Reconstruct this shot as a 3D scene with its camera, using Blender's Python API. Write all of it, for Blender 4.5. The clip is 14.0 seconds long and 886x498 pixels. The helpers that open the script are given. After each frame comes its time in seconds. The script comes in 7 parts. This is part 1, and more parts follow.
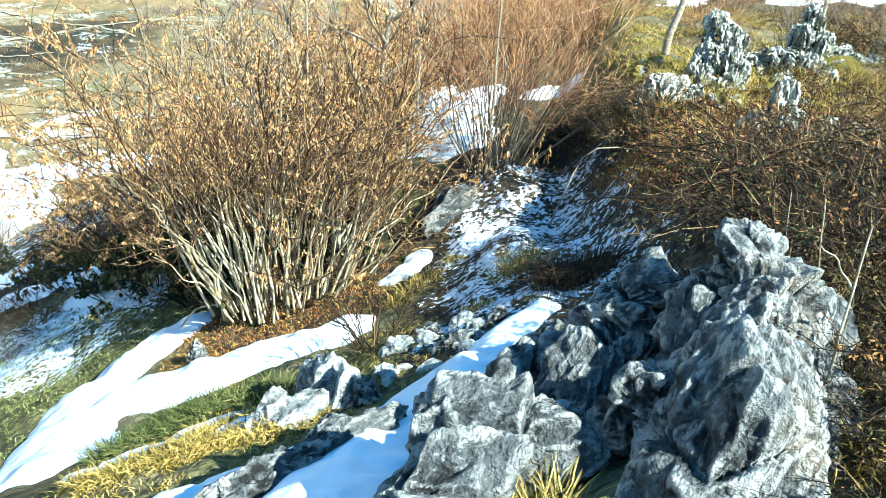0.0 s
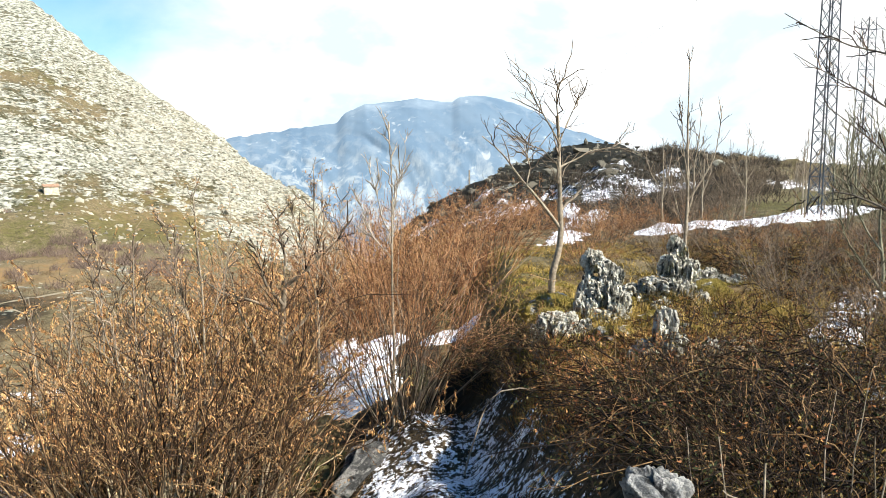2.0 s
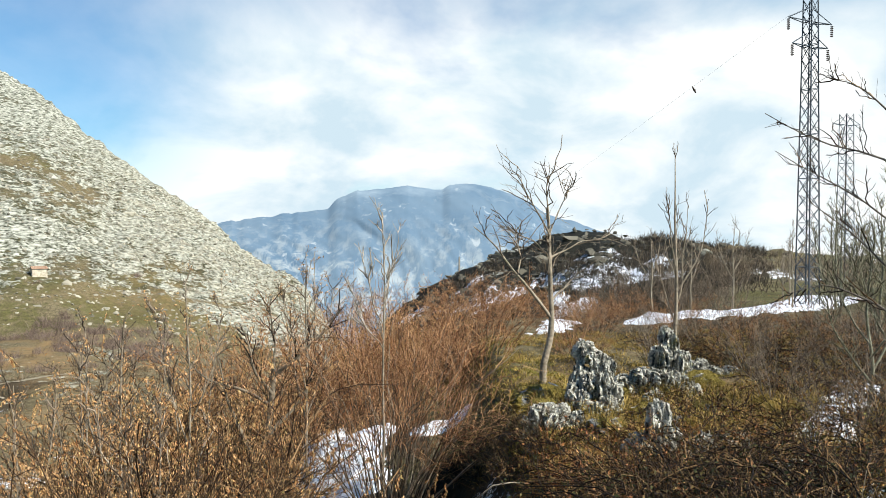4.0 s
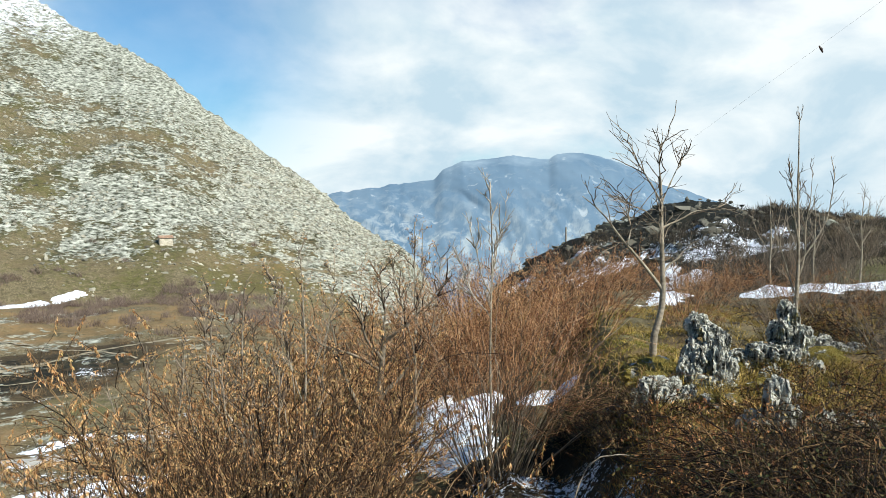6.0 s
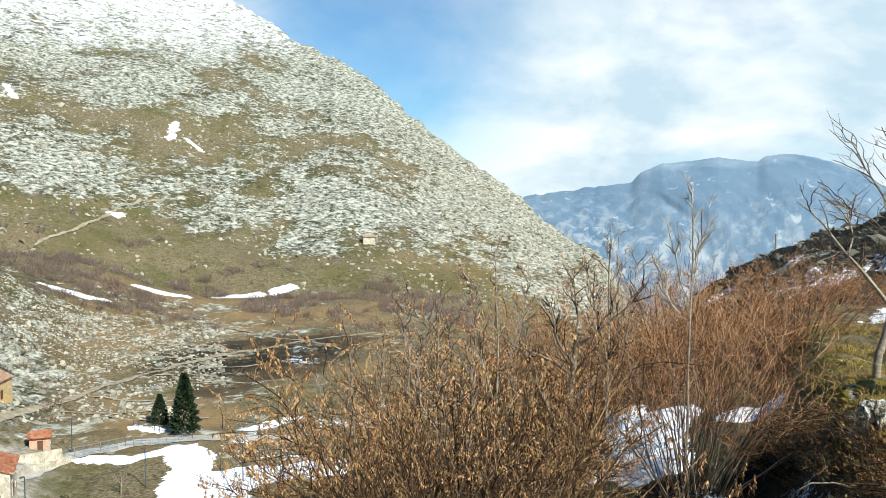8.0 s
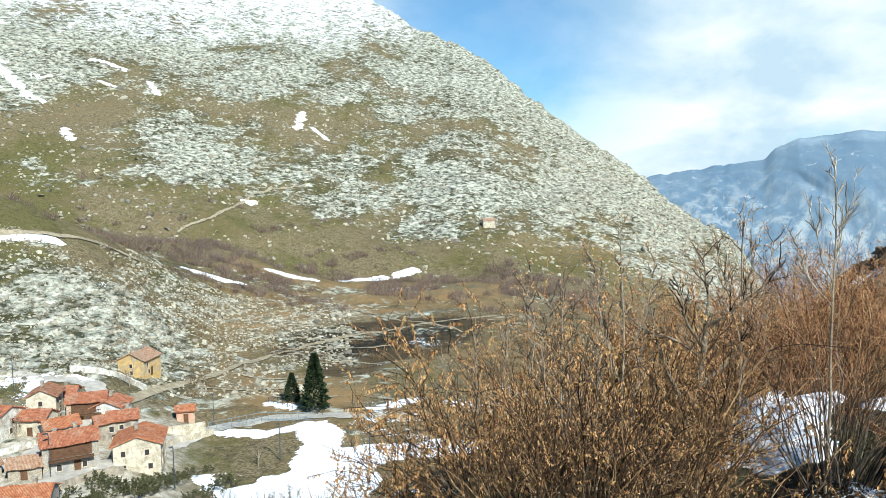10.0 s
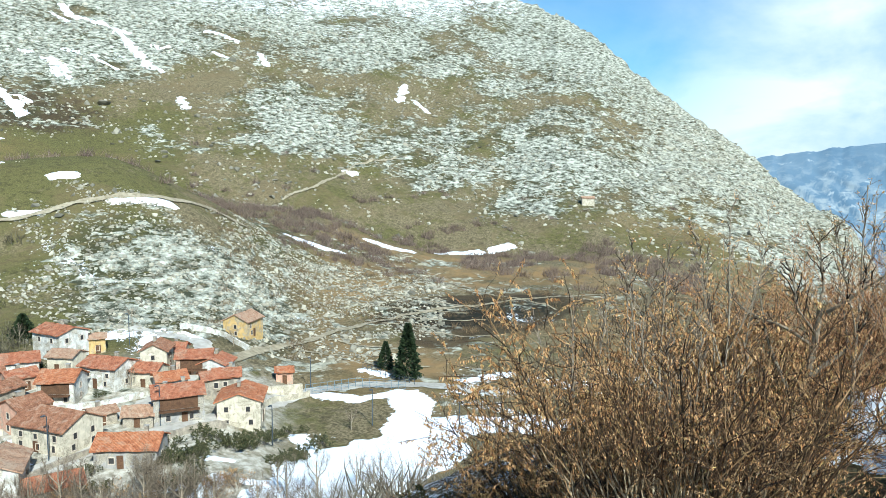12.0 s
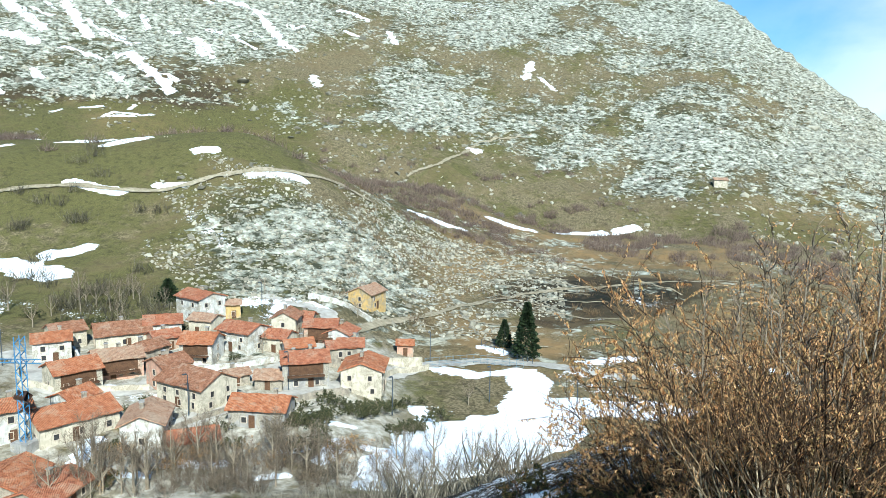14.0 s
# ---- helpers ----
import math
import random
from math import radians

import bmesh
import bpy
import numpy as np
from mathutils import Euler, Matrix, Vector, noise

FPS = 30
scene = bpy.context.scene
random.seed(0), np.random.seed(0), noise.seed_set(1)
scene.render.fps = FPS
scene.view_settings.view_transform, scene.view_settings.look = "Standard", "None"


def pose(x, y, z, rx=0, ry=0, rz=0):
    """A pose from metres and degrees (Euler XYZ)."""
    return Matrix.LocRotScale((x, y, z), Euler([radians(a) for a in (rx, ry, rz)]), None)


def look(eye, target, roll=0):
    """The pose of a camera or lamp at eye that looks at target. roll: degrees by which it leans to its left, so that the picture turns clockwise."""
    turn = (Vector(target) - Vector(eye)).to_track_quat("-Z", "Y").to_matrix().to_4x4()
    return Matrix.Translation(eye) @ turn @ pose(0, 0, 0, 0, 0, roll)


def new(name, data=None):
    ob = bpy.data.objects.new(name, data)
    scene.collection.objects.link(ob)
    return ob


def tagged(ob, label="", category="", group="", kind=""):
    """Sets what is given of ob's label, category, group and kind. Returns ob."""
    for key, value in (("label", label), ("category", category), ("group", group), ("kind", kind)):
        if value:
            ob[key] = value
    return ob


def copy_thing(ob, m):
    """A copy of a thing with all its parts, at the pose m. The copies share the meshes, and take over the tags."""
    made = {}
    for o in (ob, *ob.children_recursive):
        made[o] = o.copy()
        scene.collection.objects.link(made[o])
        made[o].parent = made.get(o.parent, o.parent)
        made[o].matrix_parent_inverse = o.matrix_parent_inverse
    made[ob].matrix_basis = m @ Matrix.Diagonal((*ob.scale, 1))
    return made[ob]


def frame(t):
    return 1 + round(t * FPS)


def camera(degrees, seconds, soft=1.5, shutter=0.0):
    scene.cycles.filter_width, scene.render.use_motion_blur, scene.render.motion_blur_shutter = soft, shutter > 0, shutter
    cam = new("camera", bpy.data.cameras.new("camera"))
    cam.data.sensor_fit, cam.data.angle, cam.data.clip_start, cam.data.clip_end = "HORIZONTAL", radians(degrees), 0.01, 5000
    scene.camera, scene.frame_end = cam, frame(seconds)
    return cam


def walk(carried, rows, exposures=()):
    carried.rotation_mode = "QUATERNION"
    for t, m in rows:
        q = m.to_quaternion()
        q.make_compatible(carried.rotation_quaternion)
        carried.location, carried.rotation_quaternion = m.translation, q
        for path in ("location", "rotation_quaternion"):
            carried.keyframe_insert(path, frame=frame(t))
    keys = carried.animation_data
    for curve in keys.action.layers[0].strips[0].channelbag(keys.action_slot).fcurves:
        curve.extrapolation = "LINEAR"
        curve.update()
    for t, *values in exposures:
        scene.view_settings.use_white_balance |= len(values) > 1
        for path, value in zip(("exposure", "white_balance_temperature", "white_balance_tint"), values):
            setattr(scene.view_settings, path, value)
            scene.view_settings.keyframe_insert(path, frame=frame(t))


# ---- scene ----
cam = camera(60.0, 14.0, soft=0.5)
# seconds, eye in metres (the first eye is the origin), yaw, pitch, roll
ROWS = [
    (0.0, 0.000, 0.000, -0.000, 1.72, -26.08, -3.00),
    (0.5, -0.007, 0.018, 0.040, -4.11, -21.05, -0.29),
    (1.0, -0.010, 0.014, 0.098, -5.52, -15.90, 0.04),
    (1.5, 0.032, 0.026, 0.142, -5.89, -11.04, -0.15),
    (2.0, 0.056, 0.025, 0.151, -6.55, -8.06, 0.65),
    (2.5, 0.083, 0.028, 0.159, -8.20, -5.86, -0.44),
    (2.7, 0.071, 0.019, 0.178, -8.81, -4.49, -1.02),
    (4.8, 0.011, -0.039, 0.208, -5.20, -1.35, -0.01),
    (5.0, 0.009, -0.039, 0.207, -4.44, -1.28, -0.28),
    (5.5, 0.002, -0.047, 0.193, -2.37, -3.23, 0.84),
    (6.0, -0.010, -0.050, 0.201, 0.60, -3.85, 0.28),
    (6.5, -0.010, -0.063, 0.202, 3.58, -4.10, 0.33),
    (7.0, -0.021, -0.080, 0.204, 5.43, -3.83, 0.46),
    (7.5, -0.026, -0.101, 0.206, 11.30, -3.93, 0.21),
    (8.0, -0.025, -0.110, 0.202, 14.98, -3.63, -0.20),
    (8.5, -0.025, -0.104, 0.194, 16.94, -4.03, 0.14),
    (9.0, -0.023, -0.107, 0.195, 18.70, -4.83, 0.34),
    (9.2, -0.025, -0.116, 0.191, 19.51, -4.83, 0.35),
    (11.3, -0.092, -0.195, 0.117, 30.82, -6.82, 1.02),
    (11.5, -0.093, -0.178, 0.117, 31.33, -7.50, 0.67),
    (12.0, -0.114, -0.163, 0.112, 31.20, -6.65, -0.46),
    (12.5, -0.150, -0.173, 0.116, 32.44, -6.97, -0.41),
    (13.0, -0.169, -0.184, 0.115, 33.85, -7.45, -0.08),
    (13.5, -0.182, -0.204, 0.113, 36.77, -8.86, 0.65),
    (14.0, -0.173, -0.227, 0.108, 40.37, -8.38, -0.93),
]
# seconds, stops, kelvin, tint
EXPOSURE = [(0.0, 1.92, 5600, -10), (0.5, 1.95, 5600, -9), (1.0, 1.9, 5550, -8), (1.5, 1.5, 5950, 3), (2.0, 1.02, 6700, 9), (2.5, 0.84, 6700, 9), (3.0, 0.8, 6700, 9), (5.0, 0.46, 6250, 4), (5.5, 0.42, 6250, 4), (6.2, 0.53, 6230, 4), (9.0, 0.60, 6200, 4), (11.5, 0.64, 5650, -2), (14.0, 0.66, 5650, -2)]
walk(cam, [(t, pose(x, y, z, 90 + pitch, roll, yaw)) for t, x, y, z, yaw, pitch, roll in ROWS], EXPOSURE)

# ---------- sky and sun ----------
SUN_AZ, SUN_EL = 126.0, 40.0      # degrees clockwise from ahead, above the horizon
world = bpy.data.worlds.new("sky")
scene.world = world
world.use_nodes = True
wt = world.node_tree
wt.nodes.clear()


def wnode(kind, **values):
    n = wt.nodes.new(kind)
    for key, value in values.items():
        n.inputs[key].default_value = value
    return n


def wlink(a, b):
    wt.links.new(a, b)


sky = wt.nodes.new("ShaderNodeTexSky")
sky.sky_type, sky.sun_disc = "NISHITA", False
sky.sun_elevation, sky.sun_rotation = radians(SUN_EL), radians(SUN_AZ)
sky.altitude, sky.air_density, sky.dust_density, sky.ozone_density = 900, 1.0, 0.6, 1.5
coord = wt.nodes.new("ShaderNodeTexCoord")
apart = wt.nodes.new("ShaderNodeSeparateXYZ")
wlink(coord.outputs["Generated"], apart.inputs[0])
flat = wt.nodes.new("ShaderNodeMath")
flat.operation = "ADD"
flat.inputs[1].default_value = 0.55
wlink(apart.outputs["Z"], flat.inputs[0])
spread = wt.nodes.new("ShaderNodeVectorMath")
spread.operation = "DIVIDE"
wlink(coord.outputs["Generated"], spread.inputs[0])
wlink(flat.outputs[0], spread.inputs[1])
shift = wt.nodes.new("ShaderNodeVectorMath")
shift.operation = "ADD"
shift.inputs[1].default_value = (3.1, 1.7, 0.4)
wlink(spread.outputs[0], shift.inputs[0])
puff = wnode("ShaderNodeTexNoise", Scale=1.5, Detail=8.0, Roughness=0.5, Distortion=0.15)
wlink(shift.outputs[0], puff.inputs["Vector"])
cover = wt.nodes.new("ShaderNodeValToRGB")
cover.color_ramp.elements[0].position, cover.color_ramp.elements[1].position = 0.33, 0.47
wlink(puff.outputs["Fac"], cover.inputs[0])
low = wt.nodes.new("ShaderNodeMapRange")          # haze towards the horizon
low.inputs["From Min"].default_value, low.inputs["From Max"].default_value = 0.10, -0.03
wlink(apart.outputs["Z"], low.inputs["Value"])
high = wt.nodes.new("ShaderNodeMapRange")         # clear overhead
high.inputs["From Min"].default_value, high.inputs["From Max"].default_value = 0.37, 0.22
wlink(apart.outputs["Z"], high.inputs["Value"])
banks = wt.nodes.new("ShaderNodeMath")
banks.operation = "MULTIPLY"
ahead = wt.nodes.new("ShaderNodeMapRange")        # cloud over the mountains; unseen side towards the sun cleared to cut fill light
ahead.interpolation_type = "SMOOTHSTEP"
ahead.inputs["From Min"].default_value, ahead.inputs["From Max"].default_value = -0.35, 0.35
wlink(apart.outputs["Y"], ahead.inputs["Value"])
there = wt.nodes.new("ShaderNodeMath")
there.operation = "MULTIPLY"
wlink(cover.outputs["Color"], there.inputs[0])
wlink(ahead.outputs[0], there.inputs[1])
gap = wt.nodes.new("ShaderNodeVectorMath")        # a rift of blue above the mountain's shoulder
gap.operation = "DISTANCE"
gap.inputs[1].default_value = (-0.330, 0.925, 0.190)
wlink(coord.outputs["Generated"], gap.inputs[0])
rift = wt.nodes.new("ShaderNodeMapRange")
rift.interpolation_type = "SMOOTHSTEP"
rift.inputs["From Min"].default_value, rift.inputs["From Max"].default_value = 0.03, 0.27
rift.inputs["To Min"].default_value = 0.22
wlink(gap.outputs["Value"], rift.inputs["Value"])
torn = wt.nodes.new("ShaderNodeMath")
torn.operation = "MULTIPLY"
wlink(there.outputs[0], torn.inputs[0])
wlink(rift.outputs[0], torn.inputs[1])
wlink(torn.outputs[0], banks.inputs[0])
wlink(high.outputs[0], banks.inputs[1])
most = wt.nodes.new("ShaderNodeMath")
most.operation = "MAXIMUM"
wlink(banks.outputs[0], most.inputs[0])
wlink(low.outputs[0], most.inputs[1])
shade = wnode("ShaderNodeTexNoise", Scale=3.4, Detail=7.0, Roughness=0.55, Distortion=0.3)
wlink(shift.outputs[0], shade.inputs["Vector"])
white = wt.nodes.new("ShaderNodeValToRGB")
white.color_ramp.elements[0].position, white.color_ramp.elements[0].color = 0.38, (0.60, 0.73, 0.83, 1)
white.color_ramp.elements[1].position, white.color_ramp.elements[1].color = 0.60, (1.0, 1.0, 1.0, 1)
wlink(shade.outputs["Fac"], white.inputs[0])
blue = wnode("ShaderNodeBackground", Strength=0.072)
deep = wt.nodes.new("ShaderNodeMix")
deep.data_type, deep.blend_type = "RGBA", "MULTIPLY"
deep.inputs[0].default_value, deep.inputs[7].default_value = 1.0, (0.47, 0.96, 1.22, 1)
wlink(sky.outputs[0], deep.inputs[6])
wlink(deep.outputs[2], blue.inputs["Color"])
cloud = wnode("ShaderNodeBackground", Strength=0.72)
wlink(white.outputs["Color"], cloud.inputs["Color"])
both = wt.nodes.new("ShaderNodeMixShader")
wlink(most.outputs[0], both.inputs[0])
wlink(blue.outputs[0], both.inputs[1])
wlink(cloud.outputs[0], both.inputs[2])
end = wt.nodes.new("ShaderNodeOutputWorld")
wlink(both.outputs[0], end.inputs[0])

sun = new("sun", bpy.data.lights.new("sun", "SUN"))
sun.data.energy, sun.data.angle, sun.data.color = 5.0, radians(0.6), (1.0, 0.955, 0.89)
sun_way = Vector((math.sin(radians(SUN_AZ)) * math.cos(radians(SUN_EL)), math.cos(radians(SUN_AZ)) * math.cos(radians(SUN_EL)), math.sin(radians(SUN_EL))))
sun.matrix_world = look(sun_way * 200, (0, 0, 0))


# ---------- materials ----------
class Paint:
    """A node material in the making."""

    def __init__(self, name, rough=0.8, spec=0.25, metal=0.0):
        self.mat = bpy.data.materials.new(name)
        self.mat.use_nodes = True
        self.tree = self.mat.node_tree
        self.tree.nodes.clear()
        self.out = self.tree.nodes.new("ShaderNodeOutputMaterial")
        self.bsdf = self.tree.nodes.new("ShaderNodeBsdfPrincipled")
        self.bsdf.inputs["Roughness"].default_value = rough
        self.bsdf.inputs["Specular IOR Level"].default_value = spec
        self.bsdf.inputs["Metallic"].default_value = metal
        self.join(self.bsdf.outputs[0], self.out.inputs[0])

    def join(self, a, b):
        self.tree.links.new(a, b)

    def put(self, a, socket):
        if isinstance(a, bpy.types.NodeSocket):
            self.join(a, socket)
        elif isinstance(a, (tuple, list)) and len(a) == 3 and socket.type == "RGBA":
            socket.default_value = (*a, 1)
        else:
            socket.default_value = a

    def place(self, own=False):
        if own:
            return self.tree.nodes.new("ShaderNodeTexCoord").outputs["Object"]
        return self.tree.nodes.new("ShaderNodeNewGeometry").outputs["Position"]

    def stretch(self, v, by):
        n = self.tree.nodes.new("ShaderNodeVectorMath")
        n.operation = "MULTIPLY"
        self.join(v, n.inputs[0])
        n.inputs[1].default_value = by
        return n.outputs[0]

    def noise(self, v, scale, detail=4.0, rough=0.55, twist=0.0):
        n = self.tree.nodes.new("ShaderNodeTexNoise")
        n.inputs["Scale"].default_value, n.inputs["Detail"].default_value = scale, detail
        n.inputs["Roughness"].default_value, n.inputs["Distortion"].default_value = rough, twist
        self.join(v, n.inputs["Vector"])
        return n.outputs["Fac"]


    def wave(self, v, scale, twist=1.0, axis="X"):
        n = self.tree.nodes.new("ShaderNodeTexWave")
        n.bands_direction = axis
        n.inputs["Scale"].default_value, n.inputs["Distortion"].default_value = scale, twist
        self.join(v, n.inputs["Vector"])
        return n.outputs["Fac"]

    def ramp(self, fac, *stops):
        n = self.tree.nodes.new("ShaderNodeValToRGB")
        e = n.color_ramp.elements
        while len(e) < len(stops):
            e.new(0.5)
        for k, (at, c) in enumerate(stops):
            e[k].position = at
            e[k].color = (*c, 1) if isinstance(c, tuple) else (c, c, c, 1)
        self.join(fac, n.inputs[0])
        return n.outputs["Color"]

    def math(self, kind, a, b=0.0, c=None):
        n = self.tree.nodes.new("ShaderNodeMath")
        n.operation = kind
        self.put(a, n.inputs[0])
        self.put(b, n.inputs[1])
        if c is not None:
            self.put(c, n.inputs[2])
        return n.outputs[0]

    def span(self, v, a, b, c=0.0, d=1.0):
        n = self.tree.nodes.new("ShaderNodeMapRange")
        for key, value in (("Value", v), ("From Min", a), ("From Max", b), ("To Min", c), ("To Max", d)):
            self.put(value, n.inputs[key])
        return n.outputs[0]

    def mix(self, fac, a, b, kind="MIX"):
        n = self.tree.nodes.new("ShaderNodeMix")
        n.data_type, n.blend_type = "RGBA", kind
        self.put(fac, n.inputs[0])
        self.put(a, n.inputs[6])
        self.put(b, n.inputs[7])
        return n.outputs[2]

    def attr(self, name):
        n = self.tree.nodes.new("ShaderNodeAttribute")
        n.attribute_name = name
        return n.outputs["Fac"]

    def island(self):
        return self.tree.nodes.new("ShaderNodeNewGeometry").outputs["Random Per Island"]


    def bump(self, height, strength=0.5, far=0.02):
        n = self.tree.nodes.new("ShaderNodeBump")
        n.inputs["Strength"].default_value, n.inputs["Distance"].default_value = strength, far
        self.join(height, n.inputs["Height"])
        self.join(n.outputs[0], self.bsdf.inputs["Normal"])

    def done(self, colour, rough=None):
        self.put(colour, self.bsdf.inputs["Base Color"])
        if rough is not None:
            self.put(rough, self.bsdf.inputs["Roughness"])
        return self.mat


def speckled(name, a, b, scale=8.0, rough=0.8, bump=0.3, own=True, deep=0.01, spec=0.25, metal=0.0):
    p = Paint(name, rough, spec, metal)
    v = p.place(own)
    n = p.noise(v, scale, 5)
    m = p.noise(v, scale * 0.17, 3)
    f = p.math("ADD", p.math("MULTIPLY", n, 0.6), p.math("MULTIPLY", m, 0.4))
    p.bump(n, bump, deep)
    return p.done(p.ramp(f, (0.36, a), (0.64, b)))


def tinted(name, *stops, rough=0.75):
    """Colour by piece: each twig, leaf or blade has its own."""
    p = Paint(name, rough, 0.2)
    return p.done(p.ramp(p.island(), *stops))


def make_ground_paint():
    p = Paint("turf_and_limestone", 0.92, 0.15)
    v = p.place()
    big, mid, fine, tiny = p.noise(v, 0.035, 4), p.noise(v, 0.28, 5), p.noise(v, 1.7, 5), p.noise(v, 14.0, 4)
    straw = p.mix(p.ramp(fine, (0.38, 0.0), (0.62, 1.0)), (0.088, 0.070, 0.036), (0.235, 0.188, 0.108))
    green = p.mix(p.ramp(tiny, (0.4, 0.0), (0.6, 1.0)), (0.052, 0.050, 0.018), (0.160, 0.142, 0.052))
    brown = p.mix(p.ramp(tiny, (0.35, 0.0), (0.65, 1.0)), (0.022, 0.018, 0.011), (0.100, 0.070, 0.038))
    tone = p.math("ADD", p.attr("tone"), p.math("ADD", p.math("MULTIPLY", p.math("SUBTRACT", mid, 0.5), 0.9), p.math("MULTIPLY", p.math("SUBTRACT", big, 0.5), 1.1)))
    turf = p.mix(p.ramp(tone, (0.30, 0.0), (0.55, 1.0)), green, straw)
    turf = p.mix(p.ramp(p.math("ADD", p.attr("litter_and_shade"), p.math("ADD", p.math("MULTIPLY", p.math("SUBTRACT", fine, 0.5), 0.8), p.math("MULTIPLY", p.math("SUBTRACT", p.noise(v, 0.11, 5, 0.65), 0.42), 1.0))), (0.42, 0.0), (0.58, 1.0)), turf, brown)
    turf = p.mix(p.ramp(p.noise(v, 0.5, 6, 0.7), (0.52, 0.0), (0.60, 0.65)), turf, (0.050, 0.042, 0.020))
    turf = p.mix(p.ramp(p.noise(v, 0.03, 6, 0.68, 0.6), (0.52, 0.0), (0.62, 0.45)), turf, (0.155, 0.112, 0.058))
    # near-black where the mask tops 1.2: heath, and shade painted under brambles
    turf = p.mix(p.span(p.math("ADD", p.attr("litter_and_shade"), p.math("MULTIPLY", p.math("SUBTRACT", p.noise(v, 0.35, 6, 0.7), 0.5), 1.6)), 1.2, 1.4), turf, (0.017, 0.017, 0.012))
    turf = p.mix(p.math("MULTIPLY", p.attr("warm"), p.span(p.noise(v, 0.16, 5, 0.65), 0.3, 0.6)), turf, (0.25, 0.16, 0.072))
    # limestone showing through
    tilted = p.stretch(v, (1.0, 1.0, 2.6))
    length = p.tree.nodes.new("ShaderNodeVectorMath")
    length.operation = "LENGTH"
    p.join(v, length.inputs[0])
    tufted = p.span(length.outputs["Value"], 40.0, 160.0, 1.0, 0.12)      # tussocks on the home slope, grazed short beyond
    lumps = p.math("ADD", p.math("MULTIPLY", p.noise(tilted, 0.024, 4, 0.6, 0.8), 0.28), p.math("ADD", p.math("MULTIPLY", p.noise(tilted, 0.085, 6, 0.62, 0.6), 0.46), p.math("MULTIPLY", p.noise(tilted, 0.30, 3, 0.55), 0.26)))
    bare = p.math("ADD", p.math("SUBTRACT", lumps, 0.5), p.math("MULTIPLY", p.math("SUBTRACT", p.attr("rock"), 0.5), 0.34))
    bare = p.ramp(bare, (0.004, 0.0), (0.036, 1.0))
    stone = p.mix(p.ramp(p.noise(tilted, 0.22, 6, 0.70), (0.40, 0.0), (0.62, 1.0)), (0.045, 0.047, 0.028), (0.53, 0.52, 0.425))
    turf = p.mix(p.math("MULTIPLY", p.span(p.attr("rock"), 0.42, 0.62), p.ramp(p.noise(tilted, 0.22, 6, 0.7), (0.40, 0.0), (0.50, 0.9))), turf, (0.040, 0.041, 0.020))
    stone = p.mix(p.math("MULTIPLY", p.attr("warm"), p.span(p.noise(v, 0.05, 5, 0.65), 0.35, 0.6)), stone, p.mix(p.ramp(p.noise(tilted, 0.3, 5, 0.7), (0.42, 0.0), (0.58, 1.0)), (0.09, 0.076, 0.046), (0.50, 0.44, 0.31)))
    turf = p.mix(p.math("MULTIPLY", p.attr("yard"), p.span(p.noise(v, 0.14, 6, 0.7), 0.36, 0.50)), turf, p.mix(p.ramp(p.noise(v, 0.6, 5, 0.7), (0.4, 0.0), (0.6, 1.0)), (0.26, 0.23, 0.17), (0.52, 0.48, 0.40)))
    land = p.mix(bare, turf, stone)
    drift = p.math("ADD", p.attr("snow"), p.math("ADD", p.math("MULTIPLY", p.math("SUBTRACT", fine, 0.5), 0.9), p.math("MULTIPLY", p.math("SUBTRACT", mid, 0.5), 0.5)))
    drift = p.math("ADD", drift, p.math("ADD", p.math("MULTIPLY", p.math("SUBTRACT", p.noise(v, 13.0, 5, 0.7), 0.5), p.math("MULTIPLY", tufted, 1.7)), p.math("MULTIPLY", p.math("SUBTRACT", p.noise(tilted, 0.09, 6, 0.7), 0.5), 1.1)))
    land = p.mix(p.ramp(drift, (0.52, 0.0), (0.60, 1.0)), land, (0.86, 0.88, 0.92))
    h = p.math("ADD", p.math("MULTIPLY", lumps, 1.5), p.math("MULTIPLY", tufted, p.math("ADD", p.math("MULTIPLY", fine, 0.25), p.math("MULTIPLY", tiny, 0.035))))
    p.bump(h, 0.9, 1.4)
    return p.done(land)


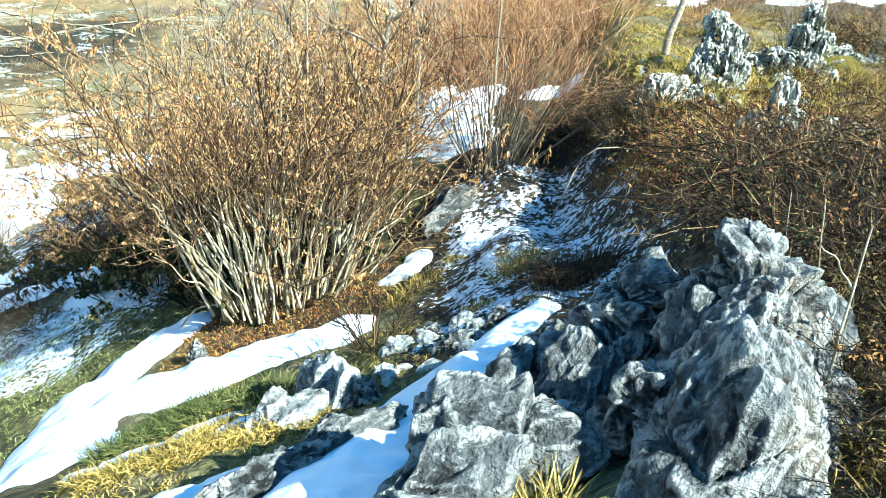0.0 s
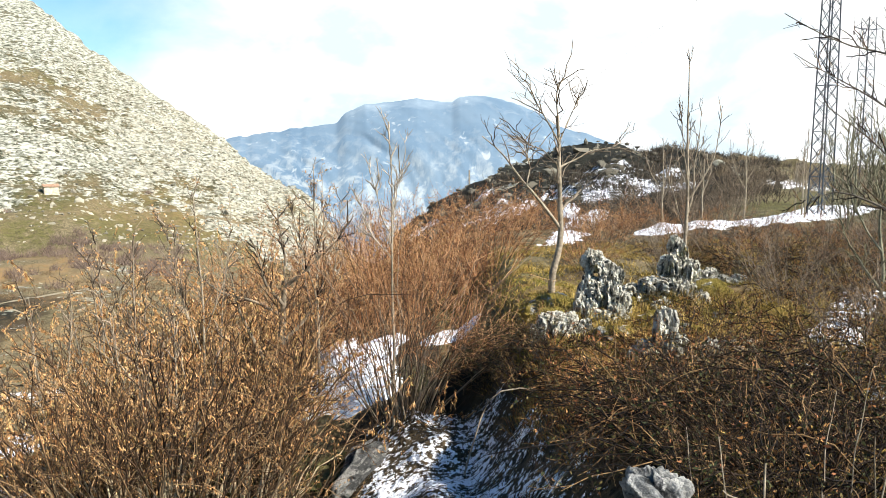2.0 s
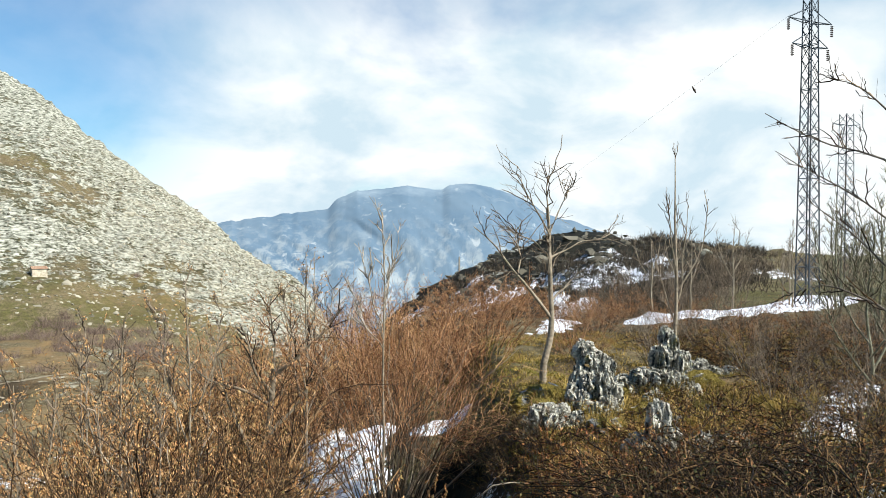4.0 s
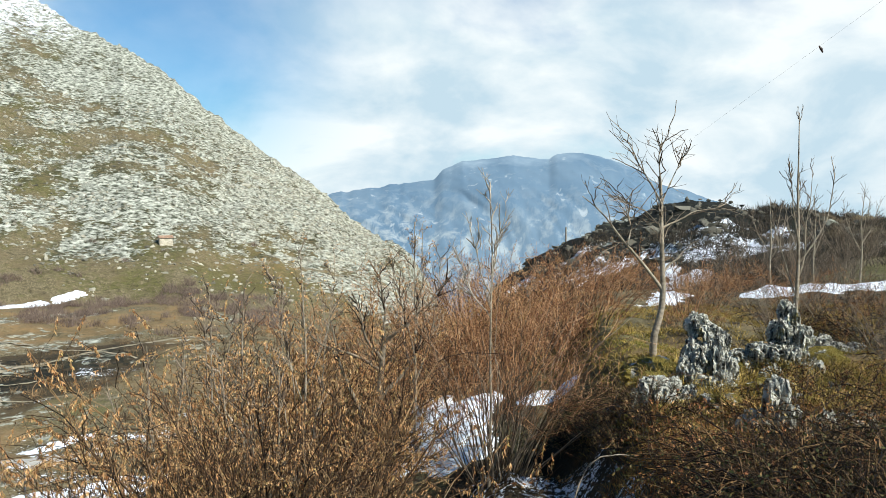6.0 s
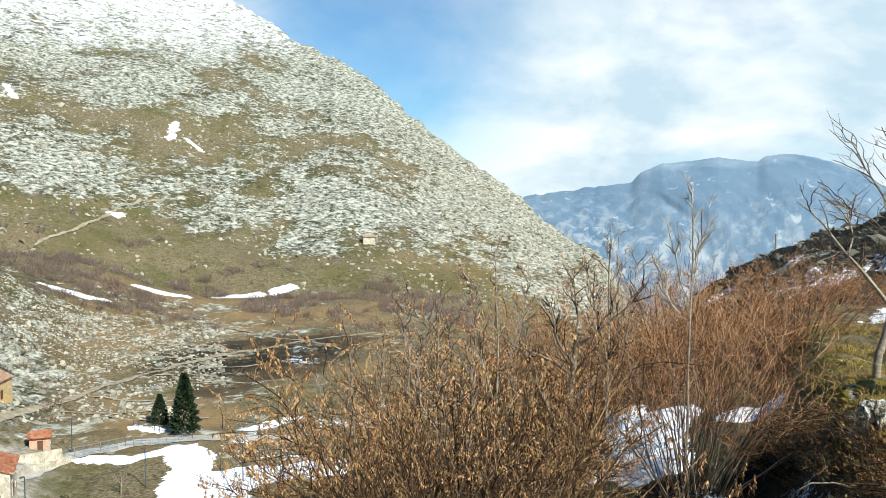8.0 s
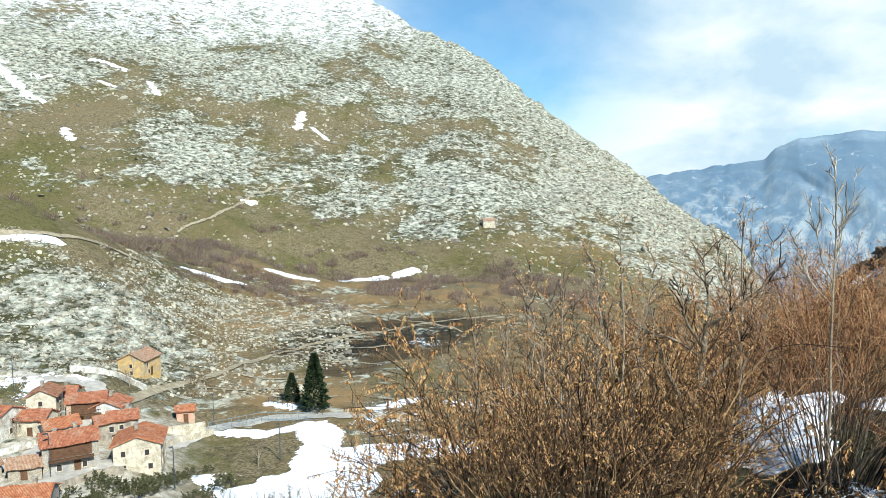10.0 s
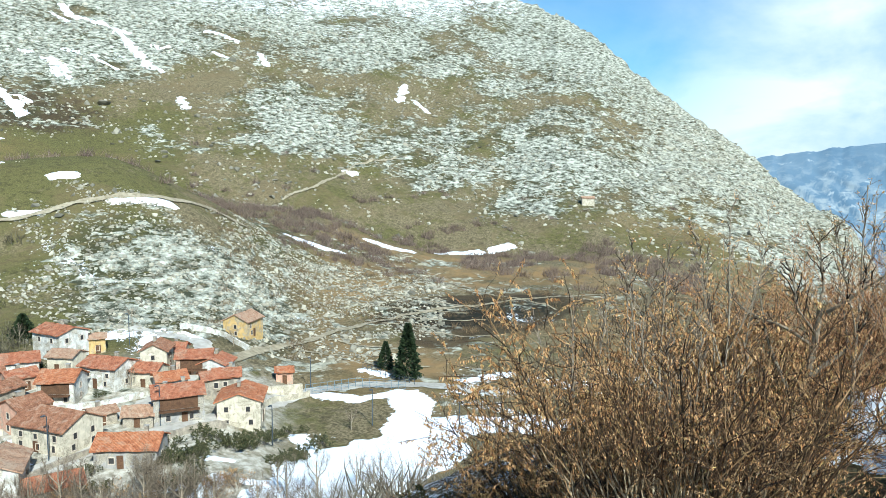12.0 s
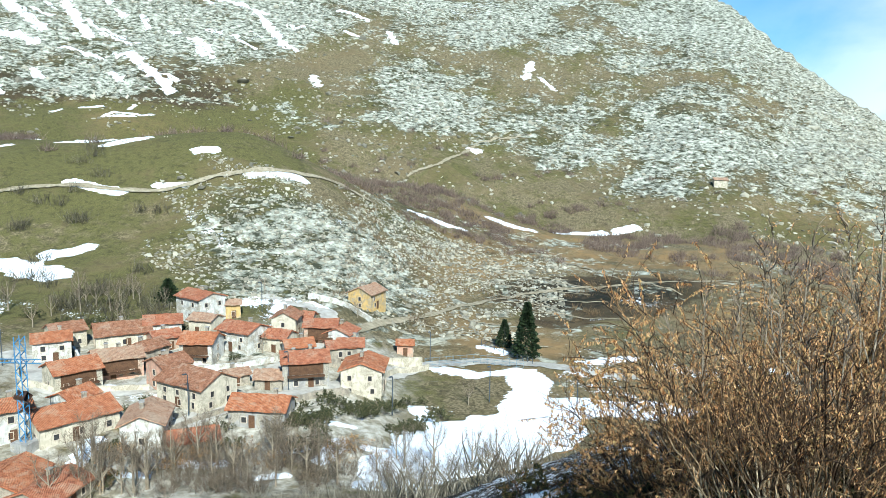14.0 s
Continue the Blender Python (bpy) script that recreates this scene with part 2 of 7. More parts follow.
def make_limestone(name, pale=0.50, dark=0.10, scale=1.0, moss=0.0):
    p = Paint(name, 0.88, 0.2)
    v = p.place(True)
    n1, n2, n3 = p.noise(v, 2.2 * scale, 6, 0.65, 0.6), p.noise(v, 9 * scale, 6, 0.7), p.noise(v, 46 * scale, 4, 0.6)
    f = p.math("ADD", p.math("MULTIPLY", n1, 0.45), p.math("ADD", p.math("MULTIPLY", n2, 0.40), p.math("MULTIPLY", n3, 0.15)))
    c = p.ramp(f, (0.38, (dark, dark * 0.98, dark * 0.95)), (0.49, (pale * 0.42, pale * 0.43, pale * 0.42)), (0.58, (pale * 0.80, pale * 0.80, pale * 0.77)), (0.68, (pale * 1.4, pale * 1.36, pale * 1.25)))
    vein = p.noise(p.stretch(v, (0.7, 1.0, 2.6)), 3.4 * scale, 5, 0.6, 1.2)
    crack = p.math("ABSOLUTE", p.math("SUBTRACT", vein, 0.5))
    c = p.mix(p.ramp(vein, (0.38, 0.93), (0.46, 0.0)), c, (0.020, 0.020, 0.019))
    white_ = p.noise(p.stretch(v, (0.6, 1.2, 2.2)), 4.0 * scale, 6, 0.7, 0.8)
    c = p.mix(p.ramp(white_, (0.52, 0.0), (0.59, 0.88)), c, (pale * 1.9, pale * 1.85, pale * 1.7))
    rust = p.ramp(p.noise(v, 1.5 * scale, 4), (0.55, 0.0), (0.68, 0.55))
    c = p.mix(rust, c, (0.34, 0.24, 0.13))
    # convex edges painted whiter: wear, and a stand-in for sunlit crests
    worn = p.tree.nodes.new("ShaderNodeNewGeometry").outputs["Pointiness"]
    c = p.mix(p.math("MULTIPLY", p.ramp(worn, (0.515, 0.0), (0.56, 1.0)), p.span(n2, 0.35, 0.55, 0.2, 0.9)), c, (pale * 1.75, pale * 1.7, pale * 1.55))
    if moss:
        c = p.mix(p.ramp(p.noise(v, 3.3 * scale, 5), (0.62 - moss * 0.2, 0.0), (0.70 - moss * 0.2, 1.0)), c, (0.25, 0.19, 0.038))
    h = p.math("ADD", p.math("MULTIPLY", n2, 0.9), p.math("ADD", p.math("MULTIPLY", n3, 0.55), p.ramp(crack, (0.0, 0.2), (0.05, 0.25))))
    p.bump(h, 1.0, 0.15)
    return p.done(c)


def make_snow():
    p = Paint("old_snow", 0.6, 0.3)
    v = p.place()
    n, m, g = p.noise(v, 3.0, 4), p.noise(v, 40.0, 3), p.noise(v, 11.0, 5)
    c = p.mix(p.ramp(n, (0.35, 0.0), (0.7, 1.0)), (0.80, 0.83, 0.88), (0.92, 0.93, 0.95))
    c = p.mix(p.ramp(g, (0.68, 0.0), (0.74, 0.7)), c, (0.28, 0.22, 0.14))
    p.bump(p.math("ADD", n, p.math("MULTIPLY", m, 0.12)), 0.35, 0.06)
    return p.done(c)


def make_karst():
    """Rain-fluted limestone: pale ribs, the shade in the runnels painted near-black."""
    p = Paint("fluted_limestone", 0.9, 0.15)
    v = p.place(True)
    runs = p.stretch(v, (1.0, 1.0, 0.22))
    flute, blot, grain = p.noise(runs, 13.0, 5, 0.6, 0.5), p.noise(v, 5.0, 5, 0.65), p.noise(v, 45.0, 4)
    c = p.ramp(p.math("ADD", p.math("MULTIPLY", blot, 0.55), p.math("MULTIPLY", grain, 0.45)), (0.36, (0.21, 0.195, 0.155)), (0.5, (0.50, 0.475, 0.395)), (0.62, (0.80, 0.765, 0.65)))
    c = p.mix(p.ramp(flute, (0.40, 0.93), (0.475, 0.0)), c, (0.022, 0.022, 0.018))
    c = p.mix(p.ramp(p.noise(v, 2.3, 4), (0.58, 0.0), (0.66, 0.7)), c, (0.24, 0.20, 0.055))
    p.bump(p.math("ADD", flute, p.math("MULTIPLY", grain, 0.3)), 1.0, 0.08)
    return p.done(c)


GROUND, SNOW = make_ground_paint(), make_snow()
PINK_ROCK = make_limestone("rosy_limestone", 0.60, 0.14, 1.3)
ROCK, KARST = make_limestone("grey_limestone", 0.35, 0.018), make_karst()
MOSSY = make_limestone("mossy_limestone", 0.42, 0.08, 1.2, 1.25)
def make_stem_bark():
    """Old pale bark low on the stems, brown young wood above."""
    p = Paint("pale_bark", 0.75, 0.2)
    old = p.ramp(p.island(), (0.0, (0.26, 0.20, 0.12)), (0.5, (0.50, 0.40, 0.25)), (1.0, (0.66, 0.56, 0.39)))
    up = p.tree.nodes.new("ShaderNodeSeparateXYZ")
    p.join(p.place(True), up.inputs[0])
    young = p.ramp(p.island(), (0.0, (0.025, 0.015, 0.008)), (0.7, (0.11, 0.060, 0.028)), (1.0, (0.34, 0.21, 0.10)))
    return p.done(p.mix(p.span(up.outputs["Z"], 0.9, 1.8), old, young))


PALE_BARK = make_stem_bark()
RED_TWIG = tinted("red_brown_twig", (0.0, (0.024, 0.010, 0.005)), (0.55, (0.28, 0.125, 0.052)), (1.0, (0.66, 0.39, 0.20)))
TAN_TWIG = tinted("tan_twig", (0.0, (0.012, 0.007, 0.004)), (0.7, (0.105, 0.058, 0.026)), (1.0, (0.46, 0.29, 0.13)))
DARK_TWIG = tinted("dark_twig", (0.0, (0.006, 0.004, 0.003)), (0.80, (0.036, 0.020, 0.009)), (1.0, (0.36, 0.22, 0.10)))
BRAMBLE_LEAF = tinted("bramble_leaf", (0.0, (0.016, 0.024, 0.008)), (0.5, (0.055, 0.060, 0.020)), (0.8, (0.17, 0.12, 0.04)), (1.0, (0.32, 0.13, 0.06)))
HAZEL_TWIG = tinted("hazel_twig", (0.0, (0.016, 0.009, 0.005)), (0.65, (0.095, 0.053, 0.026)), (1.0, (0.40, 0.25, 0.12)))
GREY_TWIG = tinted("grey_twig", (0.0, (0.045, 0.033, 0.022)), (0.6, (0.165, 0.122, 0.082)), (1.0, (0.40, 0.32, 0.23)))
DRY_LEAF = tinted("dry_leaf", (0.0, (0.18, 0.066, 0.019)), (0.4, (0.52, 0.27, 0.105)), (0.8, (0.72, 0.46, 0.22)), (1.0, (0.44, 0.32, 0.11)))
RED_LEAF = tinted("red_brown_leaf", (0.0, (0.15, 0.05, 0.02)), (0.5, (0.40, 0.17, 0.06)), (0.85, (0.56, 0.33, 0.14)), (1.0, (0.22, 0.20, 0.06)))
RUSSET_LEAF = tinted("russet_leaf", (0.0, (0.07, 0.024, 0.009)), (0.5, (0.30, 0.130, 0.040)), (0.85, (0.50, 0.29, 0.085)), (1.0, (0.16, 0.16, 0.04)))
BLADE = tinted("winter_grass", (0.0, (0.060, 0.060, 0.014)), (0.4, (0.21, 0.155, 0.038)), (1.0, (0.48, 0.34, 0.11)))
GREEN_BLADE = tinted("green_grass", (0.0, (0.035, 0.050, 0.012)), (0.6, (0.10, 0.115, 0.030)), (1.0, (0.24, 0.20, 0.07)))
GOLD_BLADE = tinted("golden_grass", (0.0, (0.070, 0.055, 0.010)), (0.5, (0.30, 0.200, 0.040)), (1.0, (0.58, 0.41, 0.13)))
MEADOW_BLADE = tinted("meadow_grass", (0.0, (0.075, 0.095, 0.022)), (0.5, (0.17, 0.19, 0.055)), (1.0, (0.38, 0.34, 0.14)))
BARK = speckled("grey_bark", (0.15, 0.120, 0.080), (0.42, 0.345, 0.25), 22, 0.85, 0.5)
NEEDLE = tinted("conifer_needle", (0.0, (0.010, 0.020, 0.009)), (1.0, (0.040, 0.058, 0.022)))
STEEL = speckled("galvanised_steel", (0.045, 0.058, 0.072), (0.10, 0.12, 0.14), 6, 0.6, 0.1, metal=0.3)

# ---------- the lie of the land ----------
def hash2(ix, iy, seed):
    h = (ix.astype(np.int64) * 374761393 + iy.astype(np.int64) * 668265263 + seed * 1442695041) & 0xFFFFFFFF
    h = ((h ^ (h >> 13)) * 1274126177) & 0xFFFFFFFF
    return ((h ^ (h >> 16)) & 0xFFFF) / 65535.0


def vnoise(x, y, seed=0):
    """Value noise, 0 to 1."""
    x, y = np.asarray(x, float), np.asarray(y, float)
    ix, iy = np.floor(x), np.floor(y)
    fx, fy = x - ix, y - iy
    fx, fy = fx * fx * (3 - 2 * fx), fy * fy * (3 - 2 * fy)
    a = hash2(ix, iy, seed) * (1 - fx) + hash2(ix + 1, iy, seed) * fx
    b = hash2(ix, iy + 1, seed) * (1 - fx) + hash2(ix + 1, iy + 1, seed) * fx
    return a * (1 - fy) + b * fy


def fbm(x, y, octaves=4, seed=0):
    total, amp, norm = 0, 1.0, 0.0
    for k in range(octaves):
        total = total + amp * vnoise(x * 2 ** k, y * 2 ** k, seed + 17 * k)
        norm, amp = norm + amp, amp * 0.5
    return total / norm


def ridged(x, y, octaves=4, seed=0):
    total, amp, norm = 0, 1.0, 0.0
    for k in range(octaves):
        total = total + amp * (1 - np.abs(2 * vnoise(x * 2 ** k, y * 2 ** k, seed + 31 * k) - 1))
        norm, amp = norm + amp, amp * 0.55
    return total / norm


def step(a, b, v):
    v = np.clip((np.asarray(v, float) - a) / (b - a), 0, 1)
    return v * v * (3 - 2 * v)


def lerp(a, b, f):
    return a + (b - a) * f


def seg_far(x, y, ax, ay, bx, by):
    """Distance of points from a stretch, and how far along it they lie."""
    dx, dy = bx - ax, by - ay
    f = np.clip(((x - ax) * dx + (y - ay) * dy) / (dx * dx + dy * dy + 1e-9), 0, 1)
    return np.hypot(x - ax - f * dx, y - ay - f * dy), f


def near_land(x, y):
    """The shoulder on which the camera stands: a gully ahead, a bank beside it, a fall to the valley."""
    z = np.interp(y, (-30, 0, 2.3, 4.7, 6.5, 8.5, 12, 16, 26, 45, 70), (-1.0, -1.6, -2.05, -2.95, -3.4, -3.75, -3.75, -3.6, -3.9, -5.0, -7.5))
    left = np.maximum(0, 0.8 - x)
    z = z - 0.09 * np.maximum(0, -4.5 - x) - 0.46 * left * step(0.2, 6, y) - 0.25 * left * step(6, 0.2, y)
    edge = 1.35 + 0.10 * np.maximum(0, y - 6)
    bank = step(edge - 0.35, edge + 1.0, x) * step(1.0, 4.5, y)
    z = z + bank * np.interp(y, (0, 5, 9, 16, 30, 60), (0.5, 0.95, 1.35, 1.15, 0.9, 0.6))
    z = z - 0.30 * step(0.55, 0.0, np.hypot((x - 1.5) / 0.8, (y - 11.2) / 0.8) * 0.55)
    z = z + (fbm(x * 0.9, y * 0.9, 4, 3) - 0.5) * 0.34 + (fbm(x * 3.1, y * 3.1, 3, 8) - 0.5) * 0.12
    return z


def soft(a, knots, values, w=2.5):
    """Interpolation with its bends rounded off."""
    return sum(np.interp(a + d * w, knots, values) for d in (-1.0, -0.5, 0.0, 0.5, 1.0)) / 5


def far_land(a, r, x, y):
    """Valley, village ledge, rocky knoll, mountain and the dark hill, by bearing a (degrees, left) and distance r."""
    tan = lambda e: np.tan(np.radians(e))
    crest_el = soft(a, (-3, 0.2, 2.5, 5.6, 7, 10.7, 14.1, 16.5, 20.7, 22.5, 25.5, 28.4, 36, 46, 60, 80),
                         (-7.5, -5.9, -4.7, -2.7, -1.7, 1.3, 3.6, 5.4, 9.0, 10.0, 11.2, 13.1, 16.5, 19, 20, 17), 0.9)
    crest_r = soft(a, (0, 10, 20, 28, 45, 70), (700, 800, 930, 1080, 1400, 1500), 5.0)
    crest_z = crest_r * tan(crest_el + 0.4 * (fbm(a * 1.3, a * 0 + 5, 4, 27) - 0.5)) + 0.2
    foot_z = soft(a, (-3, 0, 10, 19, 27, 35, 44, 56, 70, 90), (-86, -80, -66, -50, -56, -48, -22, -18, -12, -10), 5.0)
    foot_r = soft(a, (0, 10, 30, 45, 80), (430, 420, 430, 450, 450), 5.0)
    f = np.clip((r - foot_r) / (crest_r - foot_r), 0, 1.6)
    past = np.clip(r - crest_r, 0, 1200)
    rise = foot_z + (crest_z - foot_z) * np.where(f < 1, 0.75 * f + 0.25 * f * f, 1 - 0.9 * (f - 1)) - 0.36 * past * step(14, 6, a)
    floor = np.interp(r, (0, 30, 60, 105, 130, 200, 260), (-8, -19, -34.5, -50, -51, -51, -50))
    floor = floor + 5.0 * step(42, 50, a) * step(90, 130, r) + 0.03 * np.maximum(0, r - 115) * step(40, 48, a)
    valley = lerp(floor, rise, step(235, 430, r))
    valley = np.where(r > foot_r, rise, valley)
    knoll = 30 * np.exp(-((a - 55) / 9.5) ** 2 - ((r - 300) / 62) ** 2) + 20 * np.exp(-((a - 69) / 9.0) ** 2 - ((r - 320) / 75) ** 2)
    valley = valley + knoll
    # the hill on the other hand, and the flat between
    hill_el = soft(a, (-60, -45, -33, -26.4, -23.5, -21.8, -18.7, -15.3, -10.7, -6.7, -2, 3), (-2.5, -2.2, -2.2, -1.5, -0.7, -1.0, -0.4, -1.0, -2.3, -4.2, -7, -9), 0.7)
    dip = soft(a, (-40, -27, -20, -10, -3), (-4.2, -4.4, -7.6, -9.0, -11))
    f2 = np.clip((r - 58) / 62, 0, 1)
    hill = np.where(r < 58, dip, lerp(dip, 120 * tan(hill_el) + 0.2, f2 ** 0.8)) - np.maximum(0, r - 122) * 0.35
    hill = np.maximum(hill, -170 - 0.17 * np.maximum(0, r - 900))
    return lerp(hill, valley, step(-3.5, 3.5, a))


def crest_drop(a, r):
    """How far below the mountain's crest, in metres along the ground."""
    return np.maximum(0, np.interp(a, (0, 10, 20, 28, 45, 70), (700, 800, 930, 1080, 1400, 1500)) - r)


def rockiness(x, y):
    """How much bare limestone shows, 0 to 1."""
    a, r = np.degrees(np.arctan2(-x, y)), np.hypot(x, y)
    big = 0.6 * fbm(x / 120, y / 120, 5, 5) + 0.4 * fbm(x / 28, y / 40, 3, 15)
    mountain = step(395, 540, r + 130 * (fbm(x / 45, y / 45, 3, 16) - 0.5)) * (0.585 + 0.05 * step(26, 18, a) + 0.03 * step(38, 32, a) + (1.7 * step(30, 180, crest_drop(a, r)) + 0.35) * (big - 0.5) + 0.06 * step(220, 60, crest_drop(a, r))) * step(-4, 1, a)
    green = step(0.12, 0.0, np.abs(fbm(x / 260 + 3, y / 170, 2, 9) - 0.5)) * step(1000, 600, r) * step(30, 38, a)
    mountain = mountain * (1 - 0.45 * green) + 0.12 * step(700, 1000, r) * step(3, 8, a)
    mountain = mountain * (1 - step(51, 57, a + 5 * (fbm(x / 60, y / 60, 2, 19) - 0.5)) * step(555, 510, r))
    knoll = 0.72 * np.exp(-((a - 50) / 10.0) ** 4 - ((r - 226) / 50) ** 4)
    ledge = 0.5 * np.exp(-((a - 38) / 6.0) ** 2 - ((r - 225) / 28) ** 2)
    hill = 0.30 * step(60, 85, r) * step(400, 300, r) * step(0, -5, a)
    valley = (1 - step(262, 285, r) * step(44, 50, a)) * (0.36 + 0.7 * (fbm(x / 35, y / 35, 3, 61) - 0.5)) * step(125, 160, r) * step(450, 380, r) * step(8, 18, a) * (1 - 0.8 * step(45, 60, a) * step(225, 190, r)) * step(64, 59, a)
    yards = 0.40 * step(44, 49, a) * step(102, 112, r) * step(185, 165, r)
    near = 0.16 * step(60, 30, r) * (1 - 0.6 * step(0, -2.5, x))
    cliff = (0.56 + 2.4 * (fbm(x / 50, y / 50, 4, 64) - 0.5)) * np.exp(-((a - 7) / 7.0) ** 2) * step(430, 560, r)
    return np.clip(np.maximum.reduce([mountain, knoll, ledge, hill, near, cliff, valley, yards]), 0, 1)


def ground(x, y):
    x, y = np.asarray(x, float), np.asarray(y, float)
    a, r = np.degrees(np.arctan2(-x, y)), np.hypot(x, y)
    z = lerp(near_land(x, y), far_land(a, r, x, y), step(24, 62, r))
    rough = step(55, 110, r) * (1 - 0.93 * step(2.5, 0, np.abs(z + 49)) * step(250, 215, r))
    z = z + rough * (fbm(x / 45, y / 45, 4, 2) - 0.5) * np.clip(r / 45, 0, 11)
    rocks = rockiness(x, y) * step(60, 100, r)
    z = z + rocks * (ridged(x / 11, y / 11, 3, 4) - 0.62) * np.clip(r / 90, 0.8, 6.5)
    z = z + step(0, -4, a) * step(66, 84, r) * step(180, 140, r) * ((ridged(x / 7, y / 7, 4, 44) - 0.62) * 3.2 - 0.6 * step(-16, -8, a))
    z = z + rocks * (ridged(x / 4.2, y / 4.2, 2, 14) - 0.6) * np.clip(r / 260, 0.5, 3.0)
    return z


# ---------- mesh helpers ----------
def mesh_of(name, verts, faces, material, smooth=True):
    me = bpy.data.meshes.new(name)
    verts, faces = np.asarray(verts, np.float32), np.asarray(faces, np.int32)
    k = faces.shape[1]
    me.vertices.add(len(verts))
    me.vertices.foreach_set("co", verts.ravel())
    me.loops.add(faces.size)
    me.loops.foreach_set("vertex_index", faces.ravel())
    me.polygons.add(len(faces))
    me.polygons.foreach_set("loop_start", np.arange(0, faces.size, k, dtype=np.int32))
    me.polygons.foreach_set("loop_total", np.full(len(faces), k, np.int32))
    me.polygons.foreach_set("use_smooth", np.full(len(faces), smooth))
    me.materials.append(material)
    me.update(calc_edges=True)
    me.validate()
    return me


def part(name, me, parent, label="", kind=""):
    ob = new(name, me)
    ob.parent = parent
    return tagged(ob, label, "", "", kind)


def bm_part(name, bm, material, parent, label="", smooth=False, kind=""):
    me = bpy.data.meshes.new(name)
    bm.to_mesh(me)
    bm.free()
    me.materials.append(material)
    if smooth:
        me.polygons.foreach_set("use_smooth", [True] * len(me.polygons))
    return part(name, me, parent, label, kind)


def root(name, x, y, z, turn=0.0, label="", category="", group="", kind="", scale=1.0):
    ob = new(name)
    ob.empty_display_size = 0.1
    ob.matrix_world = pose(x, y, z, 0, 0, turn) @ Matrix.Scale(scale, 4)
    return tagged(ob, label, category, group, kind)


def zat(x, y):
    return float(ground(x, y))


# ---------- the ground: one sheet to the horizon ----------
def make_ground():
    bearings = np.concatenate([np.arange(-180, -42, 4.0), np.arange(-42, 0, 0.2), np.arange(0, 75, 0.125), np.arange(75, 180, 4.0)])
    rings = np.concatenate([[0.0, 0.3], np.exp(np.arange(math.log(0.8), math.log(150), 0.0225)), np.exp(np.arange(math.log(150), math.log(1250), 0.0085)), np.exp(np.arange(math.log(1250), math.log(4600), 0.05))])
    a, r = np.meshgrid(bearings, rings)
    x, y = -np.sin(np.radians(a)) * r, np.cos(np.radians(a)) * r
    z = ground(x, y)
    n, m = len(rings), len(bearings)
    k = np.arange(n * m).reshape(n, m)
    right = np.roll(k, -1, axis=1)
    faces = np.stack([k[:-1], right[:-1], right[1:], k[1:]], -1).reshape(-1, 4)[:, ::-1]
    me = mesh_of("ground", np.stack([x, y, z], -1).reshape(-1, 3), faces, GROUND)
    x, y, z, a, r = x.ravel(), y.ravel(), z.ravel(), a.ravel(), r.ravel()
    rock = rockiness(x, y)
    # snow: dust on the heights, drifts in the gully and in hollows
    height = step(40, 220, z + (fbm(x / 90, y / 90, 3, 21) - 0.5) * 170) * step(14, 30, a) * (0.47 + 0.07 * step(110, 260, z))
    gully = 0.57 * np.exp(-((x - 0.95 - 0.07 * (y - 7)) / 1.25) ** 6) * step(4.4, 5.6, y) * step(0.6, 1.1, np.hypot((x - 1.5) / 0.9, (y - 11.3) / 0.8)) * step(11.6, 10.8, y)
    below = 0.60 * step(-3.2, -4.6, x) * step(7.6, 9.6, y) * step(14, 11, y)
    hollow = 0.57 * step(0.55, 0.68, fbm(x / 16, y / 10, 3, 33)) * step(60, 75, r) * step(130, 100, r) * step(0, -6, a)
    valley = 0.44 * step(0.56, 0.7, fbm(x / 26, y / 16, 3, 41)) * step(100, 140, r) * step(330, 240, r) * step(5, 15, a)
    snow = np.maximum.reduce([height, gully, below, hollow, valley])
    tone = 0.5 + 0.55 * (fbm(x / 60, y / 60, 3, 12) - 0.5) + 0.03 * step(300, 420, r) * step(0, 6, a)
    tone = tone - 0.45 * step(0.8, 0.0, np.hypot((x + 6.2) / 4.5, (y - 8.5) / 5)) + 0.30 * step(150, 200, r) * step(300, 260, r) * step(34, 40, a)
    tone = tone + 0.15 * step(140, 200, r) * step(460, 400, r) * step(40, 30, a) * step(3, 8, a)
    tone = tone - 0.55 * step(47, 55, a + 6 * (fbm(x / 45, y / 45, 3, 71) - 0.5)) * step(165, 200, r) * step(600, 520, r)
    tone = tone + 0.12 * step(8, 14, r) * step(60, 40, r) * step(-12, -20, a)
    # leaf litter; the 1.3 on the bank also paints black gaps under brambles
    litter_and_shade = 0.75 * step(2.6, 1.0, np.hypot(x + 1.4, y - 8.4)) + 1.3 * step(1.3, 1.9, x) * step(10, 7.5, y) * step(2.6, 3.4, y) + 0.8 * step(11, 14, y) * step(2.2, 1, np.abs(x)) * step(40, 25, r)
    litter_and_shade = np.maximum(litter_and_shade, 0.95 * np.exp(-((x - 1.0) / 1.4) ** 4) * step(4.2, 5, y) * step(12.5, 11, y))
    litter_and_shade = np.maximum(litter_and_shade, (0.04 + 0.08 * step(40, 28, a)) * step(125, 165, r) * step(470, 400, r) * step(5, 12, a))
    litter_and_shade = np.maximum(litter_and_shade, 1.75 * step(50, 64, r) * step(-1, -5, a) * step(-30, -24, a) * step(190, 160, r))
    # dark ellipse on the field, a cloud shadow put into the colour
    litter_and_shade = np.maximum(litter_and_shade, 1.35 * step(1.15, 0.5, np.hypot((x + 122) / 34, (y - 222) / 50) + 0.7 * (fbm(x / 22, y / 22, 3, 3) - 0.5)))
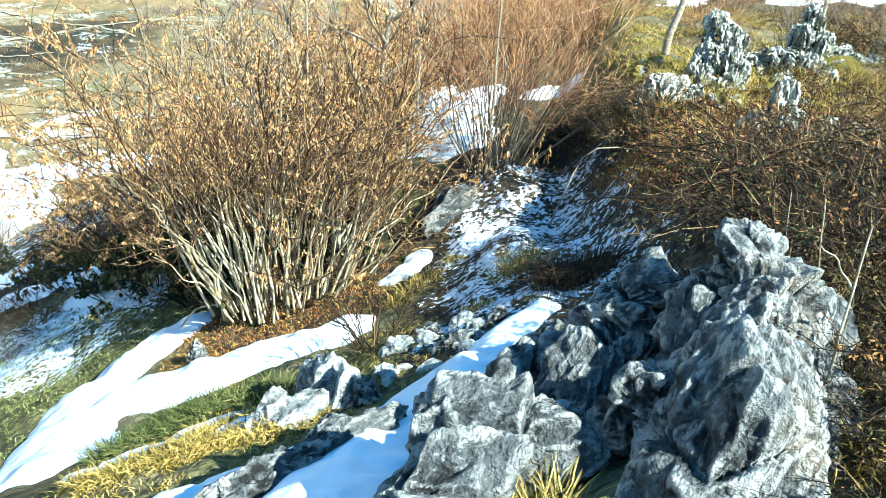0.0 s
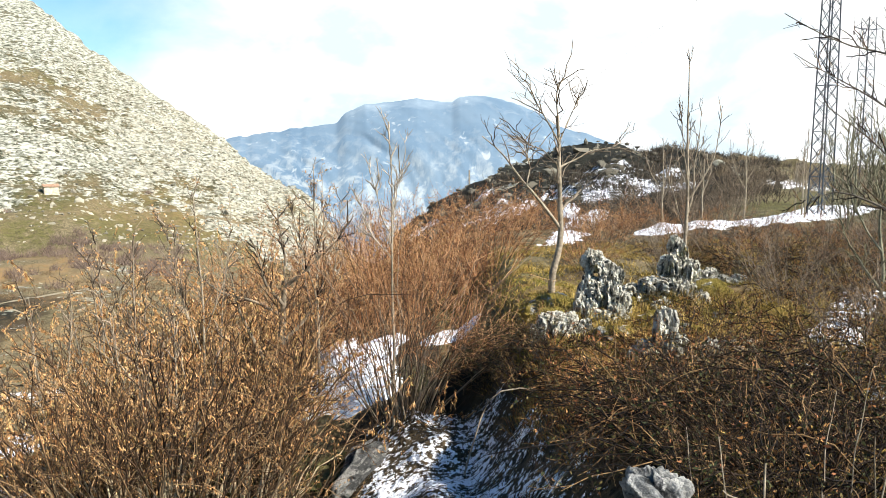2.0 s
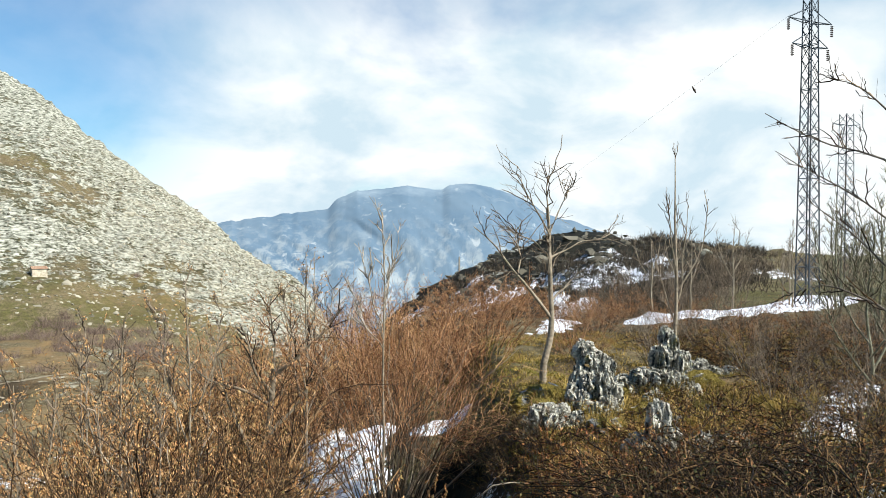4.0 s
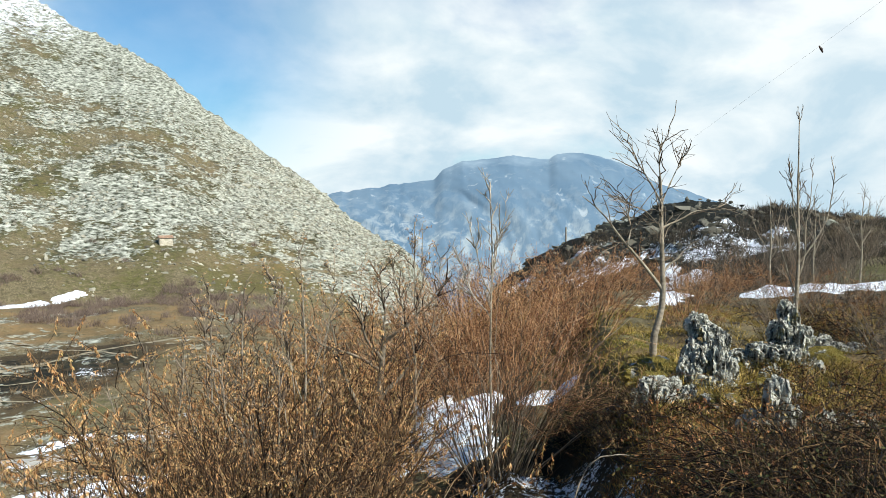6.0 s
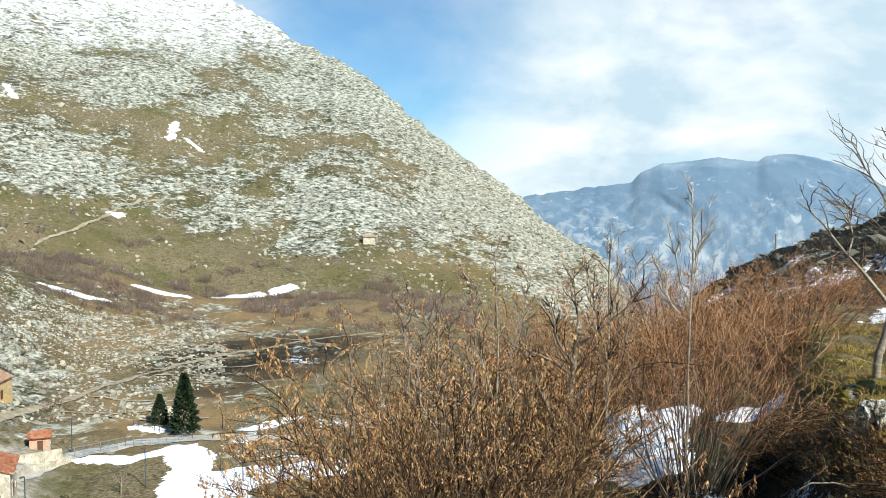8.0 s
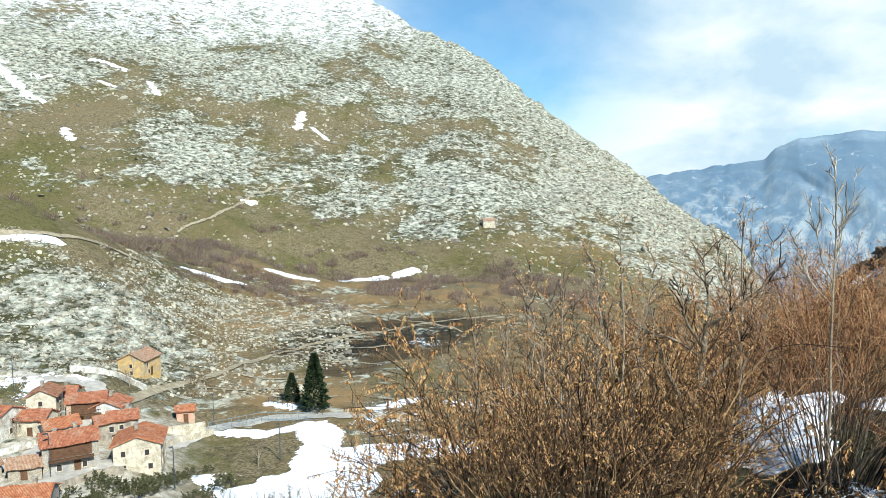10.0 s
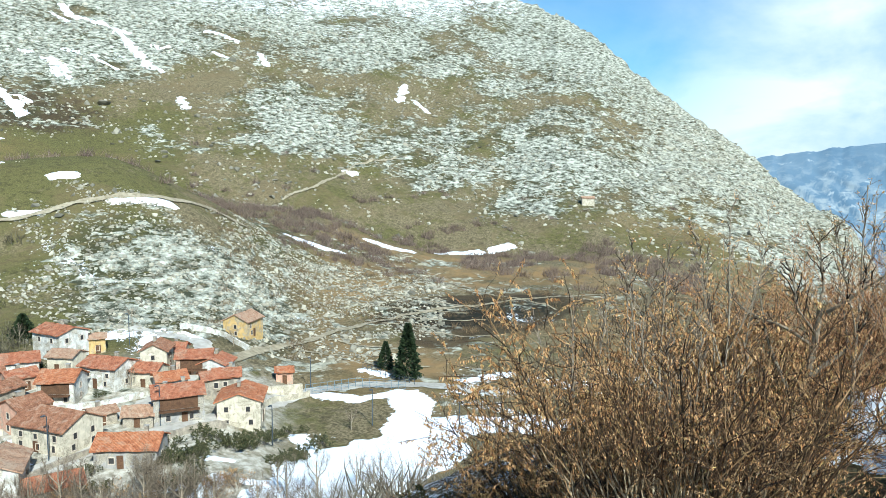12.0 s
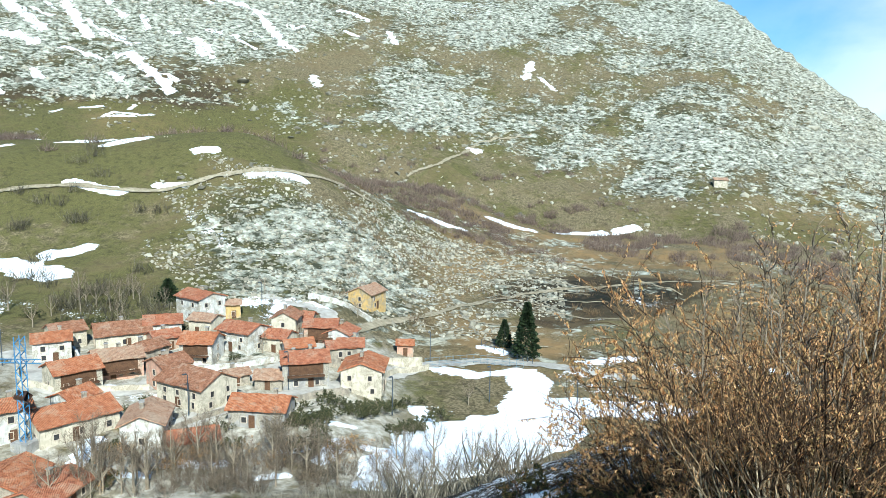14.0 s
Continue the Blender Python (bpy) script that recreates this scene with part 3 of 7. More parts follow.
    litter_and_shade = np.maximum(litter_and_shade, 0.22 * step(370, 420, r) * step(600, 480, r) * step(8, 14, a) * step(44, 34, a))
    # two black hollows by the bank foot: shadow put into the ground colour
    litter_and_shade = np.maximum(litter_and_shade, 1.5 * step(1.2, 0.8, np.hypot((x - 2.4) / 0.7, (y - 9.4) / 0.8)))
    litter_and_shade = np.maximum(litter_and_shade, 2.2 * step(1.2, 0.8, np.hypot((x - 2.0) / 0.9, (y - 11.2) / 1.3)))
    # ground under the scrub darkened in colour, deepening its shade
    litter_and_shade = np.maximum(litter_and_shade, 1.1 * step(1.25, 0.8, np.hypot((x + 3.2) / 2.4, (y - 12.9) / 3.4)))
    litter_and_shade = np.maximum(litter_and_shade, 0.42 * step(7, 10, r) * step(58, 40, r) * step(-11, -16, a))
    litter_and_shade = np.maximum(litter_and_shade, 1.3 * step(12, 15, y) * step(-4, -6, x) * step(48, 36, r))
    snow = np.maximum(snow, 0.38 * step(13, 15, y) * step(-5, -7, x) * step(40, 28, r))
    warm = 1.0 * step(14, 22, a) * step(44, 37, a) * step(150, 185, r) * step(440, 390, r) * step(0.30, 0.48, fbm(x / 40, y / 40, 3, 62))
    warm = np.maximum(warm, 0.3 * step(50, 56, a) * step(285, 320, r) * step(540, 480, r) * step(0.45, 0.62, fbm(x / 50, y / 28, 3, 63)))
    litter_and_shade = np.maximum(litter_and_shade, 0.55 * step(50, 58, a) * step(505, 545, r) * step(640, 570, r))
    warm = np.maximum(warm, 0.45 * step(22, 12, a) * step(0, 3, a) * step(430, 500, r) * step(1100, 800, r))
    warm = np.maximum(warm, 0.85 * step(1.15, 0.7, np.hypot((x - 4.6) / 3.0, (y - 10.8) / 3.4)))
    warm = warm * (1 - step(1.35, 0.8, np.hypot((x + 122) / 34, (y - 222) / 50)))
    yard = step(41, 46, a) * step(92, 104, r) * step(182, 166, r) * step(75, 68, a)
    for name, values in (("yard", yard), ("rock", rock), ("snow", snow), ("tone", tone), ("litter_and_shade", litter_and_shade), ("warm", warm)):
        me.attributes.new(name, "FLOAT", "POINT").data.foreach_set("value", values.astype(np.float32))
    return tagged(new("ground", me), "steep winter turf strewn with pale limestone and old snow", "ground", "", "structure")


make_ground()


def make_far_mountain():
    """The blue massif across the gorge, three kilometres off; its blue haze is painted and glows."""
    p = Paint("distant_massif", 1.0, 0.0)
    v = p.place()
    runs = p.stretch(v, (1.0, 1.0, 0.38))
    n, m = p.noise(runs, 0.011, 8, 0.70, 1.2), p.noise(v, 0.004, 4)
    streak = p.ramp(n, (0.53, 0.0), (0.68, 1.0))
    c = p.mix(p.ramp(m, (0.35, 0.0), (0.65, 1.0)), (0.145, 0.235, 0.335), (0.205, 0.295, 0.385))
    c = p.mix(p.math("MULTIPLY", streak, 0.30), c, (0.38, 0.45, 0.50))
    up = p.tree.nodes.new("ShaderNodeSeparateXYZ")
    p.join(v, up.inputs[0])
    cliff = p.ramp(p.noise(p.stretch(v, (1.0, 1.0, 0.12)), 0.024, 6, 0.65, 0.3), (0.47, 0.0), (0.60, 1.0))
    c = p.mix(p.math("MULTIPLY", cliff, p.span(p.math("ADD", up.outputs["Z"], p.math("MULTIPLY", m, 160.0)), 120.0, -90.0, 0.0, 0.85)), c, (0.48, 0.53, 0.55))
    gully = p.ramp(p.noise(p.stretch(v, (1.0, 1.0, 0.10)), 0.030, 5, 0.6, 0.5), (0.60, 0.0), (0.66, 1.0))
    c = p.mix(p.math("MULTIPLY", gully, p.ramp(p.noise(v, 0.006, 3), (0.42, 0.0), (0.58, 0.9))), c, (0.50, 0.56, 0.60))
    veil = p.span(p.math("ADD", up.outputs["Z"], p.math("MULTIPLY", p.noise(v, 0.0035, 5, 0.6), 420.0)), 330.0, 470.0, 0.0, 0.75)     # cloud on the top, mixed in as haze colour
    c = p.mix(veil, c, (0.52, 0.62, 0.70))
    # emission stands in for light scattered by the air in between
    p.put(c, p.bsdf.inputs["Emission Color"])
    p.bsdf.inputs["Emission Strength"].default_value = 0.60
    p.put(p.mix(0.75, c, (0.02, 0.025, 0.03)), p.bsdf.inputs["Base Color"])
    a, f = np.meshgrid(np.arange(-34, 20, 0.14), np.linspace(0, 1, 70))
    el = np.interp(a, (-34, -24, -19, -17.4, -14.7, -13.4, -11.8, -10.2, -8.5, -7.2, -4.7, -0.9, 0.6, 1.2, 5, 8.2, 9.5, 13, 20), (-4, -2.2, -0.4, 0.25, 1.1, 2.05, 2.7, 3.1, 3.3, 2.8, 3.0, 2.7, 2.1, 1.4, 0.8, 0.45, 0.1, -1, -3))
    el = el + 0.30 * (fbm(a * 1.3, a * 0 + 2, 4, 6) - 0.5)
    low_r, high_r = 2350, 3000
    r = low_r + (high_r - low_r) * f + 80 * (ridged(a * 0.30 + 0.9 * np.sin(f * 5), f * 1.6, 5, 14) - 0.6) * np.sin(f * math.pi)
    z0, z1 = low_r * math.tan(radians(-9)), high_r * np.tan(np.radians(el))
    z = z0 + (z1 - z0) * (0.25 * f + 0.75 * np.sin(f * math.pi / 2) ** 1.4)
    x, y = -np.sin(np.radians(a)) * r, np.cos(np.radians(a)) * r
    n_, m_ = a.shape
    k = np.arange(n_ * m_).reshape(n_, m_)
    faces = np.stack([k[:-1, :-1], k[:-1, 1:], k[1:, 1:], k[1:, :-1]], -1).reshape(-1, 4)[:, ::-1]
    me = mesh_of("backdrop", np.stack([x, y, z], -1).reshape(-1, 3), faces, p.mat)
    tagged(new("backdrop", me), "limestone massif with painted blue haze, streaked with snow gullies", "mountain", "", "structure")


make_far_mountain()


# ---------- snow lying in patches ----------
def snow_patch(runs, deep, cell, label, wobble=0.35, seed=0):
    """Snow over stretches (ax, ay, bx, by, half width); its edge is uneven and it thins out there."""
    runs = np.asarray(runs, float)
    wide = runs[:, 4].max() * 1.5
    x0, x1 = runs[:, [0, 2]].min() - wide, runs[:, [0, 2]].max() + wide
    y0, y1 = runs[:, [1, 3]].min() - wide, runs[:, [1, 3]].max() + wide
    x, y = np.meshgrid(np.arange(x0, x1, cell), np.arange(y0, y1, cell))
    d = np.full(x.shape, 1e9)
    for ax, ay, bx, by, w in runs:
        d = np.minimum(d, seg_far(x, y, ax, ay, bx, by)[0] / w)
    s = 1 / runs[:, 4].mean()
    d = d + (fbm(x * s * 1.1, y * s * 1.1, 4, 50 + seed) - 0.5) * 2 * wobble
    t = deep * (np.sqrt(np.clip(1.02 - d, 0, 1)) - 0.12) + deep * 0.5 * (fbm(x * s * 2, y * s * 2, 3, 9) - 0.5) * step(1, 0.6, d)
    z = ground(x, y) + np.maximum(t, -deep * 0.5)
    n, m = x.shape
    k = np.arange(n * m).reshape(n, m)
    faces = np.stack([k[:-1, :-1], k[:-1, 1:], k[1:, 1:], k[1:, :-1]], -1).reshape(-1, 4)
    on = (d < 1.06).ravel()
    faces = faces[on[faces].any(1)]
    used = np.unique(faces)
    back = np.zeros(n * m, int)
    back[used] = np.arange(len(used))
    me = mesh_of("snow_patch", np.stack([x, y, z], -1).reshape(-1, 3)[used], back[faces], SNOW)
    return tagged(new("snow_patch", me), label, "snow", "snow patches", "structure")


snow_patch([(-3.6, 8.6, -4.1, 7.0, 0.50), (-4.0, 7.0, -3.6, 5.5, 0.62), (-3.5, 6.5, -2.6, 6.5, 0.46), (-2.7, 6.4, -1.1, 6.75, 0.40)], 0.16, 0.045, "wet old snow tongue between grass and bush", 0.25, 1)
snow_patch([(-0.55, 2.6, -0.28, 3.8, 0.34), (-0.28, 3.8, 0.22, 4.5, 0.30), (0.22, 4.5, 0.75, 5.3, 0.20)], 0.12, 0.03, "smooth snow strip beside the big rock", 0.25, 2)
snow_patch([(-1.5, 2.9, -0.75, 3.5, 0.22)], 0.08, 0.03, "thin snow strip in a rock cleft", 0.3, 3)
snow_patch([(0.15, 12.2, 0.1, 13.2, 0.55), (-0.2, 13.0, 0.2, 14.6, 0.75), (1.5, 14.3, 2.1, 14.2, 0.28), (-0.5, 13.2, -0.4, 16.0, 0.45)], 0.16, 0.06, "bright snow patch under bare bushes", 0.25, 4)
snow_patch([(-2.9, 4.72, -2.2, 4.85, 0.11), (-2.2, 4.85, -1.5, 5.02, 0.10), (-1.6, 4.45, -1.25, 4.55, 0.10)], 0.07, 0.03, "thin snow strip along a grass hummock", 0.3, 26)
snow_patch([(-0.6, 8.0, -0.35, 8.5, 0.2)], 0.08, 0.03, "scrap of snow on the gully edge", 0.3, 5)
snow_patch([(9.8, 23.6, 13, 26.5, 0.9), (13, 26.5, 21, 35, 1.3), (21, 35, 30, 44.5, 1.9)], 0.2, 0.2, "long snow drift on the flat pasture", 0.3, 6)
snow_patch([(6.0, 8.9, 6.6, 9.5, 0.34), (7.7, 11.0, 8.3, 11.5, 0.34), (6.9, 10.0, 7.7, 10.6, 0.22)], 0.1, 0.05, "small snow patch among brambles", 0.4, 7)
snow_patch([(4.5, 7.2, 4.8, 7.6, 0.22), (4.7, 6.3, 5.0, 6.5, 0.16), (4.4, 5.4, 4.7, 5.55, 0.14)], 0.07, 0.035, "scraps of snow between bramble canes", 0.6, 25)


# ---------- stems, twigs, leaves ----------
def unit(v):
    return v / (np.linalg.norm(v, axis=-1, keepdims=True) + 1e-9)


def tubes(paths, radii, sides=3):
    """Many tapered tubes at once. paths (m, n, 3), radii (m, n)."""
    m, n, _ = paths.shape
    way = unit(np.gradient(paths, axis=1))
    ref = np.where(np.abs(way[..., 2:3]) > 0.9, np.array([1.0, 0, 0]), np.array([0, 0, 1.0]))
    u = unit(np.cross(way, ref))
    w = np.cross(way, u)
    ang = np.arange(sides) * 2 * math.pi / sides
    v = paths[:, :, None] + radii[:, :, None, None] * (np.cos(ang)[:, None] * u[:, :, None] + np.sin(ang)[:, None] * w[:, :, None])
    k = np.arange(m * n * sides).reshape(m, n, sides)
    nxt = np.roll(k, -1, axis=2)
    faces = np.stack([k[:, :-1], nxt[:, :-1], nxt[:, 1:], k[:, 1:]], -1).reshape(-1, 4)
    return v.reshape(-1, 3), faces


def merge(pieces):
    verts, faces, at = [], [], 0
    for v, f in pieces:
        verts.append(v)
        faces.append(f + at)
        at += len(v)
    return np.concatenate(verts), np.concatenate(faces)


def leaflets(at, way, size, rng, slim=0.3):
    """Small bent blades at points, along ways."""
    n = len(at)
    side = unit(np.cross(way, rng.normal(size=(n, 3))))
    size = size[:, None]
    mid = at + way * size * 0.5 + np.cross(way, side) * size * 0.12
    v = np.stack([at, mid + side * size * slim * 0.5, at + way * size, mid - side * size * slim * 0.5], 1)
    return v.reshape(-1, 3), np.arange(n * 4).reshape(n, 4)


def grow(rng, paths, count, lo, hi, length, n, spread, lift=0.0, wander=0.10):
    """Side shoots from points along the paths."""
    m, p, _ = paths.shape
    who = rng.integers(0, m, count)
    f = rng.uniform(lo, hi, count) * (p - 1)
    i = np.minimum(f.astype(int), p - 2)
    g = (f - i)[:, None]
    start = paths[who, i] * (1 - g) + paths[who, i + 1] * g
    along = unit(paths[who, i + 1] - paths[who, i])
    way = unit(along + spread * unit(rng.normal(size=(count, 3))) + np.array([0, 0, lift]))
    ln = length * rng.uniform(0.45, 1.15, count) * (1.15 - 0.5 * f / (p - 1))
    t = np.linspace(0, 1, n)
    bend = rng.normal(size=(count, 3)) * wander
    out = start[:, None] + way[:, None] * (ln[:, None] * t)[..., None] + bend[:, None] * (ln[:, None] * t ** 2)[..., None]
    out[:, 1:-1] += rng.normal(size=(count, n - 2, 3)) * (ln * 0.03)[:, None, None]
    return out


def taper(m, n, a, b, rng, vary=0.3):
    return np.linspace(a, b, n)[None] * rng.uniform(1 - vary, 1 + vary, (m, 1))


def make_shrub(name, seed, stems, height, lean, base, twigs, subs, leaves, stem_mat, twig_mat, leaf_mat, label, category="shrub",
               leaf=0.05, droop=0.15, thick=0.011, slim=0.3, low=0.4, lift=0.4, twig_len=0.27, group=""):
    """A many-stemmed bush: stems from one stool, twigs and shoots above, dry leaves or catkins."""
    rng = np.random.default_rng(seed)
    az = rng.uniform(0, 2 * math.pi, stems)
    out = np.sqrt(rng.uniform(0, 1, stems))
    foot = np.stack([np.cos(az) * out * base[0], np.sin(az) * out * base[1], np.full(stems, -0.12)], -1)
    tilt = lean * (0.25 + 0.85 * out) * rng.uniform(0.6, 1.2, stems)
    way = np.stack([np.cos(az) * np.sin(tilt), np.sin(az) * np.sin(tilt), np.cos(tilt)], -1)
    way = unit(way + rng.normal(size=way.shape) * 0.08)
    ln = height * rng.uniform(0.42, 0.86, stems)
    t = np.linspace(0, 1, 9)
    paths = foot[:, None] + way[:, None] * (ln[:, None] * t)[..., None]
    flare = np.stack([np.cos(az), np.sin(az), -0.4 * np.ones(stems)], -1)
    paths += flare[:, None] * (droop * ln[:, None] * t ** 2.4)[..., None]
    wig = np.cumsum(rng.normal(size=(stems, 9, 3)) * (0.022 * height), axis=1)
    paths += wig * t[None, :, None]
    tw = grow(rng, paths, stems * twigs, low, 0.98, height * twig_len, 5, 0.85, lift, 0.3)
    sb = grow(rng, tw, stems * twigs * subs, 0.2, 0.98, height * twig_len * 0.5, 3, 1.0, lift * 0.7, 0.3)
    ob = root(name, 0, 0, 0, 0, label, category, group)
    part("stool", mesh_of("stool", *tubes(paths, taper(stems, 9, thick, thick * 0.20, rng), 5), stem_mat), ob, "", "stuff")
    twig_geo = merge([tubes(tw, taper(len(tw), 5, thick * 0.36, thick * 0.18, rng)), tubes(sb, taper(len(sb), 3, thick * 0.25, thick * 0.13, rng))])
    part("brushwood", mesh_of("brushwood", *twig_geo, twig_mat), ob, "", "stuff")
    if leaves:
        crown = sb[:, 2, 2] + 0.5 * np.hypot(sb[:, 2, 0], sb[:, 2, 1]) + rng.normal(size=len(sb)) * 0.16 * height
        pick = np.argsort(-crown)[:int(len(sb) * 0.6)][rng.integers(0, int(len(sb) * 0.6), leaves)]
        f = rng.uniform(0.2, 1, (leaves, 1))
        at = sb[pick, 0] * (1 - f) + sb[pick, 2] * f
        hang = unit(np.array([0, 0, -1.0]) + rng.normal(size=(leaves, 3)) * 0.45)
        part("foliage", mesh_of("foliage", *leaflets(at, hang, rng.uniform(0.5, 1.2, leaves) * leaf, rng, slim), leaf_mat), ob, "", "stuff")
    return ob


def scatter(ob, places):
    """Copies of a thing over the ground: (x, y, turn, scale)."""
    for x, y, turn, s in places:
        c = copy_thing(ob, pose(x, y, zat(x, y), 0, 0, turn))
        c.scale = (s, s, s)


def set_down(ob, x, y, turn=0.0, s=1.0, dz=0.0):
    ob.matrix_world = pose(x, y, zat(x, y) + dz, 0, 0, turn) @ Matrix.Scale(s, 4)
    return ob


# the big hazel stool in front, pale close stems below, a haze of shoots with catkins above
hazel = make_shrub("hazel_bush", 11, 130, 4.1, 0.34, (0.95, 0.45), 6, 3, 14000, PALE_BARK, HAZEL_TWIG, DRY_LEAF,
                   "bare hazel bush with dense pale stems and golden catkins", leaf=0.037, droop=0.10, thick=0.019, low=0.5, twig_len=0.20, slim=0.30, lift=0.45)
set_down(hazel, -2.0, 8.4, 10)
# the dark-footed stool by the snow patch
willow = make_shrub("willow_bush", 12, 95, 3.2, 0.44, (0.38, 0.32), 6, 3, 1500, GREY_TWIG, RED_TWIG, RED_LEAF,
                    "bare red-brown bush with fanned stems beside snow", leaf=0.035, droop=0.10, thick=0.009, low=0.5)
set_down(willow, 0.62, 10.8, 0, 1.12)
tan_a = make_shrub("scrub_bush", 13, 24, 3.1, 0.60, (0.6, 0.5), 8, 2, 7000, TAN_TWIG, TAN_TWIG, DRY_LEAF, "tan leafless scrub bush holding dry catkins", leaf=0.050, thick=0.014, lift=0.35, group="brown scrub")
tan_b = make_shrub("scrub_bush", 14, 22, 2.8, 0.72, (0.5, 0.5), 8, 2, 6500, TAN_TWIG, TAN_TWIG, DRY_LEAF, "spreading tan scrub bush with dry leaves", leaf=0.050, thick=0.014, lift=0.35, group="brown scrub")
red_a = make_shrub("scrub_bush", 15, 34, 3.0, 0.60, (0.7, 0.7), 9, 3, 1800, RED_TWIG, RED_TWIG, RED_LEAF, "dense leafless red-brown scrub bush", leaf=0.045, lift=0.1, twig_len=0.22, group="brown scrub")
red_b = make_shrub("scrub_bush", 16, 36, 2.5, 0.70, (0.8, 0.6), 9, 3, 1800, TAN_TWIG, RED_TWIG, RED_LEAF, "low leafless russet scrub bush", leaf=0.045, lift=0.1, twig_len=0.22, group="brown scrub")
grey_a = make_shrub("scrub_bush", 17, 24, 2.6, 0.6, (0.5, 0.5), 10, 2, 0, GREY_TWIG, GREY_TWIG, RED_LEAF, "bare grey scrub bush on the slope", group="grey scrub")
set_down(tan_a, -3.4, 10.7, 0, 1.35)
set_down(tan_b, -3.6, 11.6, 40, 1.25)
set_down(red_a, 0.3, 17.2, 0, 1.05)
set_down(red_b, 1.9, 17.6, 0, 1.0)
set_down(grey_a, -14.5, 21, 0, 0.9)
scatter(tan_a, [(-2.6, 10.6, 50, 1.37), (-5.0, 12.0, 200, 1.16), (-3.4, 13.4, 120, 1.34), (-2.0, 11.6, 300, 1.10), (-5.6, 12.8, 77, 1.22), (-2.3, 15.2, 10, 1.22)])
scatter(tan_b, [(-4.2, 12.0, 170, 1.34), (-5.4, 12.6, 30, 1.10), (-2.2, 13.2, 250, 1.22), (-2.9, 16.5, 10, 1.46), (-5.0, 16.2, 140, 1.34)])
scatter(red_a, [(-1.2, 17.6, 60, 1.1), (-0.3, 20.5, 100, 1.25), (1.5, 20.8, 200, 1.15), (2.9, 16.4, 30, 0.85), (-2.6, 21.5, 260, 1.3), (3.3, 20.0, 310, 0.75), (5.0, 16.4, 120, 0.5)])
scatter(red_b, [(-0.6, 16.0, 110, 0.9), (1.1, 16.3, 200, 0.85), (2.6, 18.6, 40, 0.95), (4.0, 22.0, 90, 0.9), (4.6, 14.6, 10, 0.4),
                (6.4, 19.0, 130, 0.6), (7.5, 21.5, 30, 0.7), (9.0, 20.2, 75, 0.6), (5.4, 24.5, 215, 0.8), (8.4, 15.2, 20, 0.5), (9.6, 13.4, 120, 0.55), (11.0, 16.6, 200, 0.6), (8.0, 17.8, 310, 0.45), (10.4, 18.8, 80, 0.5)])
scatter(tan_b, [(0.3, 18.9, 30, 1.0), (-1.9, 19.0, 120, 1.15), (2.3, 19.4, 200, 0.9), (1.2, 17.4, 280, 0.8)])
spots = np.random.default_rng(5)
scatter(grey_a, [(14.5 + 2.6 * k + spots.uniform(-2, 2), 48 + 1.2 * k + spots.uniform(-5, 6), spots.uniform(0, 360), spots.uniform(1.0, 1.7)) for k in range(12)])
scatter(grey_a, [(15 + spots.uniform(0, 26), 34 + spots.uniform(0, 30), spots.uniform(0, 360), spots.uniform(0.9, 1.6)) for k in range(22)])
scatter(grey_a, [(9 + spots.uniform(0, 14), 26 + spots.uniform(4, 22), spots.uniform(0, 360), spots.uniform(0.6, 1.0)) for k in range(9)])
scatter(grey_a, [(6.6, 11.0, 10, 0.62), (7.8, 13.0, 80, 0.7), (8.6, 10.6, 150, 0.75), (9.6, 12.4, 220, 0.8), (7.2, 9.3, 290, 0.6), (5.9, 13.8, 20, 0.6), (8.0, 16.0, 120, 0.7), (10.6, 14.6, 200, 0.8), (6.0, 8.4, 260, 0.5)])


# brambles on the bank: low arching canes, dark and thorny
def make_bramble(seed, canes, reach, leaves, mat, leaf_mat, label):
    rng = np.random.default_rng(seed)
    az = rng.uniform(0, 2 * math.pi, canes)
    r0 = rng.uniform(0, 0.5, canes)
    t = np.linspace(0, 1, 8)
    ln, up = reach * rng.uniform(0.5, 1.15, canes), rng.uniform(0.35, 0.95, canes) * reach * 0.42
    x = (r0[:, None] + ln[:, None] * t) * np.cos(az)[:, None]
    y = (r0[:, None] + ln[:, None] * t) * np.sin(az)[:, None]
    z = up[:, None] * 4 * t * (1 - 0.72 * t) * 0.8 - 0.08
    paths = np.stack([x, y, z], -1) + np.cumsum(rng.normal(size=(canes, 8, 3)) * 0.035, axis=1)
    tw = grow(rng, paths, canes * 9, 0.1, 1, reach * 0.36, 4, 0.9, 0.15, 0.25)
    sb = grow(rng, tw, canes * 11, 0.2, 1, reach * 0.17, 3, 1.0, 0.1, 0.3)
    ob = root("bramble", 0, 0, 0, 0, label, "bramble", "brambles on the bank")
    geo = merge([tubes(paths, taper(canes, 8, 0.0085, 0.003, rng), 4), tubes(tw, taper(len(tw), 4, 0.0042, 0.0018, rng)), tubes(sb, taper(len(sb), 3, 0.0026, 0.0014, rng))])
    part("tangle", mesh_of("tangle", *geo, mat), ob, "", "stuff")
    pick = rng.integers(0, len(tw), leaves)
    f = rng.uniform(0, 1, (leaves, 1))
    at = tw[pick, 0] * (1 - f) + tw[pick, 3] * f
    part("foliage", mesh_of("foliage", *leaflets(at, unit(rng.normal(size=(leaves, 3)) + (0, 0, -0.3)), rng.uniform(0.02, 0.05, leaves), rng, 0.45), leaf_mat), ob, "", "stuff")
    return ob


bramble_a = make_bramble(21, 50, 1.15, 1500, DARK_TWIG, BRAMBLE_LEAF, "tangled dark bramble with a few withered leaves")
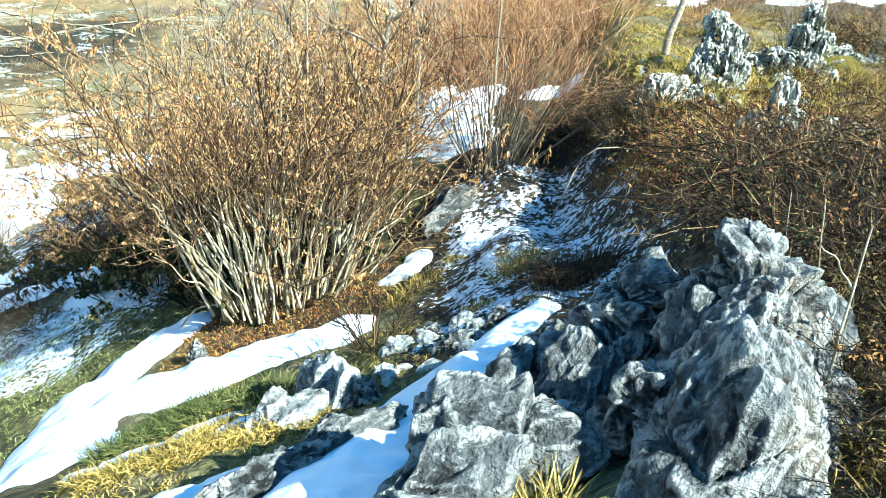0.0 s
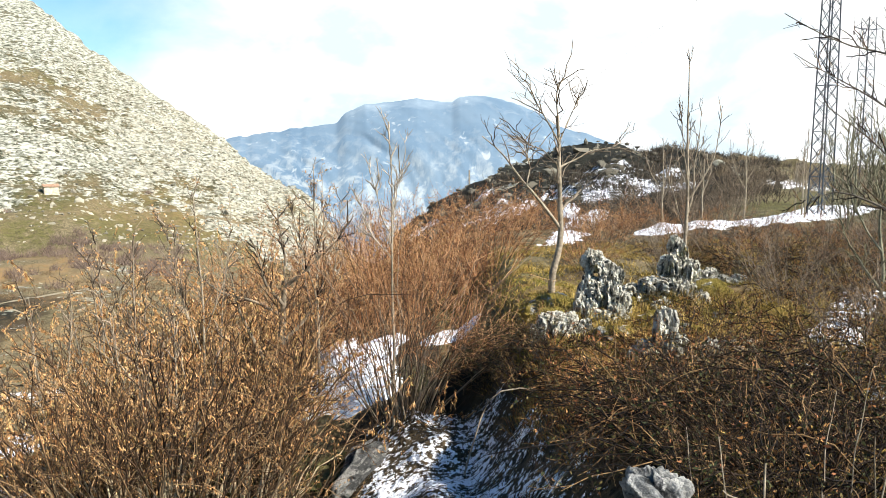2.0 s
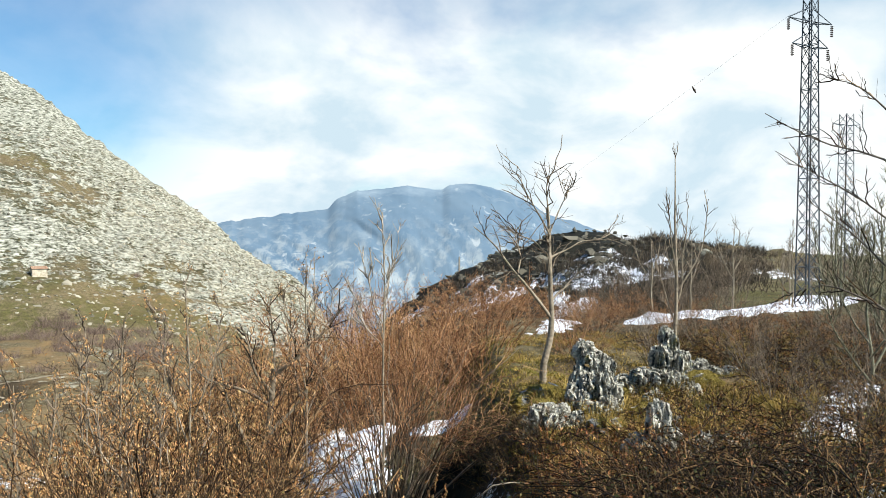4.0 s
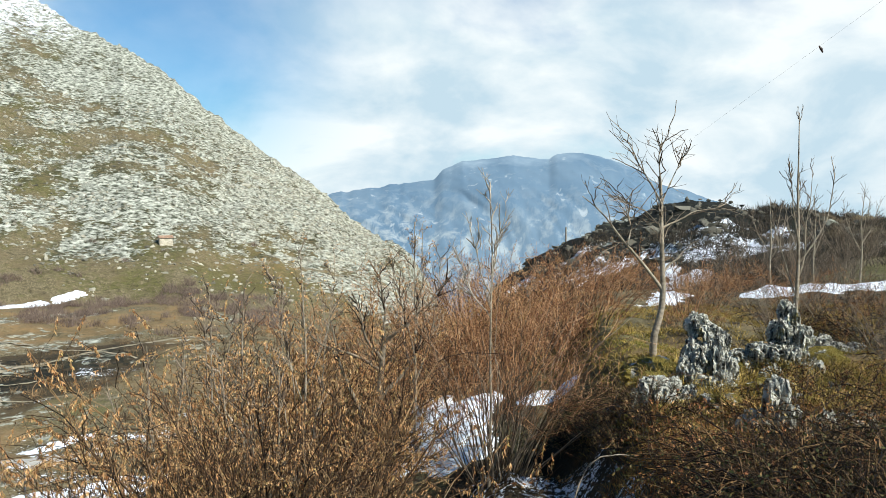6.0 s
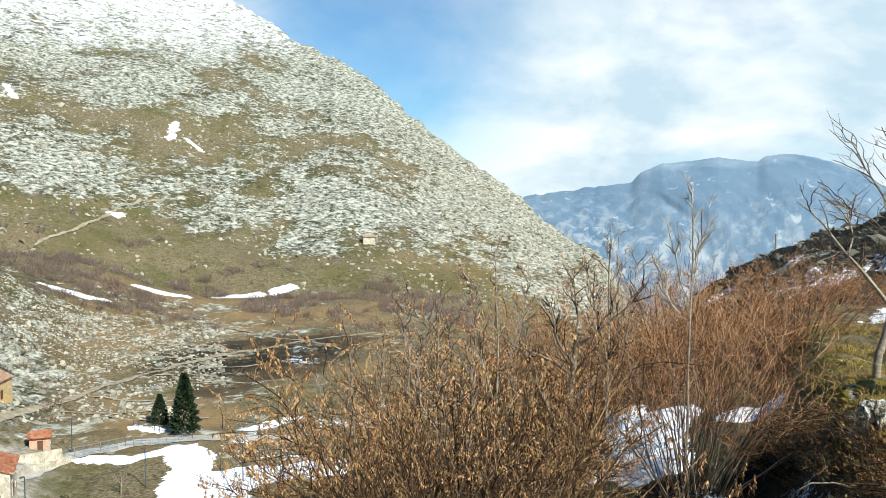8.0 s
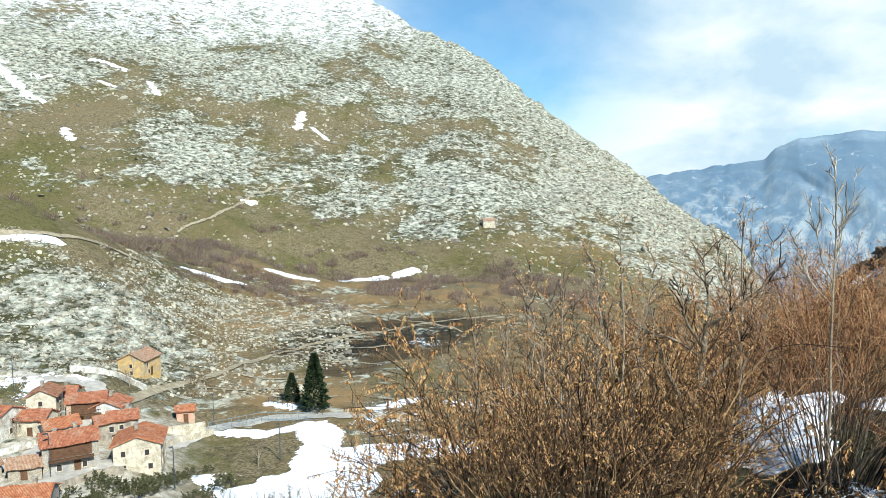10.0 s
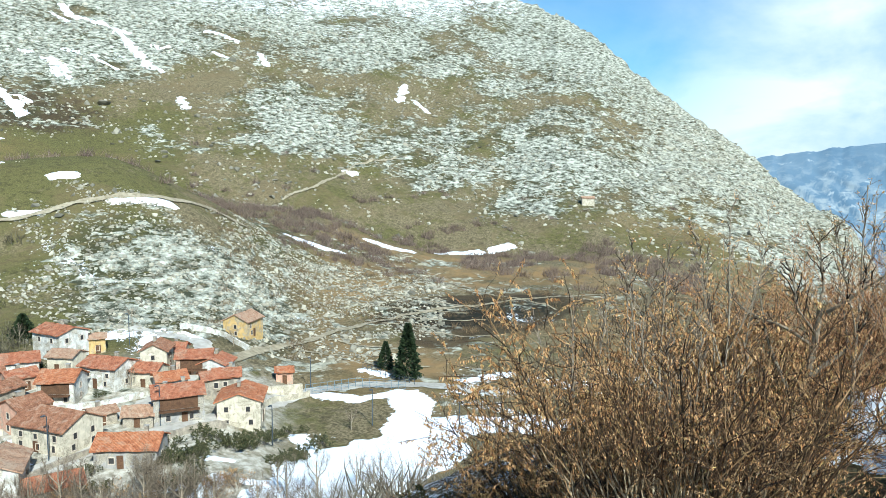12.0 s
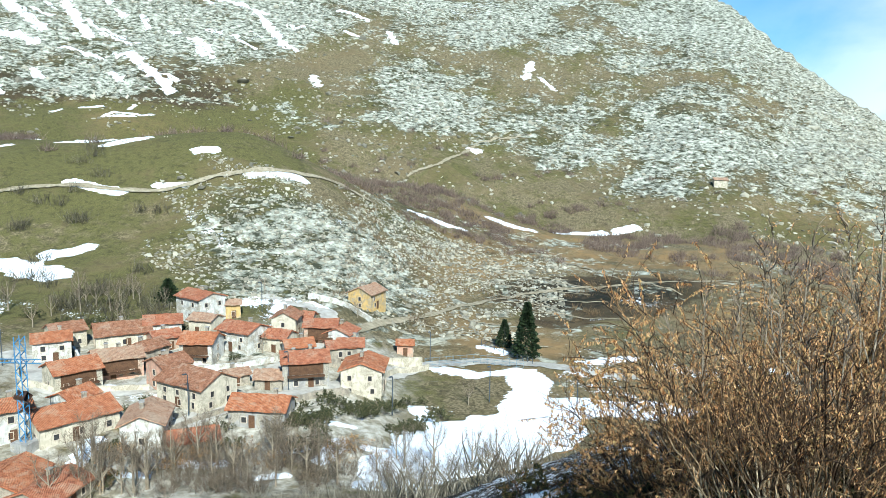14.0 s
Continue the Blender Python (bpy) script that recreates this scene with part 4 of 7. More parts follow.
bramble_b = make_bramble(22, 44, 0.95, 2400, DARK_TWIG, RED_LEAF, "low russet bramble thicket on the bank")
bramble_c = make_bramble(23, 34, 1.0, 1300, DARK_TWIG, RUSSET_LEAF, "bramble tangle with russet withered leaves")
set_down(bramble_a, 2.6, 4.6)
set_down(bramble_b, 2.75, 6.4)
set_down(bramble_c, 3.3, 3.4)
scatter(bramble_a, [(3.0, 5.4, 60, 1.0), (2.6, 5.9, 150, 0.9), (3.7, 4.7, 220, 1.0), (4.4, 6.0, 310, 0.95), (2.3, 3.6, 20, 0.75), (3.6, 6.6, 100, 0.9), (2.7, 3.9, 200, 0.8), (2.7, 5.0, 140, 0.7)])
scatter(bramble_a, [(2.5, 9.3, 70, 0.65), (2.15, 9.7, 250, 0.6), (2.0, 11.3, 30, 0.7), (2.35, 10.5, 110, 0.6), (1.75, 12.0, 200, 0.6)])
scatter(bramble_a, [(-2.9, 10.5, 220, 1.0), (-1.9, 10.4, 130, 1.1), (1.95, 2.75, 40, 0.45), (2.0, 2.1, 160, 0.5), (1.95, 3.3, 280, 0.45), (1.75, 1.75, 20, 0.45), (2.3, 2.5, 200, 0.6)])
scatter(bramble_b, [(3.1, 6.9, 40, 0.6), (4.6, 7.3, 300, 0.7), (2.3, 5.7, 10, 0.5)])
scatter(bramble_c, [(4.0, 8.6, 30, 0.9), (5.4, 8.0, 100, 1.0), (5.0, 9.6, 170, 0.9), (7.4, 11.4, 330, 1.0), (4.2, 2.9, 50, 0.9), (5.6, 6.4, 120, 1.0), (6.8, 8.6, 210, 1.0), (7.6, 14.0, 80, 1.0), (2.4, 2.5, 300, 0.7), (4.8, 4.5, 14, 1.0), (8.6, 12.6, 60, 1.1), (9.4, 15.4, 100, 1.1), (7.0, 15.6, 150, 0.9), (10.2, 11.8, 250, 1.2), (8.2, 10.2, 320, 1.1), (11.4, 14.2, 200, 1.2)])
set_down(make_shrub("small_bush", 19, 22, 1.1, 0.5, (0.14, 0.12), 6, 2, 0, DARK_TWIG, DARK_TWIG, RED_LEAF, "small dark leafless bush beside the boulder", thick=0.008), -0.55, 5.7)
scatter(bramble_c, [(-9.0, 16.4, 30, 0.9), (-10.8, 16.2, 130, 1.0), (-8.0, 15.2, 200, 0.8), (-7.2, 16.4, 350, 0.9)])
scatter(bramble_c, [(-7.1, 11.4, 200, 0.6), (-7.8, 12.6, 280, 0.7)])
scatter(grey_a, [(-7.6, 10.6, 130, 0.5), (-8.6, 11.4, 220, 0.6)])


# ---------- grass ----------
def make_grass(name, spots_, blades, long, mat, label, seed, reach=0.16, lean=0.7):
    """Tussocks: sheaves of bent blades. spots_ are (x, y, size)."""
    rng = np.random.default_rng(seed)
    spots_ = np.asarray(spots_)
    n = len(spots_) * blades
    who = np.repeat(np.arange(len(spots_)), blades)
    size = spots_[who, 2]
    az, out = rng.uniform(0, 2 * math.pi, n), np.sqrt(rng.uniform(0, 1, n))
    x = spots_[who, 0] + np.cos(az) * out * reach * size
    y = spots_[who, 1] + np.sin(az) * out * reach * size
    foot = np.stack([x, y, ground(x, y) - 0.02], -1)
    way = np.stack([np.cos(az) * lean * out, np.sin(az) * lean * out, np.ones(n)], -1)
    way = unit(way + rng.normal(size=(n, 3)) * 0.3)
    ln = (long * size * rng.uniform(0.5, 1.1, n))[:, None]
    side = unit(np.cross(way, rng.normal(size=(n, 3)))) * 0.0045
    mid = foot + way * ln * 0.55
    tip = foot + way * ln * 0.95 + np.stack([np.cos(az), np.sin(az), -0.8 * np.ones(n)], -1) * ln * 0.30
    v = np.stack([foot - side, foot + side, mid + side * 0.8, tip, mid - side * 0.8], 1).reshape(-1, 3)
    k = np.arange(n)[:, None] * 5
    quads = np.concatenate([k + np.array([[0, 1, 2, 4]])], 0)
    tri = k + np.array([[4, 2, 3, 3]])
    me = bpy.data.meshes.new(name)
    me.from_pydata(v.tolist(), [], quads.tolist() + tri[:, :3].tolist())
    me.materials.append(mat)
    return tagged(new(name, me), label, "grass", "", "stuff")


def strewn(n, x0, x1, y0, y1, seed, lo=0.6, hi=1.2, keep=None):
    rng = np.random.default_rng(seed)
    p = np.stack([rng.uniform(x0, x1, n), rng.uniform(y0, y1, n), rng.uniform(lo, hi, n)], -1)
    return p if keep is None else p[keep(p[:, 0], p[:, 1])]


mounds = lambda x, y: (seg_far(x, y, -2.5, 4.35, -1.2, 4.75)[0] < 0.20) | (seg_far(x, y, -1.9, 3.7, -1.0, 4.3)[0] < 0.20)
make_grass("grass_tussocks", strewn(1800, -4.2, -0.6, 3.2, 6.4, 1, 0.6, 1.2, mounds), 34, 0.17, GOLD_BLADE, "yellow winter grass tussocks hanging over snow", 31)
make_grass("green_tussocks", strewn(700, -3.4, -1.2, 4.7, 6.1, 2, 0.7, 1.2, lambda x, y: np.hypot((x + 2.15) / 0.8, (y - 5.3 - 0.2 * (x + 2.15)) / 0.27) < 1), 34, 0.24, GREEN_BLADE, "dark green grass hummock between snow", 32)
make_grass("gully_tussocks", np.array([(0.78, 6.75, 1.3), (0.66, 6.70, 1.1), (0.85, 6.9, 1.0), (0.35, 6.1, 0.6), (-0.35, 7.3, 0.8), (-0.15, 7.6, 0.8), (0.1, 8.0, 0.6), (-0.5, 7.1, 0.7)]), 110, 0.30, BLADE, "straw-coloured tussocks in the snowy gully", 33)
make_grass("gully_turf", strewn(620, -0.4, 2.1, 5.2, 11.0, 14, 0.5, 1.1, lambda x, y: fbm(x * 1.8, y * 1.8, 3, 47) > 0.46), 9, 0.14, tinted("sodden_grass", (0.0, (0.020, 0.017, 0.010)), (0.6, (0.085, 0.062, 0.030)), (1.0, (0.26, 0.17, 0.07))), "sodden brown turf tufts in the snowy gully", 43)
# near-black clump added behind the crag in place of its cast shadow
make_grass("shadow_tussock", np.array([(1.05, 6.1, 1.2), (1.2, 6.25, 1.2), (0.95, 5.95, 1.0), (1.3, 6.0, 1.1), (1.12, 5.9, 1.1)]), 260, 0.34, tinted("shadow_black_blade", (0.0, (0.012, 0.010, 0.006)), (0.7, (0.05, 0.032, 0.018)), (1.0, (0.14, 0.085, 0.04))), "near-black grass clump standing in for shadow behind the crag", 38)
make_grass("meadow_grass", strewn(4200, -9.5, -3.3, 5.0, 13, 3, 0.5, 1.0), 9, 0.10, MEADOW_BLADE, "short green turf on the slope", 34)
make_grass("hollow_grass", strewn(420, -2.6, 0.0, 2.6, 6.6, 6, 0.4, 0.9, lambda x, y: (seg_far(x, y, -0.55, 2.6, 0.3, 4.5)[0] > 0.4) & (seg_far(x, y, -3.4, 6.5, -1.1, 6.75)[0] > 0.45)), 14, 0.11, GOLD_BLADE, "short yellowed turf between snow and rock", 39)
make_grass("crag_grass", strewn(240, 1.5, 3.6, 0.9, 4.4, 7, 0.6, 1.1, lambda x, y: fbm(x * 1.5, y * 1.5, 3, 42) > 0.38), 40, 0.24, GOLD_BLADE, "golden grass tufts beside the crag", 40)
make_grass("bank_grass", strewn(4200, 2.0, 12, 6.8, 19, 4, 0.5, 1.0), 13, 0.20, GOLD_BLADE, "long yellow grass among brambles and rocks", 35)
make_grass("bramble_grass", strewn(650, 2.3, 7.0, 4.8, 12, 8, 0.6, 1.2, lambda x, y: fbm(x, y, 3, 40) > 0.48), 16, 0.40, GOLD_BLADE, "tall golden grass standing in the brambles", 41)
make_grass("moss_cushions", strewn(2600, 2.2, 7.5, 8.3, 14.5, 16, 0.6, 1.2, lambda x, y: fbm(x * 0.9, y * 0.9, 3, 49) > 0.44), 20, 0.075, tinted("moss", (0.0, (0.085, 0.090, 0.012)), (0.6, (0.235, 0.215, 0.030)), (1.0, (0.42, 0.33, 0.08))), "yellow-green moss cushions round the karst", 45, 0.22)
make_grass("russet_grass", strewn(1100, 1.9, 4.8, 5.9, 9.4, 15, 0.6, 1.2, lambda x, y: fbm(x * 1.3, y * 1.3, 3, 48) > 0.40), 14, 0.22, RUSSET_LEAF, "russet withered grass on the gully bank", 44)
make_grass("rock_grass", np.array([(0.30, 2.10, 1.2), (0.40, 2.06, 1.1), (0.22, 2.14, 1.0), (0.48, 2.12, 0.9), (0.34, 2.0, 1.0), (1.9, 2.3, 1.0), (2.1, 2.6, 1.0), (1.85, 2.9, 0.9), (2.2, 3.2, 1.0)]), 120, 0.24, BLADE, "yellow grass growing in rock clefts", 36)
make_grass("foot_grass", strewn(700, -3.2, -0.3, 7.1, 9.2, 5, 0.5, 1.0), 12, 0.12, RUSSET_LEAF, "orange-brown dry grass round the hazel foot", 37)


# ---------- rocks ----------
def hash3(ix, iy, iz, seed):
    return hash2(ix + iz * 57.0, iy + iz * 113.0, seed)


def vnoise3(p, seed=0):
    i = np.floor(p)
    f = p - i
    f = f * f * (3 - 2 * f)
    total = 0
    for dx in (0, 1):
        for dy in (0, 1):
            for dz in (0, 1):
                w = (f[:, 0] if dx else 1 - f[:, 0]) * (f[:, 1] if dy else 1 - f[:, 1]) * (f[:, 2] if dz else 1 - f[:, 2])
                total = total + w * hash3(i[:, 0] + dx, i[:, 1] + dy, i[:, 2] + dz, seed)
    return total


def fbm3(p, octaves, seed, ridge=False):
    total, amp, norm = 0, 1.0, 0.0
    for k in range(octaves):
        n = vnoise3(p * 2 ** k + 7.3 * k, seed + 13 * k)
        total = total + amp * ((1 - np.abs(2 * n - 1)) if ridge else n)
        norm, amp = norm + amp, amp * 0.52
    return total / norm


def make_rock(name, size, seed, detail=5, facets=9, rough=0.10, groove=0.0, mat=None, label="", category="rock", group="", point=0.0, parent=None, square=0.0):
    """A boulder: a ball cut by random planes, then worn, grooved and pitted."""
    rng = np.random.default_rng(seed)
    bm = bmesh.new()
    bmesh.ops.create_icosphere(bm, subdivisions=detail, radius=1.0)
    p = np.array([v.co[:] for v in bm.verts])
    d = p.copy()
    r = np.full(len(p), 1.0) if not square else (np.abs(d) ** square).sum(-1) ** (-1 / square)
    for _ in range(facets):
        n = unit(rng.normal(size=3) * (1, 1, 0.8))
        h = rng.uniform(0.52, 0.86) * (1.35 if square else 1)
        c = d @ n
        r = np.minimum(r, np.where(c > 0.05, h / np.maximum(c, 0.05), 9))
    q = d * r[:, None]
    if point:
        q[:, :2] *= np.clip(1 - point * step(-0.3, 1.0, q[:, 2]), 0.1, 1)[:, None]
    s = np.array(size)
    m = q * s / s.mean()
    w = fbm3(m * 1.6 + seed, 3, seed)[:, None] - 0.5
    k = fbm3(m * 3.2 + seed * 2, 5, seed + 5, True)[:, None] - 0.62
    q = q + d * (w * 0.45 + k * rough * 2.2)
    if groove:
        ang = np.stack([m[:, 0] * 4.6, m[:, 1] * 4.6, m[:, 2] * 0.5], -1)
        g = np.clip(fbm3(ang + seed, 2, seed + 9, True) - 0.60, 0, 1)[:, None]
        q = q - d * (1, 1, 0.3) * g * groove * 2.2
    q = q * s
    for v, co in zip(bm.verts, q):
        v.co = co
    me = bpy.data.meshes.new(name)
    bm.to_mesh(me)
    bm.free()
    me.materials.append(mat or ROCK)
    me.polygons.foreach_set("use_smooth", [detail > 4] * len(me.polygons))
    ob = new(name, me)
    if parent:
        ob.parent = parent
    return tagged(ob, label, "" if parent else category, group)


def lay_rock(ob, x, y, turn=0.0, sink=0.0, rx=0.0, ry=0.0, z=None):
    ob.matrix_basis = pose(x, y, (zat(x, y) if z is None else z) - sink, rx, ry, turn)
    return ob


def make_block(size, seed, beds, parent, detail=5):
    """One block of a crag: a cuboid with its corners knocked off, layered along its thickness, fretted and pitted."""
    rng = np.random.default_rng(seed)
    bm = bmesh.new()
    bmesh.ops.create_icosphere(bm, subdivisions=detail, radius=1.0)
    d = np.array([v.co[:] for v in bm.verts])
    half = np.array(size)
    planes = [(unit(np.array(n, float) + rng.normal(size=3) * 0.16), rng.uniform(0.82, 1.05)) for n in ((1, 0, 0), (-1, 0, 0), (0, 1, 0), (0, -1, 0), (0, 0, 1), (0, 0, -1))]
    planes += [(unit(rng.normal(size=3) * (1, 1, 0.7)), rng.uniform(0.86, 1.15)) for _ in range(15)]
    r = np.full(len(d), 1.6)
    for n, h in planes:
        c = d @ n
        r = np.minimum(r, np.where(c > 0.05, h / np.maximum(c, 0.05), 9))
    q = d * r[:, None] * half
    out = unit(d / half)
    w = q + 3.7 * seed
    # split along joints into pieces that stand proud or have dropped, each with its own tilt
    count = 9
    seeds = rng.uniform(-1, 1, (count, 3)) * half
    wide = np.array([1.0, 1.0, 2.2])
    bent = (q + 0.10 * np.stack([fbm3(w * 4 + 11 * k, 3, seed + k) - 0.5 for k in range(3)], -1)) * wide
    far = ((bent[:, None] - (seeds * wide)[None]) ** 2).sum(-1)
    own = far.argmin(-1)
    near = np.sqrt(np.partition(far, 1, axis=-1)[:, :2])
    split = np.clip(1 - (near[:, 1] - near[:, 0]) / 0.03, 0, 1)
    tilt = rng.normal(size=(count, 3)) * 0.16
    piece = rng.uniform(-0.07, 0.05, count)[own] + np.clip(((q - seeds[own]) * tilt[own]).sum(-1), -0.06, 0.06)
    level = q[:, 2] * beds + 1.6 * (fbm3(w * 3.0, 3, seed) - 0.5)
    saw = level - np.floor(level)
    tooth = np.where(saw < 0.8, saw / 0.8, (1 - saw) / 0.2) - 0.5
    side = np.clip(1 - np.abs(out[:, 2]), 0.25, 1)
    chip = fbm3(w * (6.0, 9.0, 14.0), 5, seed + 3, True) - 0.6
    push = piece * min(1.0, half.min() / 0.22) - 0.05 * split + 0.05 * tooth * side + 0.11 * chip
    q = q + out * push[:, None]
    for v, co in zip(bm.verts, q):
        v.co = co
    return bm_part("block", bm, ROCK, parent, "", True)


def make_big_rock():
    """The near crag: tilted blocks that lean together, cleft between, the highest a slab rising to a point."""
    ob = root("limestone_crag", 1.0, 2.6, 0, 0, "jagged grey limestone crag rising to a point", "rock")
    # middle of the upper face, its outward way, heading of the long side, half sizes
    blocks = [((1.08, 2.78, -1.60), (-0.80, -0.12, 0.59), 50, (0.54, 0.34, 0.30), 6), ((1.33, 3.08, -1.32), (-0.10, -0.35, 0.93), 60, (0.18, 0.13, 0.34), 5), ((1.27, 2.86, -1.47), (-0.62, -0.10, 0.78), 66, (0.20, 0.12, 0.30), 5), ((0.90, 2.20, -1.70), (-0.68, -0.22, 0.70), 40, (0.46, 0.35, 0.30), 6),
              ((0.30, 2.42, -1.97), (0.02, -0.38, 0.92), 15, (0.38, 0.25, 0.26), 6), ((0.62, 3.00, -2.12), (-0.70, -0.20, 0.69), 40, (0.44, 0.22, 0.22), 6),
              ((1.05, 3.38, -1.74), (0.02, -0.25, 0.97), 20, (0.32, 0.24, 0.36), 6), ((1.60, 2.86, -1.84), (0.30, -0.20, 0.93), 70, (0.26, 0.20, 0.28), 5),
              ((0.86, 2.55, -1.70), (0.05, -0.20, 0.97), 60, (0.13, 0.10, 0.16), 4), ((0.74, 2.52, -1.82), (-0.30, -0.30, 0.90), 25, (0.12, 0.09, 0.18), 4),
              ((0.04, 2.22, -1.99), (-0.10, -0.30, 0.95), 30, (0.30, 0.19, 0.22), 5), ((0.66, 1.92, -1.90), (-0.45, -0.30, 0.84), 50, (0.20, 0.16, 0.24), 5),
              ((0.32, 3.32, -2.28), (-0.50, -0.20, 0.84), 45, (0.20, 0.10, 0.16), 4),
              ((0.62, 3.48, -2.22), (-0.30, -0.20, 0.93), 55, (0.22, 0.12, 0.20), 4), ((0.95, 2.70, -2.32), (-0.20, -0.20, 0.96), 30, (0.85, 0.75, 0.30), 5)]
    for k, (top, out, heading, size, detail) in enumerate(blocks):
        up = Vector(out).normalized()
        along = Vector((math.cos(radians(heading)), math.sin(radians(heading)), 0))
        along = (along - up * along.dot(up)).normalized()
        turn = Matrix((along, up.cross(along), up)).transposed().to_4x4()
        block = make_block(size, 70 + k, 11 if size[0] > 0.3 else 16, ob, detail)
        block.matrix_basis = Matrix.Translation(Vector(top) - up * size[2] - Vector((1.0, 2.6, 0))) @ turn
    return ob


make_big_rock()
small = [(-0.52, 4.42, 0.22, 0.18, 0.26, 6, 80), (-2.75, 7.15, 0.16, 0.12, 0.30, 7, 10), (-0.50, 3.36, 0.46, 0.17, 0.22, 8, 48), (-0.86, 2.95, 0.42, 0.17, 0.20, 9, 42), (-0.62, 3.75, 0.22, 0.13, 0.15, 17, 60),
         (-4.6, 5.75, 0.25, 0.18, 0.14, 10, 0), (0.1, 5.1, 0.22, 0.16, 0.16, 11, 20), (0.45, 5.5, 0.2, 0.15, 0.14, 12, 70), (-0.1, 5.7, 0.18, 0.14, 0.12, 13, 120), (1.9, 1.9, 0.3, 0.3, 0.25, 14, 0), (2.0, 2.45, 0.3, 0.22, 0.3, 15, 45), (0.75, 4.2, 0.2, 0.35, 0.35, 16, 20)]
for x, y, a, b, c, seed, turn in small:
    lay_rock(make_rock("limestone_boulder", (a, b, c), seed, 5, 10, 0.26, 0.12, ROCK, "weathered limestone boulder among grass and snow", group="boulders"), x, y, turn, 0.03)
rubble = np.random.default_rng(66)
chunks = [(-0.95, 4.35, 0.32, 0.24, 0.30), (-0.70, 4.58, 0.27, 0.21, 0.38), (-1.18, 4.62, 0.25, 0.20, 0.24), (-0.88, 4.84, 0.30, 0.22, 0.40), (-1.14, 4.22, 0.18, 0.15, 0.17)]
chunks += [(rubble.uniform(-0.55, 0.35), rubble.uniform(4.75, 5.7), *(rubble.uniform(0.6, 1.2, 3) * 0.10)) for _ in range(16)]
for k, (x, y, a, b, c) in enumerate(chunks):
    lay_rock(make_rock("limestone_boulder", (a, b, c), 700 + k, 4 if k < 5 else 3, 8, 0.16, 0.1, PINK_ROCK, "broken rosy limestone chunk on snowy turf", group="rosy boulders"), x, y, rubble.uniform(0, 360), 0.02)
# earth bank with rock, dark side of the gully, its shade painted in
lay_rock(make_rock("gully_wall", (1.05, 0.36, 0.50), 31, 5, 7, 0.12, 0.1, make_limestone("shade_dark_limestone", 0.2, 0.04), "gully rock wall, its shade painted as dark stone"), 0.02, 9.75, 58, 0.14)


# fluted karst: pillars in clusters on the bank
def outcrop(x, y, pillars, label, seed):
    rng = np.random.default_rng(seed)
    ob = root("karst_outcrop", x, y, zat(x, y), 0, label, "rock", "karst outcrops")
    for px, py, w, d, h, lift in pillars:
        for k in range(3):
            turn = 2.1 * k + rng.uniform(0, 1.5)
            slim, tall = rng.uniform(0.55, 0.85), rng.uniform(0.45, 0.72)
            rock = make_rock("pillar", (w * slim, d * slim, h * tall), int(rng.integers(1, 999)), 4, 7, 0.13, 1.0, KARST, point=0.14, parent=ob, square=4.0)
            rock.matrix_basis = pose(px + math.cos(turn) * w * 0.5, py + math.sin(turn) * d * 0.5, lift * 0.84 - 0.05 + rng.uniform(-0.08, 0.06), rng.uniform(-10, 10), rng.uniform(-10, 10), rng.uniform(0, 360))
    return ob


outcrop(3.60, 10.7, [(-0.06, 0.1, 0.17, 0.18, 0.30, 0.92), (0.12, 0, 0.16, 0.18, 0.34, 0.68), (-0.16, 0, 0.19, 0.18, 0.36, 0.55), (0.02, -0.1, 0.2, 0.18, 0.34, 0.36), (-0.26, -0.1, 0.15, 0.17, 0.32, 0.2), (0.26, -0.1, 0.15, 0.16, 0.36, 0.22), (0.04, -0.25, 0.22, 0.18, 0.30, 0.08)],
        "fluted pale karst pillars leaning together", 41)
outcrop(5.0, 11.6, [(0.24, 0.2, 0.17, 0.18, 0.34, 1.02), (0.10, 0.15, 0.18, 0.2, 0.34, 0.72), (0.34, 0.1, 0.18, 0.2, 0.34, 0.62), (0.18, 0, 0.22, 0.2, 0.34, 0.34), (-0.22, 0, 0.30, 0.2, 0.22, 0.36), (-0.2, -0.25, 0.28, 0.2, 0.20, 0.02), (0.36, -0.15, 0.2, 0.2, 0.36, 0.12), (-0.52, 0.1, 0.2, 0.2, 0.18, 0.2)],
        "tall fluted karst pillars above mossy ledges", 42)
outcrop(3.62, 8.15, [(-0.05, 0, 0.20, 0.20, 0.52, 0.30), (-0.24, 0.05, 0.22, 0.22, 0.42, 0.08), (0.22, 0, 0.26, 0.2, 0.42, 0.04), (0.06, -0.14, 0.30, 0.22, 0.34, -0.04)], "pointed grooved karst block", 43)
outcrop(4.35, 8.35, [(0, 0, 0.3, 0.22, 0.34, 0.1), (0.28, 0.1, 0.2, 0.2, 0.26, 0.05)], "dark grooved karst block under moss", 44)
outcrop(2.78, 9.9, [(0, 0, 0.28, 0.22, 0.26, 0.10), (-0.24, 0.05, 0.2, 0.18, 0.28, -0.06), (0.24, -0.05, 0.15, 0.16, 0.34, -0.08)], "flat-topped pale karst block in grass", 45)
outcrop(6.6, 13.4, [(0, 0, 0.32, 0.25, 0.26, 0.18), (0.4, 0.1, 0.3, 0.25, 0.2, 0.1)], "low grooved karst block", 46)
